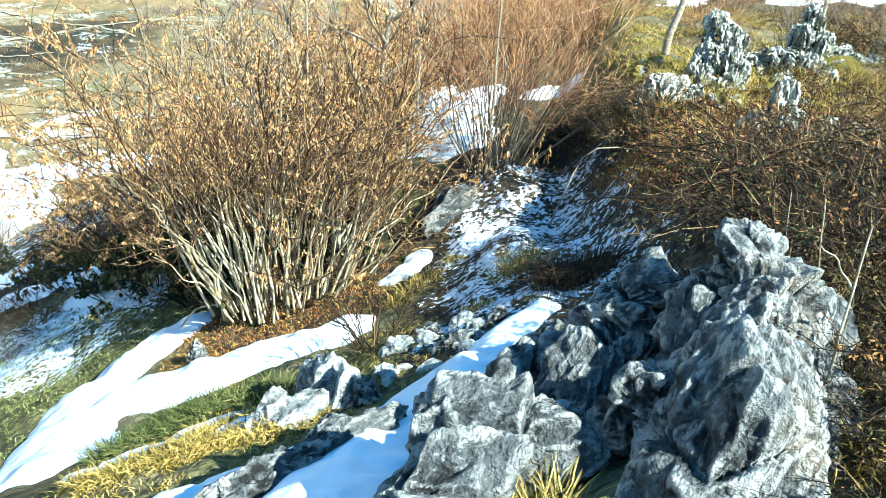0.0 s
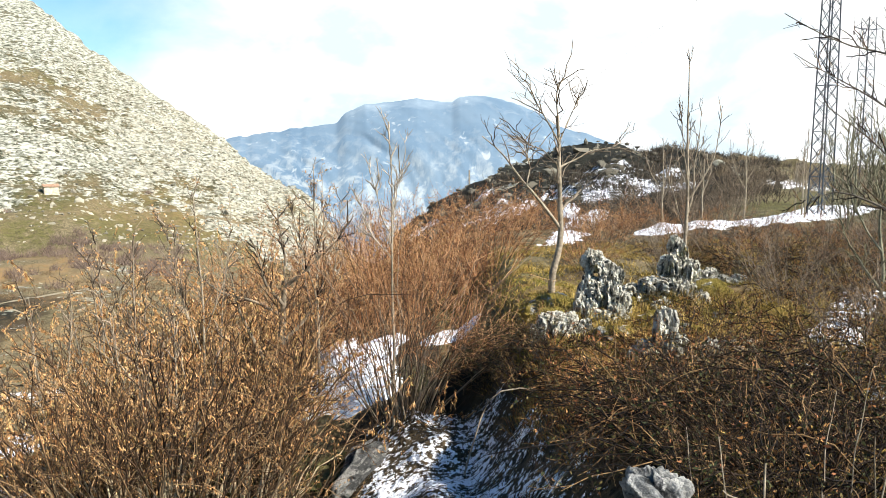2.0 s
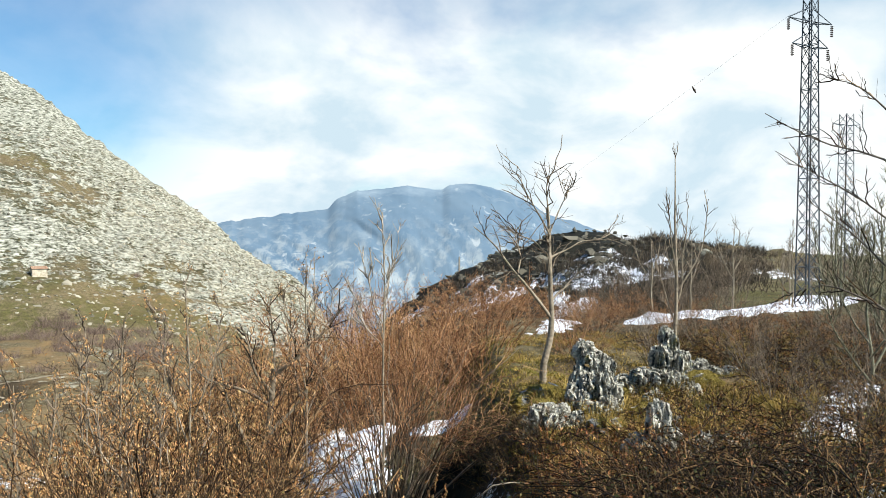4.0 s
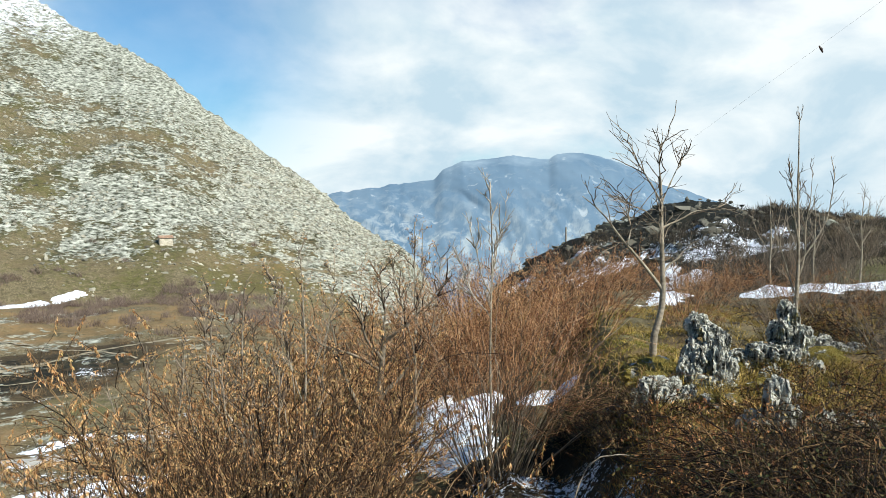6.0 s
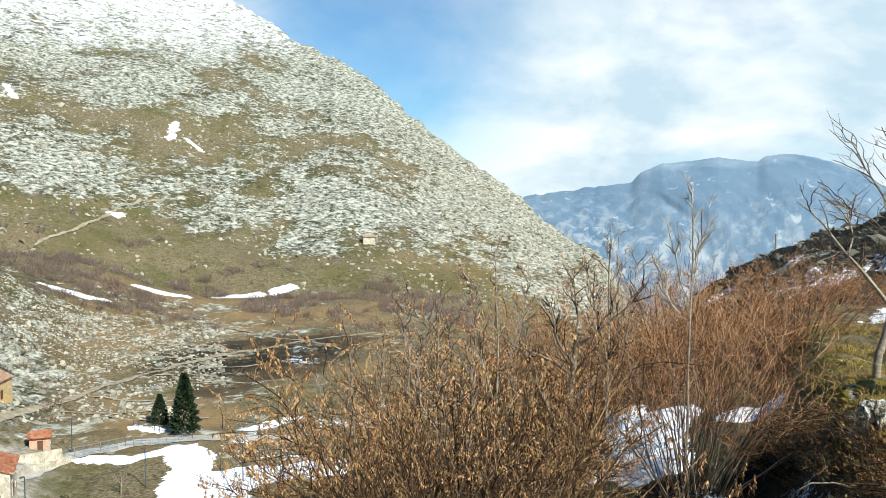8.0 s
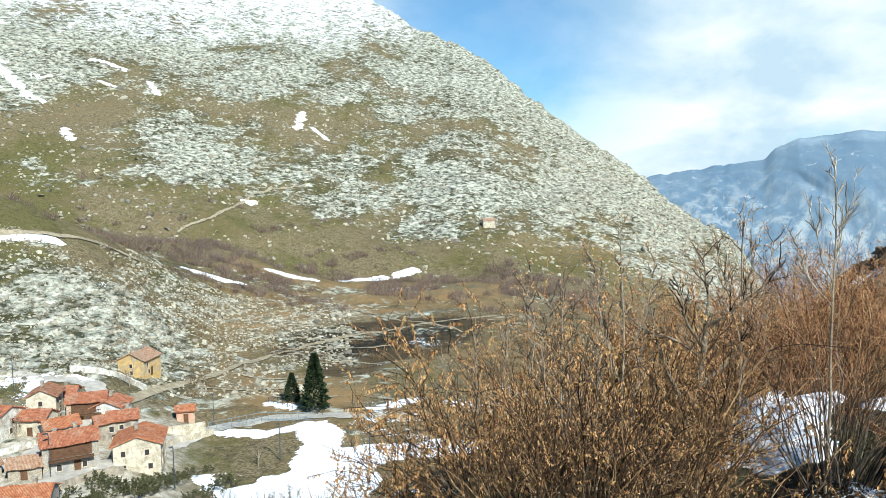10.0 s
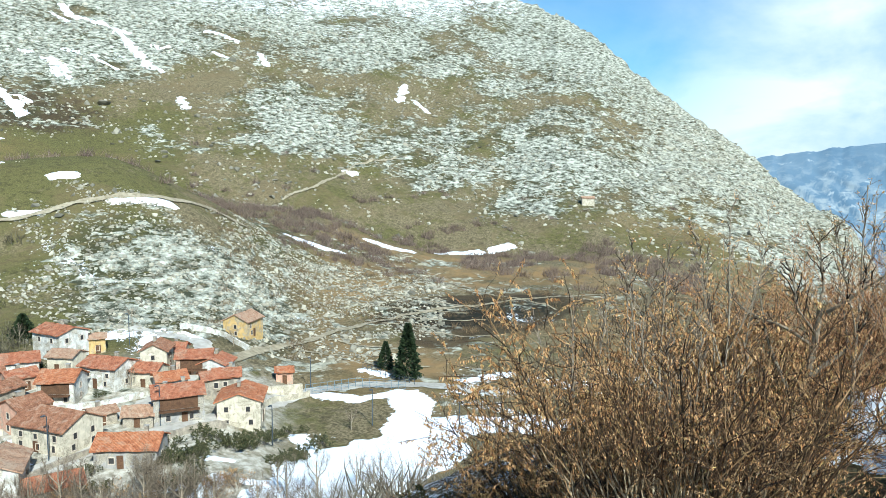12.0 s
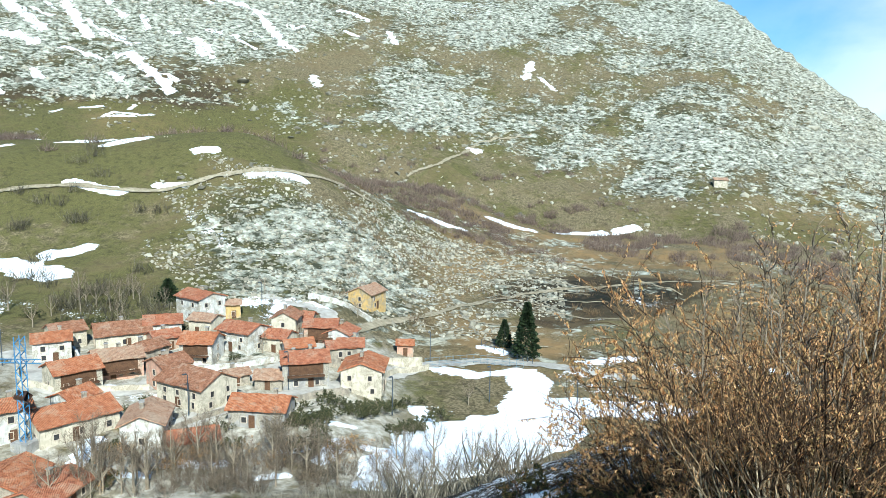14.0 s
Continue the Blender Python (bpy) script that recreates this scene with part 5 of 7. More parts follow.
for x, y, a, b, c, seed in ((4.3, 10.3, 0.6, 0.45, 0.34, 51), (4.2, 11.6, 0.7, 0.5, 0.36, 52), (3.0, 11.5, 0.7, 0.5, 0.34, 53), (5.6, 9.3, 0.4, 0.35, 0.25, 54), (4.2, 9.4, 0.65, 0.45, 0.34, 55), (5.9, 12.3, 0.8, 0.5, 0.32, 56), (3.3, 9.3, 0.5, 0.4, 0.34, 57), (5.4, 10.6, 0.6, 0.45, 0.32, 58), (2.7, 10.4, 0.55, 0.4, 0.34, 59)):
    lay_rock(make_rock("mossy_rock", (a * 0.72, b * 0.72, c * 0.7), seed, 4, 8, 0.24, 0.0, MOSSY, "moss-covered limestone hump on the bank", group="mossy rocks"), x, y, seed * 7, 0.05)


# ---------- trees ----------
def limb(points, a, b, n=9, rng=None, wob=0.01):
    """A bent limb through a few points, tapered from a to b."""
    pts = np.asarray(points, float)
    f = np.concatenate([[0], np.cumsum(np.linalg.norm(np.diff(pts, axis=0), axis=1))])
    t = np.linspace(0, f[-1], n)
    path = np.stack([np.interp(t, f, pts[:, k]) for k in range(3)], -1)
    if rng is not None:
        path[1:-1] += rng.normal(size=(n - 2, 3)) * wob
        path[1:-1] = (path[:-2] + 2 * path[1:-1] + path[2:]) / 4
    return path, np.linspace(a, b, n)


def make_tree(name, x, y, turn, trunk, limbs, seed, label, shoots=60, shoot_len=0.6, twigs=5, bark=None, twig_mat=None, sub_lift=0.35, group="", dz=0.0, buds=0):
    """A bare tree from its trunk and main limbs: (points, thick, thin) each; shoots and twigs grow from the limbs."""
    rng = np.random.default_rng(seed)
    ob = root(name, x, y, zat(x, y) + dz, turn, label, "tree", group)
    path, rad = limb(trunk[0], trunk[1], trunk[2], 14, rng, 0.012)
    part("trunk", mesh_of("trunk", *tubes(path[None], rad[None], 9), bark or BARK), ob)
    paths = [path[6:]]
    for pts, a, b in limbs:
        p, r = limb(pts, a, b, 9, rng, 0.03)
        part("limb", mesh_of("limb", *tubes(p[None], r[None], 6), bark or BARK), ob)
        paths.append(p)
    stack = np.stack([limb(p, 1, 1, 9)[0] for p in paths])
    sh = grow(rng, stack, shoots, 0.25, 1.0, shoot_len, 6, 0.85, sub_lift, 0.14)
    tw = grow(rng, sh, shoots * twigs, 0.15, 1.0, shoot_len * 0.42, 4, 0.95, sub_lift, 0.14)
    geo = [tubes(sh, taper(len(sh), 6, 0.0092, 0.0045, rng), 4), tubes(tw, taper(len(tw), 4, 0.0046, 0.0026, rng))]
    part("brushwood", mesh_of("brushwood", *merge(geo), twig_mat or GREY_TWIG), ob, "", "stuff")
    if buds:
        pick = rng.integers(0, len(tw), buds)
        at = tw[pick, 3]
        part("foliage", mesh_of("foliage", *leaflets(at, unit(rng.normal(size=(buds, 3)) + (0, 0, -0.8)), rng.uniform(0.02, 0.05, buds), rng, 0.4), DRY_LEAF), ob, "", "stuff")
    return ob


make_tree("young_ash_tree", 3.28, 12.35, 0, ([(0, 0, -0.1), (-0.02, 0, 0.35), (0.10, 0.02, 0.75), (0.12, 0, 1.25), (0.12, 0, 1.9), (0.10, 0.02, 2.7), (0.06, 0, 3.2)], 0.062, 0.020),
          [([(0.11, 0, 1.22), (-0.25, -0.1, 1.75), (-0.52, -0.15, 2.1), (-0.75, -0.1, 2.45), (-1.15, -0.2, 2.85)], 0.030, 0.008),
           ([(-0.45, -0.15, 2.0), (-0.35, 0.1, 2.5), (-0.5, 0.15, 2.85)], 0.014, 0.005),
           ([(0.12, 0, 1.5), (0.42, 0.15, 1.8), (0.7, 0.2, 1.95)], 0.022, 0.006),
           ([(0.12, 0, 2.3), (-0.15, 0.1, 2.6), (-0.45, 0.2, 2.75)], 0.014, 0.005),
           ([(0.12, 0, 2.3), (0.6, 0.2, 2.55), (1.1, 0.3, 2.65)], 0.018, 0.005),
           ([(0.10, 0, 2.7), (-0.15, 0, 3.2), (-0.35, 0.1, 3.85)], 0.017, 0.004),
           ([(0.08, 0, 2.9), (0.02, -0.1, 3.4), (0.05, -0.1, 4.0)], 0.015, 0.004),
           ([(0.10, 0, 2.75), (0.35, 0.1, 3.3), (0.55, 0.1, 3.75)], 0.016, 0.004)],
          61, "slender forked bare tree with a pale trunk", 62, 0.78, 3, twig_mat=GREY_TWIG, sub_lift=0.05).scale = (1.05, 1.05, 0.92)
make_tree("sapling", 6.15, 13.7, 0, ([(0, 0, -0.1), (0.03, 0, 0.8), (0.05, 0.02, 1.7), (0.02, 0, 2.6), (0.0, 0, 4.6)], 0.045, 0.006),
          [([(0.04, 0, 0.9), (-0.2, 0.1, 1.7), (-0.42, 0.1, 2.6)], 0.018, 0.004), ([(0.05, 0, 1.3), (0.25, 0.1, 2.1), (0.32, 0.1, 3.4)], 0.02, 0.004),
           ([(0.05, 0, 1.6), (0.5, 0, 2.2), (0.72, 0.05, 3.4)], 0.018, 0.004), ([(0.04, 0, 2.0), (-0.1, -0.1, 2.7), (-0.2, -0.1, 3.6)], 0.014, 0.004)],
          62, "tall thin bare sapling with upright shoots", 40, 0.5, 2, sub_lift=0.9).scale = (0.95, 0.95, 0.89)
make_tree("sapling", 0.50, 10.5, 0, ([(0, 0, -0.1), (0.02, 0, 1.2), (0.03, 0, 2.3), (0.04, 0.02, 3.0), (0.02, 0, 3.75)], 0.022, 0.005),
          [([(0.03, 0, 2.4), (-0.15, 0.05, 2.8), (-0.28, 0.1, 3.4)], 0.008, 0.003), ([(0.03, 0, 2.6), (0.15, 0.05, 3.0), (0.22, 0.05, 3.5)], 0.008, 0.003), ([(0.03, 0, 2.1), (-0.25, -0.1, 2.5), (-0.4, -0.1, 2.9)], 0.008, 0.003)],
          63, "straight pale sapling growing out of the bush", 38, 0.40, 4, twig_mat=tinted("pale_twig", (0.0, (0.20, 0.165, 0.12)), (1.0, (0.50, 0.43, 0.34))), sub_lift=0.6).scale = (1.1, 1.1, 1.14)
make_tree("wild_apple_tree", -1.55, 12.7, 0, ([(0, 0, -0.2), (0.05, 0, 0.7), (0.25, 0, 1.2), (0.32, 0.05, 1.7), (0.35, 0, 2.2)], 0.075, 0.036),
          [([(0.1, 0, 0.8), (-0.15, 0.1, 1.35), (-0.35, 0.1, 1.75), (-0.45, 0.1, 2.4)], 0.036, 0.009), ([(0.27, 0, 1.3), (0.6, 0.15, 1.6), (0.85, 0.1, 2.0), (0.95, 0.1, 2.5)], 0.036, 0.008),
           ([(0.33, 0, 1.85), (0.05, 0, 2.2), (-0.1, 0.1, 2.75)], 0.028, 0.007), ([(0.35, 0, 2.1), (0.65, -0.1, 2.35), (1.0, -0.2, 2.55), (1.3, -0.2, 3.0)], 0.030, 0.007), ([(0.35, 0, 2.1), (0.38, 0.1, 2.6), (0.28, 0.1, 3.1)], 0.024, 0.006), ([(0.30, 0, 1.7), (-0.2, 0.1, 1.95), (-0.6, 0.1, 2.05), (-0.95, 0.1, 2.4)], 0.026, 0.006)],
          64, "crooked bare wild apple tree among brown scrub", 60, 0.42, 3, bark=speckled("apple_bark", (0.08, 0.062, 0.042), (0.30, 0.24, 0.165), 20), twig_mat=DARK_TWIG).scale = (1.15, 1.15, 1.22)
for x, y, s, seed in ((-3.1, 11.2, 1.2, 65), (-2.2, 9.6, 0.9, 66), (-4.0, 12.6, 1.3, 67), (-2.4, 12.2, 1.3, 69), (-4.7, 11.6, 1.2, 70), (-0.7, 13.6, 1.2, 71)):
    make_tree("scrub_tree", x, y, seed * 40, ([(0, 0, -0.2), (0.05, 0, 1.0 * s), (0.0, 0.05, 2.0 * s), (0.05, 0, 3.5 * s)], 0.03, 0.006),
              [([(0.04, 0, 0.9 * s), (-0.35, 0.1, 1.8 * s), (-0.6, 0.1, 2.9 * s)], 0.016, 0.004), ([(0.04, 0, 1.1 * s), (0.4, 0.1, 1.9 * s), (0.6, 0.1, 3.0 * s)], 0.016, 0.004),
               ([(0.02, 0, 1.5 * s), (0.1, -0.4, 2.3 * s), (0.05, -0.6, 3.1 * s)], 0.014, 0.004), ([(0.02, 0, 1.7 * s), (-0.15, 0.4, 2.4 * s), (-0.2, 0.5, 3.3 * s)], 0.014, 0.004)],
              seed, "thin grey bare tree rising above tan scrub", 70, 0.5, 4, group="scrub trees", buds=900)
for k, (x, y, s) in enumerate(((7.7, 10.4, 0.72), (9.9, 12.6, 0.85), (11.2, 16.2, 1.0), (8.9, 11.2, 0.8), (12.6, 16.4, 1.15), (10.4, 13.8, 0.9), (13.5, 19.5, 1.1))):
    make_tree("scrub_tree", x, y, 51 * k, ([(0, 0, -0.2), (0.08, 0, 0.9 * s), (0.0, 0.08, 2.0 * s), (0.08, 0, 3.4 * s)], 0.035, 0.007),
              [([(0.05, 0, 0.5 * s), (-0.45, 0.1, 1.4 * s), (-0.7, 0.1, 2.5 * s)], 0.02, 0.005), ([(0.05, 0, 0.7 * s), (0.45, 0.1, 1.5 * s), (0.7, 0.1, 2.7 * s)], 0.02, 0.005),
               ([(0.03, 0, 1.0 * s), (0.1, -0.5, 1.9 * s), (0.05, -0.7, 2.8 * s)], 0.016, 0.005), ([(0.03, 0, 1.3 * s), (-0.2, 0.4, 2.2 * s), (-0.3, 0.5, 3.0 * s)], 0.016, 0.005)],
              150 + k, "thin greenish bare tree in the thicket on the bank", 80, 0.5, 4, group="thicket trees", bark=speckled("lichened_bark", (0.10, 0.095, 0.06), (0.30, 0.29, 0.20), 20), twig_mat=tinted("lichened_twig", (0.0, (0.03, 0.028, 0.016)), (0.6, (0.13, 0.12, 0.07)), (1.0, (0.34, 0.32, 0.21))))
# the tree past the bramble bank, whose limbs reach over the pylon
make_tree("walnut_tree", 7.35, 8.75, 0, ([(0.1, 0, -0.2), (0.05, 0, 1.0), (0.0, 0, 2.2), (0.15, 0, 3.4), (0.1, 0, 4.9)], 0.11, 0.03),
          [([(0.0, 0, 1.55), (-0.5, 0.3, 2.25), (-0.9, 0.5, 2.75), (-1.35, 0.7, 3.1)], 0.020, 0.005), ([(0.0, 0, 2.0), (-0.4, 0.2, 2.75), (-1.05, 0.6, 3.35), (-1.6, 0.9, 3.7)], 0.020, 0.005),
           ([(0.1, 0, 2.9), (-0.5, 0.3, 3.6), (-1.1, 0.6, 3.75), (-1.75, 0.9, 4.2)], 0.020, 0.005), ([(0.12, 0, 3.4), (-0.3, 0.2, 4.1), (-0.75, 0.4, 4.5), (-1.1, 0.5, 4.6)], 0.020, 0.005),
           ([(0.1, 0, 2.4), (0.6, 0.2, 3.2), (1.0, 0.3, 4.2)], 0.04, 0.008), ([(0.1, 0, 3.6), (0.4, -0.3, 4.4), (0.7, -0.5, 5.2)], 0.020, 0.005), ([(0.0, 0, 1.2), (-0.25, 0.6, 1.7), (-0.6, 1.2, 1.9), (-1.0, 1.6, 1.7)], 0.025, 0.005)],
          68, "bare grey tree with long drooping limbs", 90, 0.5, 3, bark=speckled("dark_bark", (0.07, 0.06, 0.05), (0.22, 0.19, 0.15), 20), twig_mat=DARK_TWIG, sub_lift=0.25)
rng7 = np.random.default_rng(77)
for k in range(9):
    x, y = 11 + 2.4 * k + rng7.uniform(-1, 1), 27 + 2.0 * k + rng7.uniform(-2, 3)
    s = rng7.uniform(0.8, 1.25)
    make_tree("thin_tree", x, y, rng7.uniform(0, 360), ([(0, 0, -0.2), (0.05, 0, 1.2 * s), (0.0, 0.05, 2.3 * s), (0.1, 0, 3.6 * s)], 0.05, 0.008),
              [([(0.04, 0, 1.3 * s), (-0.5, 0.1, 2.2 * s), (-0.7, 0.1, 3.0 * s)], 0.02, 0.005), ([(0.04, 0, 1.5 * s), (0.5, 0.2, 2.3 * s), (0.8, 0.1, 3.1 * s)], 0.02, 0.005), ([(0, 0, 1.9 * s), (0.1, -0.5, 2.7 * s), (0.1, -0.6, 3.3 * s)], 0.02, 0.005)],
              100 + k, "thin bare pale tree on the pasture", 40, 0.6, 3, group="pasture trees")


# sticks by the crag
def make_stick(pts, thick, label, name="dead_branch"):
    rng = np.random.default_rng(int(abs(pts[0][0]) * 1000))
    p, r = limb(pts, thick, thick * 0.45, 10, rng, 0.008)
    ob = mesh_of(name, *tubes(p[None], r[None], 6), BARK)
    return tagged(new(name, ob), label, "branch", "dead branches")


def over(x, y, h):
    return (x, y, zat(x, y) + h)


make_stick([over(1.52, 2.5, 0.1), (1.60, 2.70, -1.42), (1.68, 2.82, -1.16)], 0.008, "pale broken stick standing by the crag")
make_stick([(1.62, 2.72, -1.40), (1.55, 2.75, -1.28), (1.47, 2.76, -1.235)], 0.006, "pale dead twig by the crag")
upright = np.random.default_rng(29)
for _ in range(14):
    x, y = upright.uniform(1.62, 2.5), upright.uniform(2.0, 3.4)
    h, lean = upright.uniform(0.35, 0.8), upright.normal(size=2) * 0.16
    make_stick([over(x, y, -0.03), over(x + lean[0] * 0.4, y + lean[1] * 0.4, h * 0.55), over(x + lean[0], y + lean[1], h)], upright.uniform(0.003, 0.006), "thin pale dead stem standing by the crag")
make_stick([over(1.25, 8.6, 0.05), (1.55, 8.6, -2.75), (2.1, 8.5, -2.72), (2.6, 8.4, -2.85)], 0.013, "arched grey dead branch over the gully")
make_stick([over(1.5, 5.5, 0.3), (1.75, 5.6, -2.25), (2.05, 5.7, -2.05)], 0.008, "dead branch in the brambles")
make_stick([over(-3.5, 8.6, 0.05), (-3.2, 8.5, -5.2), (-2.7, 8.3, -5.0), (-2.2, 8.3, -5.1)], 0.016, "low bent dead branch at the hazel foot")


# ---------- power line ----------
def beams(segments, half):
    segs = np.asarray(segments, float).reshape(-1, 2, 3)
    return tubes(segs, np.full((len(segs), 2), half), 4)


def make_pylon(x, y, high, wide, top, turn, panels, arms, label, dz=0.0):
    ob = root("pylon", x, y, zat(x, y) - 0.2 + dz, turn, label, "pylon", "lattice pylons")
    leg = 0.045
    at = lambda f: (wide + (top - wide) * f) / 2
    for sx, sy in ((1, 1), (1, -1), (-1, 1), (-1, -1)):
        part("leg", mesh_of("leg", *beams([[(sx * at(0), sy * at(0), 0), (sx * at(1), sy * at(1), high)]], leg), STEEL), ob)
    braces = []
    for k in range(panels):
        f0, f1 = k / panels, (k + 1) / panels
        a, b, z0, z1 = at(f0), at(f1), f0 * high, f1 * high
        for c in range(4):
            r = [(1, 1), (-1, 1), (-1, -1), (1, -1)]
            p, q = r[c], r[(c + 1) % 4]
            braces.append([(p[0] * a, p[1] * a, z0), (q[0] * b, q[1] * b, z1)])
            braces.append([(q[0] * a, q[1] * a, z0), (p[0] * b, p[1] * b, z1)])
            if k % 3 == 0:
                braces.append([(p[0] * a, p[1] * a, z0), (q[0] * a, q[1] * a, z0)])
    part("bracing", mesh_of("bracing", *beams(braces, 0.020), STEEL), ob, "", "stuff")
    for z, reach in arms:
        for s in (1, -1):
            w = at(z / high)
            part("crossarm", mesh_of("crossarm", *beams([[(w * s, 0.2, z), (reach * s, 0, z + 0.1)], [(w * s, -0.2, z), (reach * s, 0, z + 0.1)], [(w * s, 0, z + 0.7), (reach * s, 0, z + 0.1)], [(w * s, 0.2, z), (w * s, -0.2, z)]], 0.03), STEEL), ob)
            discs = [tubes(np.array([[(reach * s, 0, z - 0.1 * k), (reach * s, 0, z - 0.05 - 0.1 * k)]]), np.array([[0.09, 0.05]]), 8) for k in range(6)]
            part("insulator", mesh_of("insulator", *merge(discs), INSULATOR), ob, "brown glazed insulator string")
    return ob


INSULATOR = speckled("brown_porcelain", (0.03, 0.018, 0.012), (0.07, 0.04, 0.03), 8, 0.3, 0.05)
bear = lambda a, r: (-math.sin(radians(a)) * r, math.cos(radians(a)) * r)
px, py = bear(-32.75, 45)
make_pylon(px, py, 16.4, 0.86, 0.50, 20, 21, [(15.2, 1.7), (13.9, 1.4)], "tall galvanised lattice pylon standing on the pasture")
qx, qy = bear(-34.95, 78)
make_pylon(qx, qy, 15.0, 1.1, 0.8, 12, 17, [(14.0, 1.6)], "squat galvanised lattice pylon half hidden by trees")
WIRE = speckled("dull_aluminium_wire", (0.05, 0.055, 0.06), (0.09, 0.095, 0.10), 4, 0.5, 0.0, metal=0.7)
ax, ay = bear(-31.5, 44)
bx, by = bear(-8.5, 126)
mid = [(lerp(ax, bx, f), lerp(ay, by, f), lerp(11.2, -4.9, f) - 0.4 * f * (1 - f)) for f in np.linspace(0, 1, 16)]
p, r = limb(mid, 0.004, 0.004, 24)
line = tagged(new("power_line", mesh_of("power_line", *tubes(p[None], r[None], 5), WIRE)), "thin dark power line with a stay insulator", "cable")
spot = (p[2] + p[3]) / 2 + (p[3] - p[2]) * 0.2
part("insulator", mesh_of("insulator", *tubes(np.array([[spot + (0, 0, 0.05), spot + (0.12, -0.05, -0.15), spot + (0.2, -0.08, -0.38)]]), np.array([[0.03, 0.085, 0.04]]), 8), INSULATOR), line, "dark insulator on the wire")
tagged(new("wooden_pole", mesh_of("wooden_pole", *tubes(np.array([[(bx, by, zat(bx, by) - 0.5), (bx, by, -4.7)]]), np.array([[0.14, 0.11]]), 8), BARK)), "weathered wooden line pole on the hill", "pole")


# ---------- the village ----------
def plaster(name, c, dirt=0.75):
    p = Paint(name, 0.9, 0.15)
    v = p.place(True)
    n, m = p.noise(v, 1.1, 5), p.noise(v, 9.0, 4)
    col = p.mix(p.ramp(n, (0.38, 0.0), (0.66, 1.0)), tuple(k * dirt for k in c), c)
    col = p.mix(p.ramp(p.noise(v, 0.45, 5, 0.7, 0.5), (0.50, 0.0), (0.58, 0.75)), col, p.mix(p.ramp(m, (0.4, 0.0), (0.6, 1.0)), (0.20, 0.165, 0.115), (0.52, 0.46, 0.35)))
    col = p.mix(p.ramp(p.noise(p.stretch(v, (3.0, 3.0, 0.5)), 0.9, 5, 0.7), (0.56, 0.0), (0.66, 0.5)), col, (0.13, 0.11, 0.085))
    p.bump(m, 0.3, 0.03)
    return p.done(col)


def roof_tiles(name, a, b, c):
    p = Paint(name, 0.85, 0.2)
    v = p.place(True)
    rows_ = p.wave(v, 1.6, 0.4, "X")
    n, m = p.noise(v, 1.3, 5, 0.7), p.noise(v, 6.0, 3)
    col = p.ramp(p.math("ADD", p.math("MULTIPLY", n, 0.7), p.math("MULTIPLY", m, 0.3)), (0.36, a), (0.5, b), (0.66, c))
    col = p.mix(p.math("MULTIPLY", p.ramp(rows_, (0.0, 1.0), (0.35, 0.0)), 0.45), col, tuple(k * 0.35 for k in a))
    col = p.mix(p.ramp(p.noise(v, 0.55, 6, 0.72, 0.6), (0.52, 0.0), (0.62, 0.7)), col, tuple(k * 0.45 + 0.25 * g for k, g in zip(c, (0.8, 0.62, 0.45))))
    col = p.mix(p.ramp(p.noise(v, 2.4, 5, 0.75), (0.56, 0.0), (0.64, 0.6)), col, tuple(k * 0.4 for k in a))
    p.bump(rows_, 0.7, 0.12)
    return p.done(col)


WALLS = {"white": plaster("white_plaster", (0.74, 0.71, 0.64), 0.62), "cream": plaster("cream_plaster", (0.66, 0.58, 0.44)), "ochre": plaster("ochre_plaster", (0.62, 0.42, 0.17)),
         "rose": plaster("rose_plaster", (0.62, 0.36, 0.25)), "stone": plaster("rubble_stone", (0.42, 0.36, 0.28), 0.5), "grey": plaster("grey_render", (0.40, 0.38, 0.35), 0.65)}
ROOFS = {"orange": roof_tiles("orange_roof_tiles", (0.27, 0.09, 0.042), (0.46, 0.165, 0.075), (0.58, 0.29, 0.15)), "red": roof_tiles("red_roof_tiles", (0.24, 0.080, 0.042), (0.43, 0.155, 0.080), (0.55, 0.28, 0.16)),
         "brown": roof_tiles("weathered_roof_tiles", (0.18, 0.080, 0.045), (0.34, 0.150, 0.080), (0.47, 0.28, 0.18)), "pale": roof_tiles("faded_roof_tiles", (0.28, 0.15, 0.09), (0.45, 0.27, 0.17), (0.55, 0.40, 0.28))}
GLASS = Paint("dark_window_glass", 0.15, 0.5)
GLASS = GLASS.done((0.045, 0.043, 0.042))
FRAME = speckled("painted_window_frame", (0.42, 0.33, 0.24), (0.62, 0.54, 0.44), 5)
WOOD = speckled("dark_stained_wood", (0.06, 0.03, 0.016), (0.16, 0.085, 0.045), 7, 0.75)
TRACK = speckled("pale_gravel_track", (0.20, 0.165, 0.10), (0.40, 0.34, 0.24), 0.8, 0.95, 0.3, False)
ROAD = speckled("grey_village_road", (0.32, 0.29, 0.25), (0.55, 0.51, 0.44), 0.6, 0.9, 0.2, False)


def box(bm, x0, x1, y0, y1, z0, z1):
    v = [bm.verts.new(c) for c in ((x0, y0, z0), (x1, y0, z0), (x1, y1, z0), (x0, y1, z0), (x0, y0, z1), (x1, y0, z1), (x1, y1, z1), (x0, y1, z1))]
    for f in ((0, 3, 2, 1), (4, 5, 6, 7), (0, 1, 5, 4), (1, 2, 6, 5), (2, 3, 7, 6), (3, 0, 4, 7)):
        bm.faces.new([v[k] for k in f])


def made_box(*sizes):
    bm = bmesh.new()
    box(bm, *sizes)
    return bm


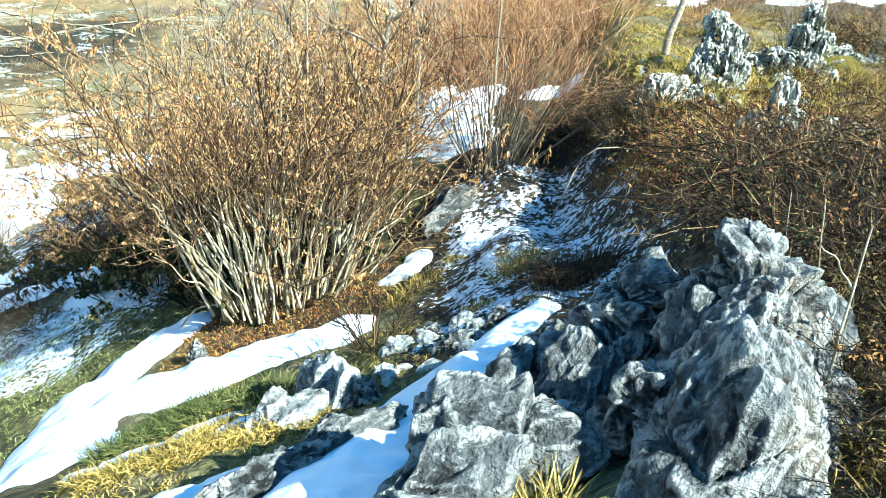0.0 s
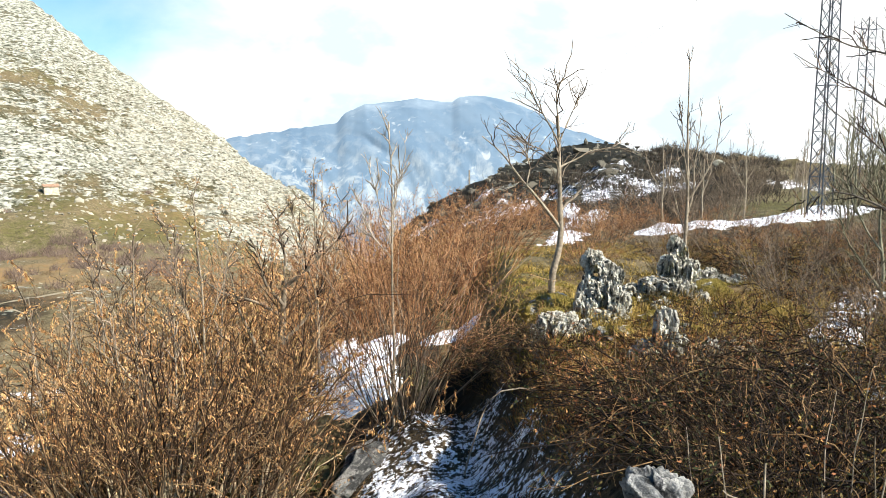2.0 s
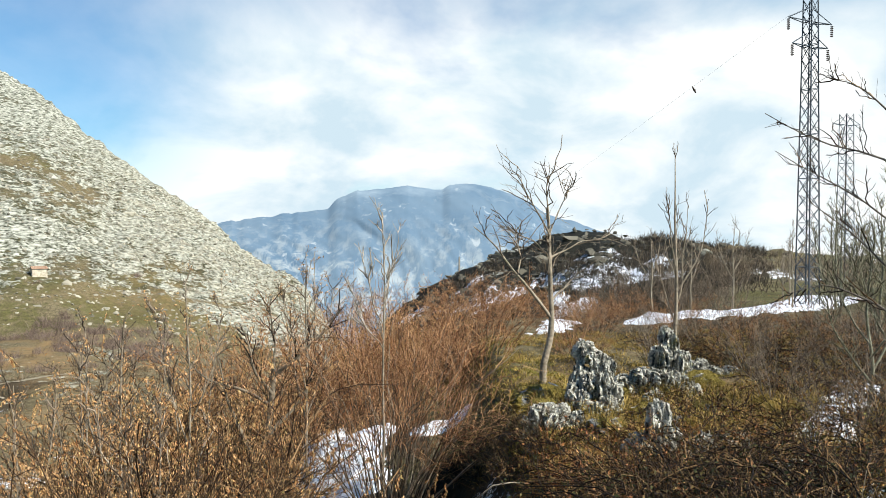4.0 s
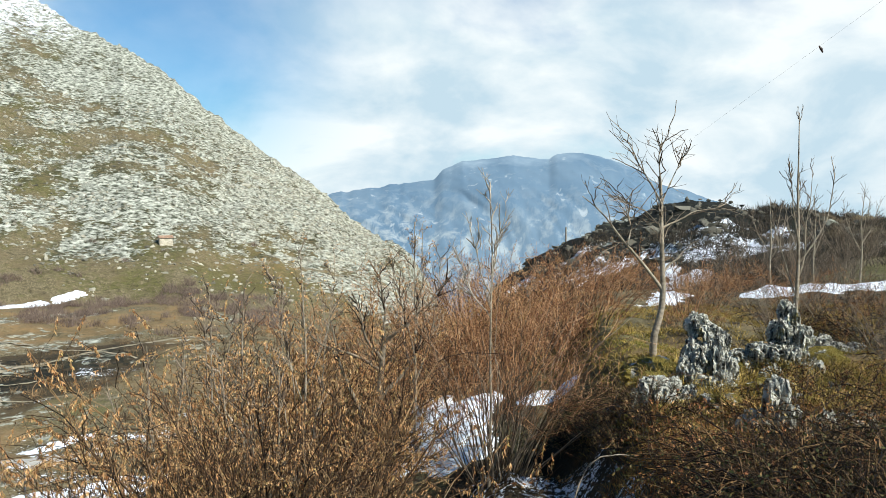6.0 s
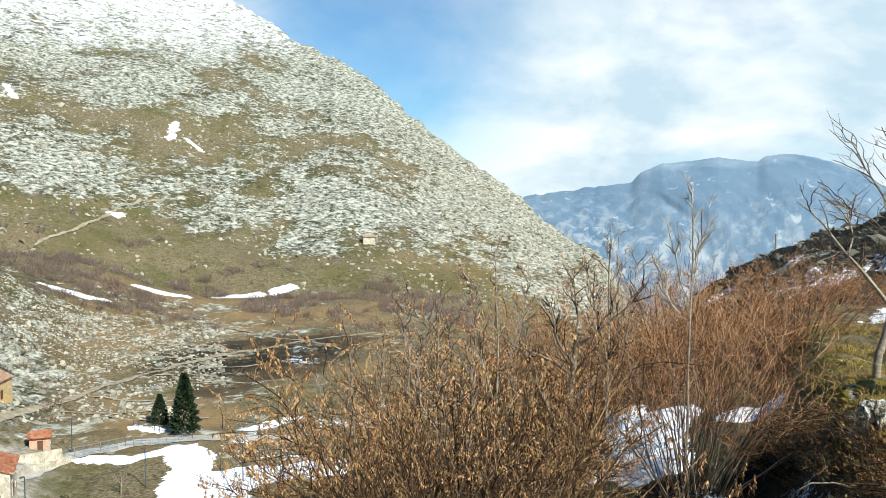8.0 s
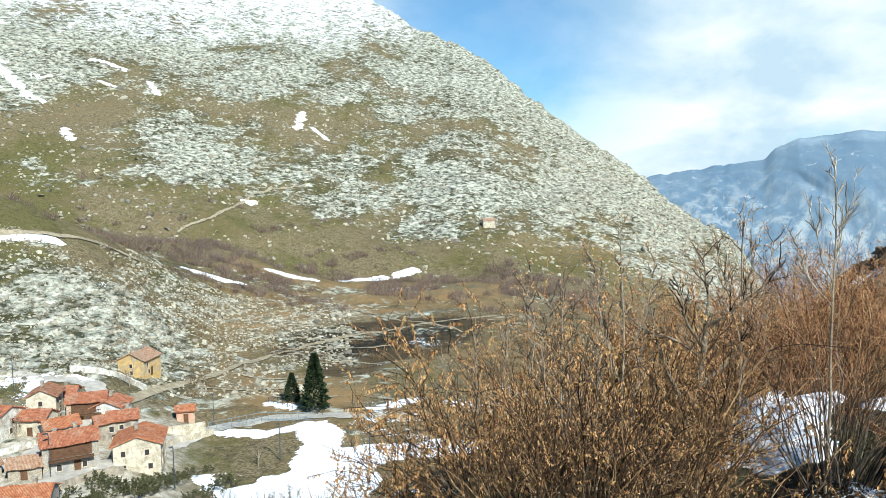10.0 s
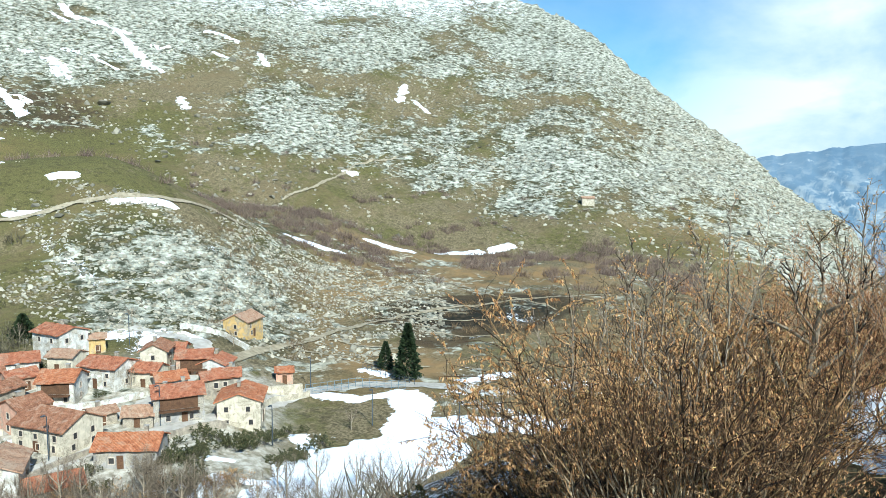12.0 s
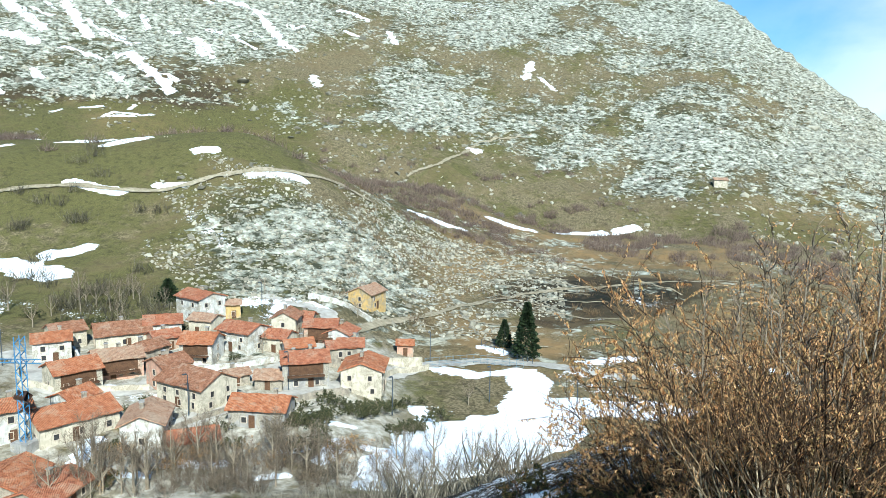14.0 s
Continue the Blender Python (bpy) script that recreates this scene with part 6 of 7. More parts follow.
def make_window(parent, x, y, z, w, h, face):
    """face: 0 south, 1 east, 2 north, 3 west wall; set in the wall, its frame a hand proud."""
    turn = pose(x, y, z, 0, 0, 90 * face)
    bm = bmesh.new()
    for a in ((-w / 2 - 0.1, -w / 2, -0.08, 0.05, -0.1, h + 0.1), (w / 2, w / 2 + 0.1, -0.08, 0.05, -0.1, h + 0.1), (-w / 2, w / 2, -0.08, 0.05, h, h + 0.1), (-w / 2, w / 2, -0.12, 0.05, -0.1, 0)):
        box(bm, *a)
    f = bm_part("window", bm, FRAME, parent)
    f.matrix_basis = turn
    bm_part("pane", made_box(-w / 2, w / 2, -0.02, 0.04, 0, h), GLASS, f)


def make_house(x, y, length, depth, high, rel, wall, roof, label, seed, rise=0.38, balcony=False, windows=True, chimney=True):
    """length along the ridge; rel turns the ridge from lying across the line of sight."""
    rng = np.random.default_rng(seed)
    a = math.degrees(math.atan2(y, x))
    ux, uy = math.cos(radians(a)), math.sin(radians(a))
    x, y = x + ux * depth * 0.42, y + uy * depth * 0.42
    ob = root("house", x, y, zat(x - ux * 3, y - uy * 3) - 0.3, a - 90 + rel, label, "house", "village houses")
    L, D, r = length / 2, depth / 2, depth / 2 * rise
    bm = bmesh.new()
    low = [(-L, -D), (L, -D), (L, D), (-L, D)]
    v0 = [bm.verts.new((*c, -1.5)) for c in low]
    v1 = [bm.verts.new((*c, high)) for c in low]
    g0, g1 = bm.verts.new((-L, 0, high + r)), bm.verts.new((L, 0, high + r))
    for k in range(4):
        bm.faces.new((v0[k], v0[(k + 1) % 4], v1[(k + 1) % 4], v1[k]))
    bm.faces.new((v1[0], v1[1], g1, g0))
    bm.faces.new((v1[2], v1[3], g0, g1))
    bm.faces.new((v1[1], v1[2], g1))
    bm.faces.new((v1[3], v1[0], g0))
    bm_part("wall", bm, WALLS[wall], ob)
    o = 0.55
    for s in (-1, 1):
        bm = bmesh.new()
        e = D + o
        t = r / D
        pts = [(-L - o * 0.7, 0, high + r + 0.03), (L + o * 0.7, 0, high + r + 0.03), (L + o * 0.7, s * e, high - o * t + 0.03), (-L - o * 0.7, s * e, high - o * t + 0.03)]
        nseg = 7
        top, bot = [], []
        for i in range(nseg + 1):
            row = []
            for j in range(2):
                f = i / nseg
                c = Vector(pts[0]).lerp(Vector(pts[3]), j).lerp(Vector(pts[1]).lerp(Vector(pts[2]), j), f)
                c.z += rng.uniform(-0.11, 0.11)
                row.append(c)
            top.append([bm.verts.new(c + Vector((0, 0, 0.2))) for c in row])
            bot.append([bm.verts.new(c) for c in row])
        for i in range(nseg):
            bm.faces.new((top[i][0], top[i + 1][0], top[i + 1][1], top[i][1]))
            bm.faces.new((bot[i][0], bot[i][1], bot[i + 1][1], bot[i + 1][0]))
            bm.faces.new((top[i][1], top[i + 1][1], bot[i + 1][1], bot[i][1]))
            bm.faces.new((top[i][0], bot[i][0], bot[i + 1][0], top[i + 1][0]))
        bm.faces.new((top[0][0], top[0][1], bot[0][1], bot[0][0]))
        bm.faces.new((top[nseg][0], bot[nseg][0], bot[nseg][1], top[nseg][1]))
        bmesh.ops.recalc_face_normals(bm, faces=bm.faces)
        bm_part("roof_slope", bm, ROOFS[roof], ob)
    if chimney:
        cx = rng.uniform(-0.6, 0.6) * L
        c = bm_part("chimney", made_box(cx - 0.3, cx + 0.3, 0.3, 0.9, high + r * 0.4, high + r + 0.9), WALLS["stone"], ob)
        bm_part("cap", made_box(cx - 0.4, cx + 0.4, 0.2, 1.0, high + r + 0.9, high + r + 1.0), WALLS["grey"], c)
    if windows:
        floors = [1.0] if high < 4.2 else [0.9, high - 1.9]
        n = max(1, int(length / 3.2))
        for z in floors:
            for k in range(n):
                wx = (k + 0.5) / n * length - L + rng.uniform(-0.3, 0.3)
                if balcony and z > 2:
                    continue
                if rng.uniform() < 0.8:
                    make_window(ob, wx, -D, z, rng.uniform(0.6, 0.8), rng.uniform(0.8, 1.05), 0)
            m = max(1, int(depth / 3.4))
            for k in range(m):
                wy = (k + 0.5) / m * depth - D + rng.uniform(-0.3, 0.3)
                make_window(ob, L, wy, z, 0.7, 0.95, 1)
                make_window(ob, -L, wy, z, 0.7, 0.95, 3)
        bm_part("door", made_box(-0.5, 0.5, -D - 0.05, -D + 0.05, -0.1, 2.0), WOOD, ob).location = (rng.uniform(-0.3, 0.3) * L, 0, 0.25)
    if balcony:
        b = bm_part("balcony", made_box(-L * 0.8, L * 0.8, -D - 1.2, -D, high - 2.5, high - 2.35), WOOD, ob)
        rail = bmesh.new()
        box(rail, -L * 0.8, L * 0.8, -D - 1.2, -D - 1.12, high - 1.5, high - 1.42)
        for k in range(int(length * 2.5)):
            bx_ = -L * 0.8 + k / (length * 2.5) * 1.6 * L
            box(rail, bx_, bx_ + 0.06, -D - 1.19, -D - 1.13, high - 2.35, high - 1.5)
        bm_part("railing", rail, WOOD, b)
        bm_part("loggia", made_box(-L * 0.75, L * 0.75, -D - 0.03, -D + 0.02, high - 2.3, high - 0.3), WOOD, ob, "dark timber loggia front")
    return ob


HOUSES_A = [(-149.4, 60.5, 7.2, 6.5, 5.0, 0, "white", "orange"), (-131.5, 56.3, 8.5, 7, 4.2, 18, "cream", "orange"), (-133.4, 65.2, 9, 7, 4.6, 8, "rose", "pale"), (-149.6, 74.5, 11.5, 8, 3.6, 6, "cream", "brown"),
            (-147.8, 82.7, 8, 7, 4.6, 0, "white", "red"), (-128.9, 80.0, 7, 7, 5.2, -22, "white", "orange"), (-121.4, 68.6, 6, 6, 5.4, 30, "rose", "brown"), (-110.5, 67.4, 11.5, 8.5, 5.0, -48, "cream", "brown"),
            (-112.6, 47.5, 12.5, 9, 3.6, 20, "cream", "orange")]
HOUSES_B = [(-104.5, 55.2, 9, 6.5, 4.4, 78, "white", "pale"), (-99.0, 59.2, 8, 5.5, 2.0, 5, "stone", "red"), (-98.0, 71.2, 10, 6.5, 3.6, -18, "grey", "orange"), (-152.2, 94.6, 9.5, 7.5, 6.6, -55, "white", "red"),
            (-150.0, 101.6, 3.6, 3.5, 4.2, 0, "ochre", "pale"), (-129.2, 89.8, 9, 7, 5.0, -42, "white", "red"), (-130.3, 101.7, 6.5, 5.6, 5.6, 76, "cream", "brown"), (-123.6, 105.8, 7.5, 6.5, 4.6, -8, "rose", "red"),
            (-120.1, 108.3, 6.5, 6, 4.2, 68, "white", "red")]
HOUSES_D = [(-139, 70, 5, 4, 3.0, 30, "white", "brown"), (-124, 95, 5.5, 5, 4.2, -30, "cream", "red"), (-115, 78, 4.5, 4, 2.8, 15, "stone", "pale"), (-117, 94, 6, 5, 4.6, 10, "white", "orange"), (-143, 90, 6, 5, 4.2, -35, "cream", "pale"), (-121, 52, 6, 5, 3.2, 40, "white", "orange"),
            (-109, 58, 5, 4.5, 3.0, 60, "stone", "brown"), (-156, 66, 7, 6, 4.4, 15, "cream", "brown"), (-113, 90, 4.5, 4, 3.6, 75, "cream", "red"), (-133, 108, 6, 5, 3.4, -15, "stone", "red")]
HOUSES_C = [(-106.2, 86.7, 9, 7, 5.8, 4, "grey", "red"), (-109.9, 81.7, 5.2, 4.5, 2.8, -8, "stone", "pale"), (-100.1, 95.8, 9, 8.2, 5.8, 82, "cream", "orange"), (-110.8, 102.2, 5.5, 5, 6.0, 0, "stone", "red"),
            (-117.3, 125.3, 4, 3.6, 3.4, 0, "rose", "orange"), (-141.6, 136.7, 8.6, 7.2, 5.0, 60, "ochre", "pale"), (-117.3, 40.5, 6.5, 6, 5.8, 10, "white", "orange"), (-102.5, 35.2, 9, 7, 3.2, 60, "stone", "orange"),
            (-97.0, 37.8, 9, 7, 2.8, 50, "stone", "red"), (-136.0, 73.0, 6, 5, 4.2, 40, "stone", "brown"), (-112.0, 100.5, 6, 5, 5.2, 10, "stone", "red"), (-141.0, 79.0, 6, 5, 3.6, 20, "rose", "red")]
LOOKS = {"white": "whitewashed", "cream": "cream plastered", "ochre": "ochre-yellow", "rose": "rose plastered", "stone": "rubble stone", "grey": "grey rendered"}
for k, (hx, hy, L, D, H, rel, wall, roof) in enumerate(HOUSES_A + HOUSES_B + HOUSES_C + HOUSES_D):
    bal = k in (1, 2, 5, 16, 18)
    tail = " with balcony" if bal else ""
    make_house(hx, hy, 0.93 * L, 0.93 * D, 0.9 * H, rel, wall, roof, "%s house under a %s tiled roof%s" % (LOOKS[wall], {"pale": "faded"}.get(roof, roof), tail), 200 + k, balcony=bal, windows=H > 2.5, chimney=k % 3 != 1, rise=(0.34, 0.42, 0.38, 0.46)[k % 4])


def ribbon(name, points, wide, mat, label, lift=0.12, n=60, jag=0.0, category="road"):
    """A way laid over the land."""
    p = limb([(x, y, 0) for x, y in points], 1, 1, n)[0]
    for _ in range(4):
        p[1:-1] = (p[:-2] + 2 * p[1:-1] + p[2:]) / 4
    way = unit(np.gradient(p, axis=0))
    side = np.stack([-way[:, 1], way[:, 0], 0 * way[:, 0]], -1)
    rng = np.random.default_rng(n)
    half = wide / 2 * (1 + jag * rng.normal(size=(n, 1)))
    cols = []
    for s in (-1, -0.5, 0, 0.5, 1):
        q = p + side * half * s
        q[:, 2] = ground(q[:, 0], q[:, 1]) + lift - 0.1 * abs(s) ** 4
        cols.append(q)
    v = np.stack(cols, 1)
    k = np.arange(n * 5).reshape(n, 5)
    faces = np.stack([k[:-1, :-1], k[:-1, 1:], k[1:, 1:], k[1:, :-1]], -1).reshape(-1, 4)
    return tagged(new(name, mesh_of(name, v.reshape(-1, 3), faces, mat)), label, category, "", "structure")


ribbon("road", [(-119.0, 101.8), (-123, 110), (-127.9, 118.0), (-137.5, 143.1), (-140.8, 168.0), (-139.6, 207.0), (-120.6, 243.9), (-95, 280)], 2.4, TRACK, "pale gravel track climbing past the field", 0.42, 90, 0.15)
ribbon("road", [(-309.9, 331.7), (-310.3, 362.8), (-323.7, 408.8), (-319.7, 440.6), (-312.1, 464.3)], 1.9, TRACK, "pale trail across the mountain foot", 0.7, 70, 0.25)
ribbon("road", [(-189.4, 282.4), (-156.6, 268.3), (-126.1, 252.6), (-100, 240)], 1.1, TRACK, "pale terrace edge above the dark field", 0.5, 60, 0.2)
ribbon("road", [(-270, 70), (-261.1, 93.0), (-251.6, 111.5), (-233.2, 128.6), (-227.2, 141.6), (-221.8, 157.9), (-218.3, 179.7), (-220, 215)], 2.0, TRACK, "track over the rocky knoll", 0.65, 80, 0.2)
ribbon("road", [(-160, 56), (-151.6, 57.9), (-133.5, 53.0), (-128.0, 57.0), (-124.6, 64.0), (-127.5, 71.0), (-133, 84), (-140, 96)], 4.5, ROAD, "grey village street", 0.25, 80, 0.08)
ribbon("road", [(-98, 52), (-107.0, 63.2), (-108.1, 73.5), (-105.0, 82.2), (-103.2, 92.6), (-109, 112), (-111.0, 126.6), (-103.8, 136.2), (-93.5, 141.7), (-70, 150)], 4.5, ROAD, "grey village lane along the slope", 0.25, 110, 0.08)
ribbon("road", [(-128, 71), (-120, 77), (-117, 86), (-119, 97), (-127, 112), (-140, 122), (-158, 116)], 4.5, ROAD, "pale lane between the houses", 0.25, 80, 0.1)


def make_street_wall(points, high, label, wall="cream", thick=0.45):
    """A retaining wall that follows the land, its coping a little uneven."""
    p = limb([(x, y, 0) for x, y in points], 1, 1, 24)[0]
    way = unit(np.gradient(p, axis=0))
    side = np.stack([-way[:, 1], way[:, 0], 0 * way[:, 0]], -1) * thick / 2
    z = ground(p[:, 0], p[:, 1])
    top = z + high + np.random.default_rng(len(label)).uniform(-0.12, 0.12, len(z))
    x0, y0, z0 = p[0, 0], p[0, 1], z[0]
    bm = bmesh.new()
    rows_ = []
    for k in range(len(p)):
        l, r = p[k] - side[k], p[k] + side[k]
        rows_.append([bm.verts.new((q[0] - x0, q[1] - y0, h - z0)) for q, h in ((l, z[k] - 1.0), (l, top[k]), (r, top[k]), (r, z[k] - 1.0))])
    for a, b in zip(rows_[:-1], rows_[1:]):
        for j in range(4):
            bm.faces.new((a[j], a[(j + 1) % 4], b[(j + 1) % 4], b[j]))
    bm.faces.new(rows_[0][::-1])
    bm.faces.new(rows_[-1])
    bmesh.ops.recalc_face_normals(bm, faces=bm.faces)
    bm_part("masonry", bm, WALLS[wall], root("street_wall", x0, y0, z0, 0, label, "wall", "street walls"))


make_street_wall([(-150, 54.2), (-139, 50.4), (-131.5, 53.5), (-127, 60), (-123.5, 66)], 1.1, "pale retaining wall curving along the village street")
make_street_wall([(-157, 62), (-153, 66), (-146, 64), (-140, 60)], 1.3, "pale curved terrace wall above the street", "white")
make_street_wall([(-104.5, 56.5), (-106, 64), (-106.2, 73)], 1.0, "rubble wall along the lower lane", "stone")
make_street_wall([(-102.4, 76), (-101.5, 84), (-100.2, 92)], 1.2, "stone wall below the grey houses", "stone")
make_street_wall([(-127, 76), (-122, 84), (-121, 92)], 1.2, "pale yard wall between white houses", "white")
make_street_wall([(-105, 104), (-109, 114), (-108, 123)], 1.3, "cream wall beside the climbing lane")
make_street_wall([(-150, 124), (-142, 130), (-134, 131)], 1.4, "pale terrace wall under the yellow house", "white")

terrace = np.random.default_rng(52)
for k in range(9):
    a0, r0 = terrace.uniform(26, 36), 186 + 11 * k
    way = [bear(a0 + 2.4 * j, r0 + terrace.uniform(-2.5, 2.5) + 1.5 * j) for j in range(terrace.integers(3, 6))]
    ribbon("terrace", way, 0.9, TRACK, "pale worn edge of an old field terrace", 0.4, 40, 0.35, "terrace")

# snow about the village and on the mountain
snow_patch([(-72, 74, -79.0, 90.5, 6.0), (-79.1, 90.5, -77.9, 104.3, 7.5), (-77.9, 104.3, -71, 124, 6.5), (-76, 112, -88, 133, 4.2), (-71, 124, -58, 134, 4.5), (-58, 134, -46, 138, 4.0), (-73, 82, -67, 94, 4.5), (-67, 94, -67, 112, 5.0)], 0.3, 0.8, "melting snow field below the village", 0.5, 11)
snow_patch([(-106.6, 125.4, -98, 127, 2.4), (-98, 127, -93, 135, 2.0)], 0.25, 0.5, "snow on the fenced playground", 0.3, 12)
snow_patch([(-158, 108, -152, 119, 3.0), (-152, 119, -143, 122, 2.4), (-147, 112, -152, 119, 2.0)], 0.3, 0.7, "snow bank behind the houses", 0.4, 13)
snow_patch([(-224, 80, -205.3, 85.4, 4.5), (-221, 90, -218, 99.7, 3)], 0.4, 1.0, "snow in the meadow hollow", 0.5, 14)
snow_patch([(-240, 262, -228, 271, 3.2), (-228, 271, -222, 276, 2.0)], 0.5, 0.9, "snow strip among scrub", 0.5, 15)
snow_patch([(-240, 325, -228, 338, 4.5), (-222, 362, -206, 378, 4.0), (-200, 385, -194, 396, 3.0)], 0.6, 1.2, "snow strips along the meadow edge", 0.5, 16)
snow_patch([(-254, 112, -240, 121, 2.2), (-236, 132, -230, 138, 1.5), (-221, 158, -216, 176, 2.4), (-243, 152, -240, 156, 2.4)], 0.5, 0.9, "snow drifts along the knoll track", 0.4, 17)
snow_patch([(-553, 290, -478, 279, 4.2)], 1.2, 1.6, "long snow run on the mountain", 0.95, 18)
snow_patch([(-681, 257, -617, 257, 4.5), (-669, 299, -595, 281, 4.0), (-618, 228, -599, 243, 3.5), (-597, 295, -570, 306, 2.0), (-583, 256, -551, 270, 1.8)], 1.2, 1.8, "long snow runs high on the mountain", 0.95, 23)
snow_patch([(-591, 434, -519, 410, 3.2), (-638, 422, -595, 446, 2.4), (-563, 507, -531, 513, 1.8), (-502, 513, -484, 502, 2.2), (-462, 390, -443, 377, 3.0)], 1.2, 1.6, "snow runs in mountain gullies", 0.95, 24)
snow_patch([(-391, 578, -375, 547, 3.2), (-369, 561, -349, 551, 1.8), (-324, 408, -318, 411, 2.2)], 1.0, 1.2, "bright snow scraps on the mountain", 0.95, 19)
snow_patch([(-88, 100, -94, 104, 1.6), (-84, 72, -86, 76, 1.8), (-104, 43, -110, 50, 1.2), (-86, 153, -80, 163, 2.2), (-104, 145, -110, 146, 1.6)], 0.25, 0.6, "scraps of snow in the scrub", 0.5, 20)
snow_patch([(15.5, 74, 18.5, 80, 1.5), (17.2, 60, 20.5, 64, 1.5), (13, 74, 14.5, 77, 0.9), (19, 66, 19.6, 69, 0.8), (29.5, 66, 31.5, 69, 1.0)], 0.25, 0.3, "snow lying in hollows of the dark hill", 0.6, 21)
snow_patch([(5.4, 20.0, 6.0, 21.2, 0.4), (6.4, 22.6, 6.9, 23.6, 0.5)], 0.12, 0.08, "snow scraps among rocks", 0.6, 22)

run = np.random.default_rng(88)
for k, (sx, sy, n) in enumerate(((-690, 330, 12), (-600, 400, 12), (-560, 250, 10))):
    start = np.array([sx, sy]) + run.uniform(-1, 1, (n, 2)) * (90, 80)
    snow_patch([(x, y, x + run.uniform(8, 30), y + run.uniform(-9, 7), run.uniform(1.3, 2.3)) for x, y in start], 0.9, 1.5, "broken snow streaks between mountain rocks", 0.85, 30 + k)


for k, (sx, sy, n) in enumerate(((-330, 150, 9), (-300, 116, 9), (-440, 220, 8))):
    start = np.array([sx, sy]) + run.uniform(-1, 1, (n, 2)) * (42, 26)
    snow_patch([(x, y, x + run.uniform(-5, 5), y + run.uniform(6, 15), run.uniform(0.6, 1.2)) for x, y in start], 0.6, 0.9, "thin snow streaks lying along the green meadow", 0.7, 40 + k)


def make_conifer(x, y, high, wide, label, seed, blades=5200):
    rng = np.random.default_rng(seed)
    ob = root("conifer", x, y, zat(x, y) - 0.2, 0, label, "tree", "conifers")
    part("trunk", mesh_of("trunk", *tubes(np.array([[(0, 0, 0), (0, 0, high * 0.95)]]), np.array([[high * 0.018, 0.02]]), 8), BARK), ob)
    f = rng.uniform(0.03, 1, blades) ** 0.8
    az = rng.uniform(0, 2 * math.pi, blades)
    whorl = 0.78 + 0.3 * np.sin(az * 5 + f * 50) * rng.uniform(0.3, 1, blades)
    r = wide / 2 * np.minimum(1.0, (1 - f) * 1.35) ** 0.9 * whorl * np.sqrt(rng.uniform(0.35, 1, blades)) + 0.05
    at = np.stack([np.cos(az) * r, np.sin(az) * r, f * high], -1)
    way = unit(np.stack([np.cos(az), np.sin(az), -0.25 + 0.6 * f], -1) + rng.normal(size=(blades, 3)) * 0.35)
    part("crown", mesh_of("crown", *leaflets(at, way, rng.uniform(0.5, 1.1, blades) * wide * 0.13, rng, 0.55), NEEDLE), ob, "", "stuff")
    return ob


make_conifer(-97.5, 145.5, 13.2, 6.2, "tall dark green conifer beside a fence", 301)
make_conifer(-106.9, 149.8, 6.8, 4.2, "smaller dark green conifer beside a fence", 302, 3000)
make_conifer(-172, 98, 5.6, 5.6, "rounded dark evergreen above the village", 303, 2600)

# fence by the conifers, playground fence, lane lamps, tower crane
fence = root("fence", -100, 140, zat(-100, 140), 0, "grey metal railing by the conifers", "fence")
for k in range(12):
    fx, fy = lerp(-111, -93, k / 11), lerp(146, 141.5, k / 11)
    part("post", mesh_of("post", *tubes(np.array([[(fx + 100, fy - 140, zat(fx, fy) - zat(-100, 140) - 0.2), (fx + 100, fy - 140, zat(fx, fy) - zat(-100, 140) + 1.5)]]), np.array([[0.06, 0.06]]), 6), STEEL), fence)
for h in (0.7, 1.4):
    part("rail", mesh_of("rail", *tubes(np.array([[(lerp(-11, 7, f), lerp(6, 1.5, f), zat(lerp(-111, -93, f), lerp(146, 141.5, f)) - zat(-100, 140) + h) for f in np.linspace(0, 1, 12)]]), np.full((1, 12), 0.045), 5), STEEL), fence)
court = root("playground_fence", -101, 128, zat(-101, 128), 0, "pale blue mesh fence round the playground", "fence")
COURT = speckled("pale_blue_paint", (0.12, 0.18, 0.21), (0.20, 0.27, 0.30), 3)
for (x0, y0), (x1, y1) in (((-110, 124), (-104, 134)), ((-104, 134), (-93, 138))):
    for k in range(8):
        fx, fy = lerp(x0, x1, k / 7), lerp(y0, y1, k / 7)
        part("post", mesh_of("post", *tubes(np.array([[(fx + 101, fy - 128, -0.3), (fx + 101, fy - 128, 2.0)]]), np.array([[0.05, 0.05]]), 6), COURT), court)
    for h in (0.3, 1.1, 1.9):
        part("rail", mesh_of("rail", *tubes(np.array([[(x0 + 101, y0 - 128, h), (x1 + 101, y1 - 128, h)]]), np.full((1, 2), 0.05), 5), COURT), court)


def make_lamp(x, y, high=7.0):
    ob = root("street_lamp", x, y, zat(x, y), 0, "slim grey street lamp beside the lane", "lamp", "street lamps")
    part("pole", mesh_of("pole", *tubes(np.array([[(0, 0, -0.2), (0, 0, high), (0.2, -0.4, high + 0.3)]]), np.array([[0.11, 0.08, 0.06]]), 6), STEEL), ob)
    bm_part("lantern", made_box(0.0, 0.4, -1.0, -0.35, high + 0.24, high + 0.38), STEEL, ob)


for x, y in ((-152, 52.5), (-108.5, 64.5), (-107.5, 84), (-149, 109), (-112, 128), (-86, 116), (-93, 96), (-70, 122)):
    make_lamp(x, y)
CRANE = speckled("blue_crane_paint", (0.05, 0.16, 0.30), (0.10, 0.26, 0.44), 3)
cx, cy = -113.5, 41.5
crane = root("tower_crane", cx, cy, zat(cx, cy) - 0.3, 25, "blue folded tower crane between houses", "crane")
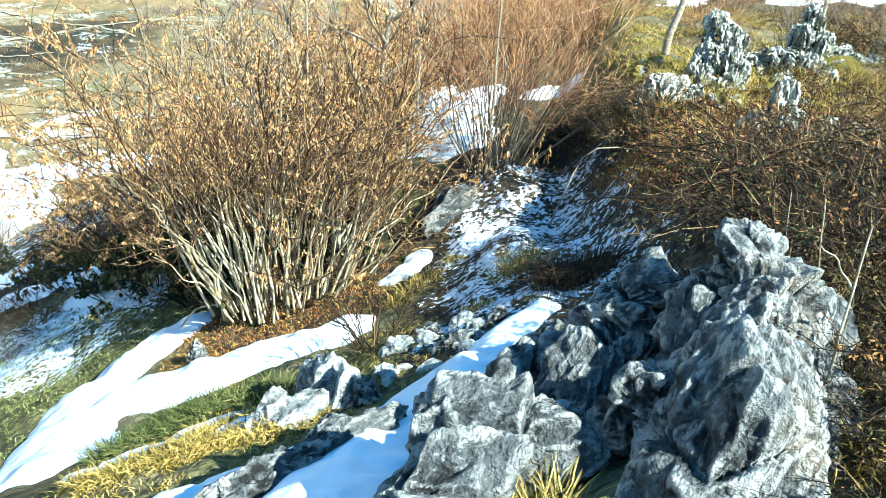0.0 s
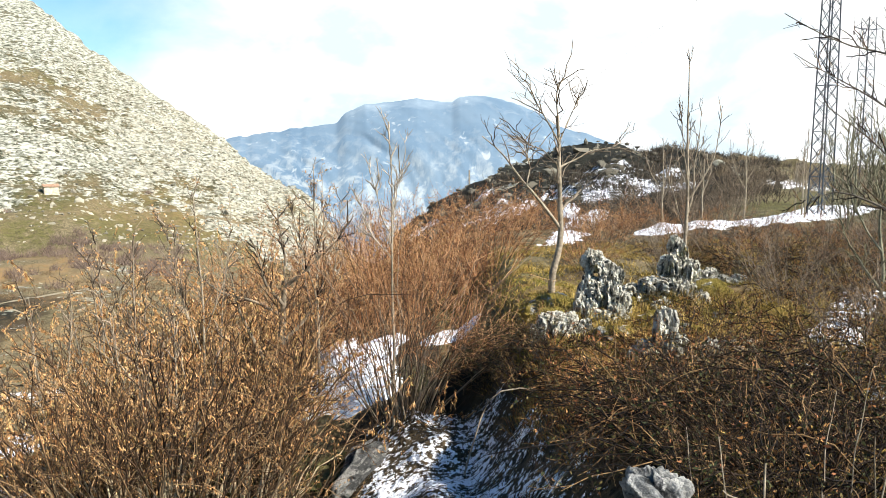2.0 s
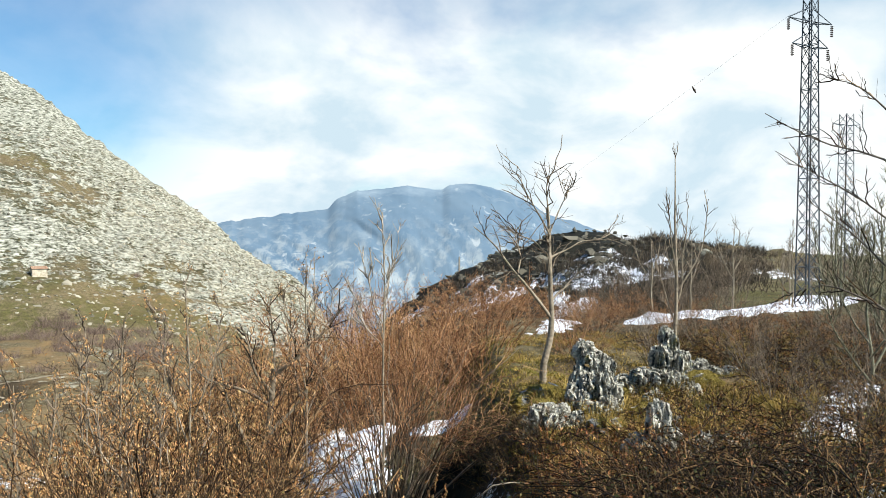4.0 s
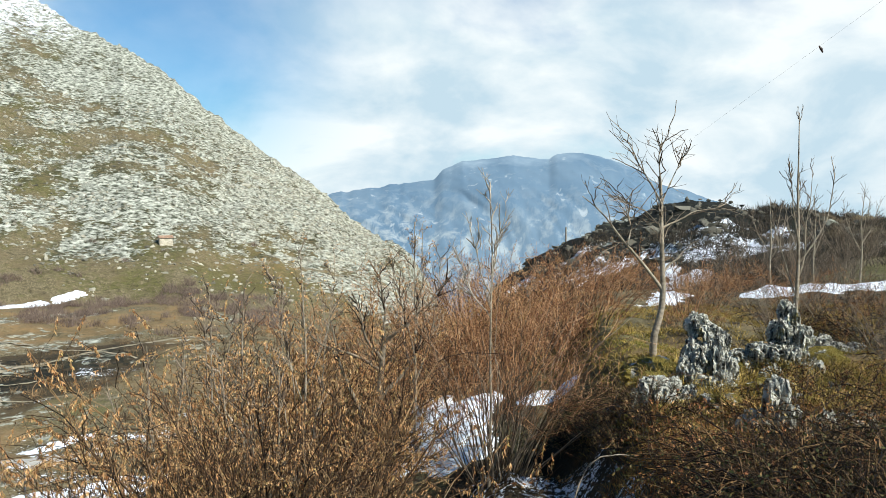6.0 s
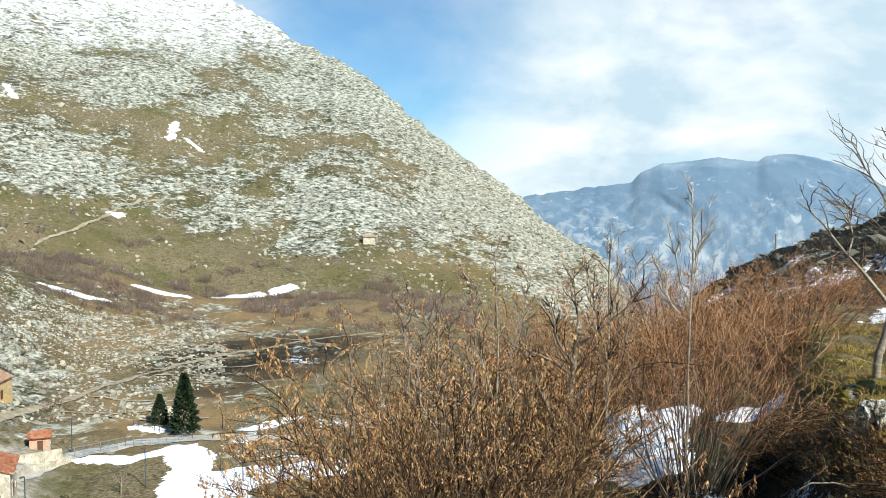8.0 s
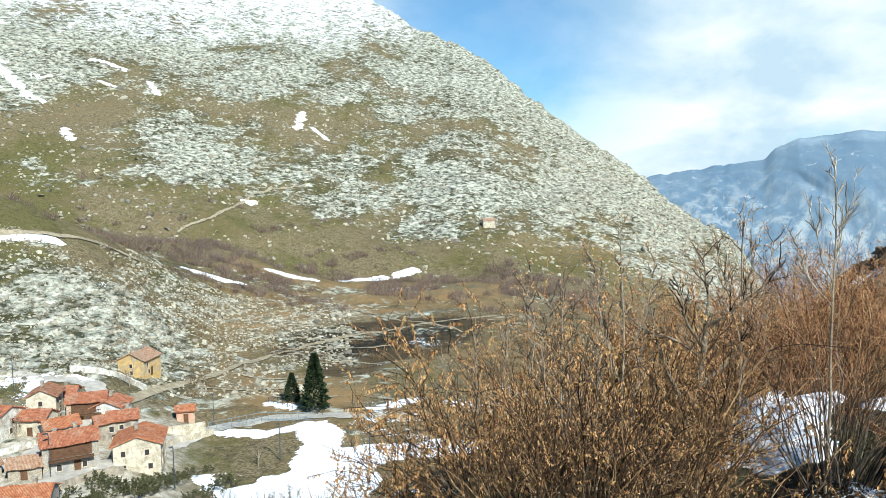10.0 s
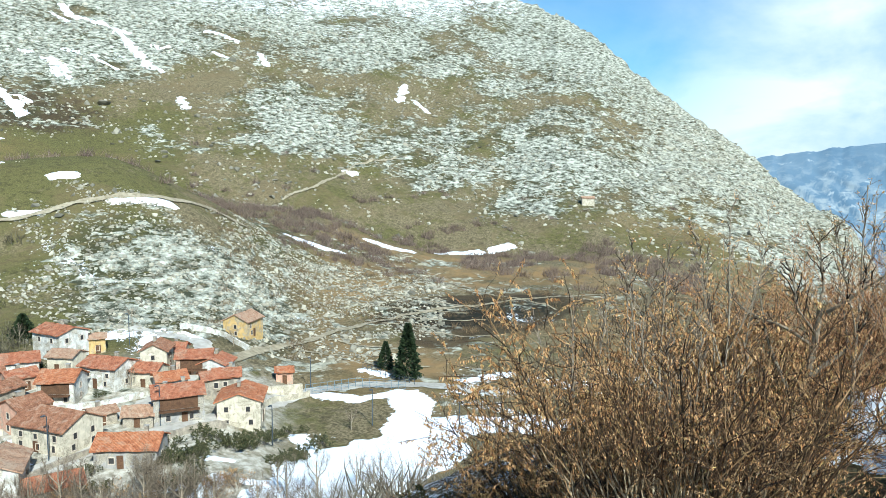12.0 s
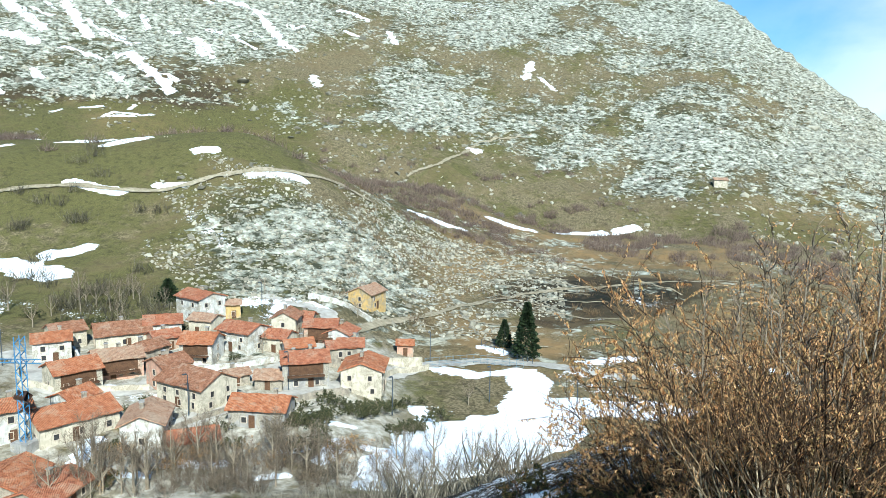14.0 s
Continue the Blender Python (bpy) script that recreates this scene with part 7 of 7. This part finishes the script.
part("mast", mesh_of("mast", *beams([[(a, b, 0), (a, b, 17)] for a in (-0.5, 0.5) for b in (-0.5, 0.5)] + [[(-0.5 + (k % 2), -0.5, k), (0.5 - (k % 2), -0.5, k + 1)] for k in range(17)] + [[(-0.5 + (k % 2), 0.5, k), (0.5 - (k % 2), 0.5, k + 1)] for k in range(17)], 0.09), CRANE), crane)
part("cabin", mesh_of("cabin", *beams([[(-0.9, 0, 8.2), (0.9, 0, 8.2)]], 0.9), INSULATOR), crane, "dark winch box")
part("jib", mesh_of("jib", *beams([[(-6, 0, 13.2), (3.5, 0, 14.0)], [(-6, 0, 12.7), (3.5, 0, 13.4)]] + [[(-6 + k, 0, 12.7 + 0.08 * k), (-5.5 + k, 0, 13.25 + 0.08 * k)] for k in range(9)], 0.08), CRANE), crane)
bm_part("ballast", made_box(-1.4, 1.4, -1.4, 1.4, 0, 1.6), WALLS["grey"], crane)
make_house(-177.5, 474, 8, 6, 5.0, 10, "cream", "pale", "lone pale stone barn under the mountain", 400, windows=False, chimney=False)
bm_part("retaining_wall", made_box(-7, 7, -0.3, 0.3, -1, 1.3), WALLS["cream"], root("boundary_wall", -113, 116, zat(-113, 116), 50, "long low cream boundary wall beside the lane", "wall"))

# scrub round the village and along the mountain foot
rng8 = np.random.default_rng(8)
scatter(grey_a, [(lerp(-98, -60, f) + rng8.uniform(-7, 7), lerp(45, 95, f) + rng8.uniform(-7, 7), rng8.uniform(0, 360), rng8.uniform(1.2, 2.3)) for f in rng8.uniform(0, 1, 80)])
orchard = make_tree("village_tree", -90, 60, 0, ([(0, 0, -0.3), (0.1, 0, 1.5), (0, 0.1, 3.0), (0.1, 0, 5.0)], 0.14, 0.03),
                    [([(0.05, 0, 1.4), (-1.0, 0.2, 2.8), (-1.4, 0.2, 4.2)], 0.07, 0.02), ([(0.05, 0, 1.6), (1.0, 0.3, 2.9), (1.5, 0.2, 4.4)], 0.07, 0.02), ([(0, 0, 2.2), (0.2, -1.0, 3.4), (0.3, -1.3, 4.8)], 0.06, 0.02), ([(0, 0, 2.4), (-0.3, 1.0, 3.6), (-0.4, 1.2, 4.9)], 0.06, 0.02)],
                    90, "bare grey orchard tree below the houses", 130, 1.3, 5, group="orchard trees")
scatter(orchard, [(lerp(-100, -64, f) + rng8.uniform(-6, 5), lerp(44, 92, f) + rng8.uniform(-5, 6), rng8.uniform(0, 360), rng8.uniform(0.7, 1.35)) for f in rng8.uniform(0, 1, 28)])
scatter(orchard, [(x, y, 40 * k, 0.8) for k, (x, y) in enumerate(((-126, 92), (-118, 112), (-145, 108), (-160, 118), (-136, 128), (-160, 80), (-170, 96), (-88, 112)))])
thicket = make_shrub("evergreen_thicket", 18, 30, 2.6, 0.8, (1.2, 1.0), 9, 2, 4200, GREY_TWIG, GREY_TWIG, tinted("ivy_leaf", (0.0, (0.018, 0.026, 0.010)), (0.6, (0.065, 0.070, 0.028)), (1.0, (0.18, 0.16, 0.075))), "green ivy-grown thicket below the houses", leaf=0.20, slim=0.6, group="green thickets")
set_down(thicket, -93, 88, 0, 1.2)
scatter(thicket, [(lerp(-95, -93, f) + rng8.uniform(-5, 8), lerp(66, 106, f) + rng8.uniform(-5, 5), rng8.uniform(0, 360), rng8.uniform(0.45, 1.15)) for f in rng8.uniform(0, 1, 30)])
scatter(orchard, [(lerp(-101, -84, f) + rng8.uniform(-5, 5), lerp(42, 66, f) + rng8.uniform(-5, 5), rng8.uniform(0, 360), rng8.uniform(0.9, 1.5)) for f in rng8.uniform(0, 1, 26)])
scatter(orchard, [(-(165 + 30 * f) + rng8.uniform(-8, 8), 62 + 34 * g, 360 * f, rng8.uniform(0.9, 1.4)) for f, g in rng8.uniform(0, 1, (16, 2))])
scatter(thicket, [(-(166 + 24 * f), 66 + 34 * g, 360 * g, rng8.uniform(0.6, 1.2)) for f, g in rng8.uniform(0, 1, (9, 2))])
ivy = make_shrub("ivy_bush", 20, 18, 1.3, 0.8, (0.6, 0.5), 8, 2, 2600, DARK_TWIG, DARK_TWIG, tinted("dark_ivy_leaf", (0.0, (0.008, 0.012, 0.005)), (0.6, (0.032, 0.036, 0.012)), (1.0, (0.15, 0.12, 0.035))), "low dark ivy bush on the slope", leaf=0.075, slim=0.6, group="ivy bushes")
set_down(ivy, -9.6, 15.6, 0, 0.9)
# those behind the hazel are added dark, in place of shade between stems
scatter(ivy, [(-8.4, 14.2, 40, 0.8), (-12.2, 17.6, 90, 0.7), (-7.0, 12.8, 200, 0.7), (-5.4, 11.2, 310, 0.9), (-4.4, 10.4, 20, 0.9), (-6.0, 12.2, 70, 0.9), (-3.6, 9.9, 130, 0.8), (-2.6, 9.7, 230, 1.2), (-1.9, 9.8, 280, 1.2), (-3.1, 10.3, 330, 1.2), (-1.3, 9.6, 350, 1.0), (-2.3, 10.7, 90, 1.1), (-3.3, 9.5, 160, 1.0)])

scatter(thicket, [(x, y, 37 * k, sc) for k, (x, y, sc) in enumerate(((-118, 63, 0.6), (-134, 60, 0.5), (-127, 86, 0.5), (-140, 88, 0.6), (-112, 73, 0.45), (-104, 78, 0.5), (-150, 88, 0.6), (-121, 100, 0.5), (-108, 92, 0.45), (-116, 58, 0.5), (-101, 66, 0.7), (-96, 64, 0.8), (-106, 50, 0.7), (-99, 46, 0.8)))])
scatter(tan_b, [(lerp(-104, -78, f) + rng8.uniform(-6, 5), lerp(40, 84, f) + rng8.uniform(-5, 6), rng8.uniform(0, 360), rng8.uniform(0.9, 1.7)) for f in rng8.uniform(0, 1, 22)])
snow_patch([(-9.6, 14.2, -8.2, 13.6, 0.32), (-7.9, 13.9, -6.9, 13.1, 0.28), (-11.4, 16.4, -10.2, 16.0, 0.35), (-6.8, 12.0, -6.2, 11.6, 0.22)], 0.10, 0.08, "snow left between ivy and brambles on the slope", 0.6, 29)
snow_patch([(-96, 56, -93, 60, 0.9), (-100, 48, -97, 51, 0.8), (-90, 68, -88, 72, 0.9), (-86, 62, -84, 65, 0.8), (-83, 80, -81, 84, 1.0), (-92, 80, -90, 83, 0.7), (-106, 40, -104, 44, 0.9)], 0.2, 0.35, "ragged snow scraps on the scrubby slope", 0.6, 27)
snow_patch([(-120, 66, -118, 70, 0.8), (-130, 62, -126, 63, 0.7), (-113, 84, -112, 88, 0.6), (-138, 84, -134, 86, 0.8), (-146, 94, -143, 98, 1.0), (-112, 60, -110, 62, 0.6)], 0.15, 0.3, "trodden snow left in the village yards", 0.6, 28)


def make_far_scrub(name, a, r, spread, tall, thick, tints, label, seed):
    """Leafless thickets, too many stems to count."""
    rng = np.random.default_rng(seed)
    x, y = -np.sin(np.radians(a)) * r, np.cos(np.radians(a)) * r
    keep = fbm(x / 30, y / 30, 2, 91) > 0.45
    x, y = x[keep], y[keep]
    n = len(x)
    m = 44
    foot = np.repeat(np.stack([x, y, ground(x, y) - 0.2], -1), m, 0) + rng.normal(size=(n * m, 3)) * (spread, spread, 0.1 * spread)
    way = unit(rng.normal(size=(n * m, 3)) * (0.5, 0.5, 0.2) + (0, 0, 1))
    ln = tall * rng.uniform(0.3, 1.0, (n * m, 1))
    paths = np.stack([foot, foot + way * ln * 0.6, foot + way * ln + rng.normal(size=(n * m, 3)) * 0.1 * tall], 1)
    me = mesh_of(name, *tubes(paths, np.repeat(thick * np.array([[0.10, 0.07, 0.03]]), n * m, 0), 3), tinted(name + "_twig", *tints))
    tagged(new(name, me), label, "scrub", "", "stuff")


PURPLE = ((0.0, (0.10, 0.070, 0.055)), (0.6, (0.21, 0.150, 0.115)), (1.0, (0.30, 0.225, 0.175)))
HEATH = ((0.0, (0.015, 0.014, 0.010)), (0.7, (0.05, 0.04, 0.028)), (1.0, (0.12, 0.09, 0.06)))
make_far_scrub("far_scrub", np.concatenate([rng8.uniform(12, 50, 820), rng8.uniform(50, 74, 200)]), np.concatenate([rng8.normal(405, 38, 820), rng8.normal(345, 22, 200)]), 1.6, 4.2, 1.0, PURPLE, "belt of leafless purple-brown scrub along the mountain foot", 9)
make_far_scrub("heath_scrub", rng8.uniform(-30, -3, 900), np.sqrt(rng8.uniform(58 ** 2, 124 ** 2, 900)), 0.9, 1.1, 0.32, HEATH, "low dark heath covering the hill", 10)
make_far_scrub("slope_scrub", rng8.uniform(26, 60, 200), rng8.uniform(30, 98, 200), 1.0, 2.2, 0.4, ((0.0, (0.10, 0.085, 0.06)), (0.6, (0.21, 0.18, 0.13)), (1.0, (0.33, 0.29, 0.22))), "grey leafless scrub on the slope above the village", 12)
make_far_scrub("knoll_scrub", rng8.uniform(60, 73, 70), rng8.uniform(180, 300, 70), 1.6, 4.5, 0.8, ((0.0, (0.05, 0.045, 0.03)), (0.6, (0.13, 0.11, 0.07)), (1.0, (0.22, 0.19, 0.12))), "dim leafless copse on the meadow slope", 14)
make_far_scrub("valley_scrub", rng8.uniform(10, 48, 420), rng8.uniform(190, 400, 420), 1.3, 2.0, 0.7, ((0.0, (0.08, 0.055, 0.03)), (0.6, (0.19, 0.13, 0.07)), (1.0, (0.28, 0.20, 0.11))), "scattered brown scrub on the valley meadows", 13)


def make_far_stones(name, count, a0, a1, r0, r1, size, label, seed, need=0.3, pale=1.0):
    """Limestone blocks standing out of the turf, too many to count."""
    rng = np.random.default_rng(seed)
    a, r = rng.uniform(a0, a1, count * 3), np.sqrt(rng.uniform(r0 ** 2, r1 ** 2, count * 3))
    x, y = -np.sin(np.radians(a)) * r, np.cos(np.radians(a)) * r
    keep = np.where(rockiness(x, y) + (fbm(x / 14, y / 14, 3, 7) - 0.5) * 0.9 > need)[0][:count]
    x, y = x[keep], y[keep]
    n = len(x)
    bm = bmesh.new()
    bmesh.ops.create_icosphere(bm, subdivisions=1, radius=1.0)
    bm.verts.index_update()
    ball = np.array([v.co[:] for v in bm.verts])
    tri = np.array([[v.index for v in f.verts] for f in bm.faces])
    bm.free()
    s = size * rng.lognormal(0, 0.38, (n, 1, 1)) * np.stack([rng.uniform(0.6, 1.6, n), rng.uniform(0.6, 1.4, n), rng.uniform(0.5, 1.1, n)], -1)[:, None]
    v = ball[None] * s * (1 + 0.35 * rng.normal(size=(n, len(ball), 1)))
    v = v + np.stack([x, y, ground(x, y) + 0.05 * size], -1)[:, None]
    f = tri[None] + (np.arange(n) * len(ball))[:, None, None]
    p = tinted(name, (0.0, (0.13 * pale, 0.118 * pale, 0.088 * pale)), (0.5, (0.30 * pale, 0.272 * pale, 0.205 * pale)), (1.0, (0.47 * pale, 0.43 * pale, 0.33 * pale)), rough=0.95)
    tagged(new(name, mesh_of(name, v.reshape(-1, 3), f.reshape(-1, 3), p, False)), label, "rocks", "", "stuff")


make_far_stones("knoll_stones", 9000, 31, 62, 190, 330, 0.34, "pale limestone blocks strewn over the knoll", 501)
make_far_stones("slope_stones", 9000, 3, 72, 430, 820, 0.8, "pale limestone blocks strewn over the mountain", 502, 0.14)
make_far_stones("hill_stones", 700, -32, -2, 58, 124, 0.32, "grey limestone blocks on the dark hill", 503, 0.2, 0.36)
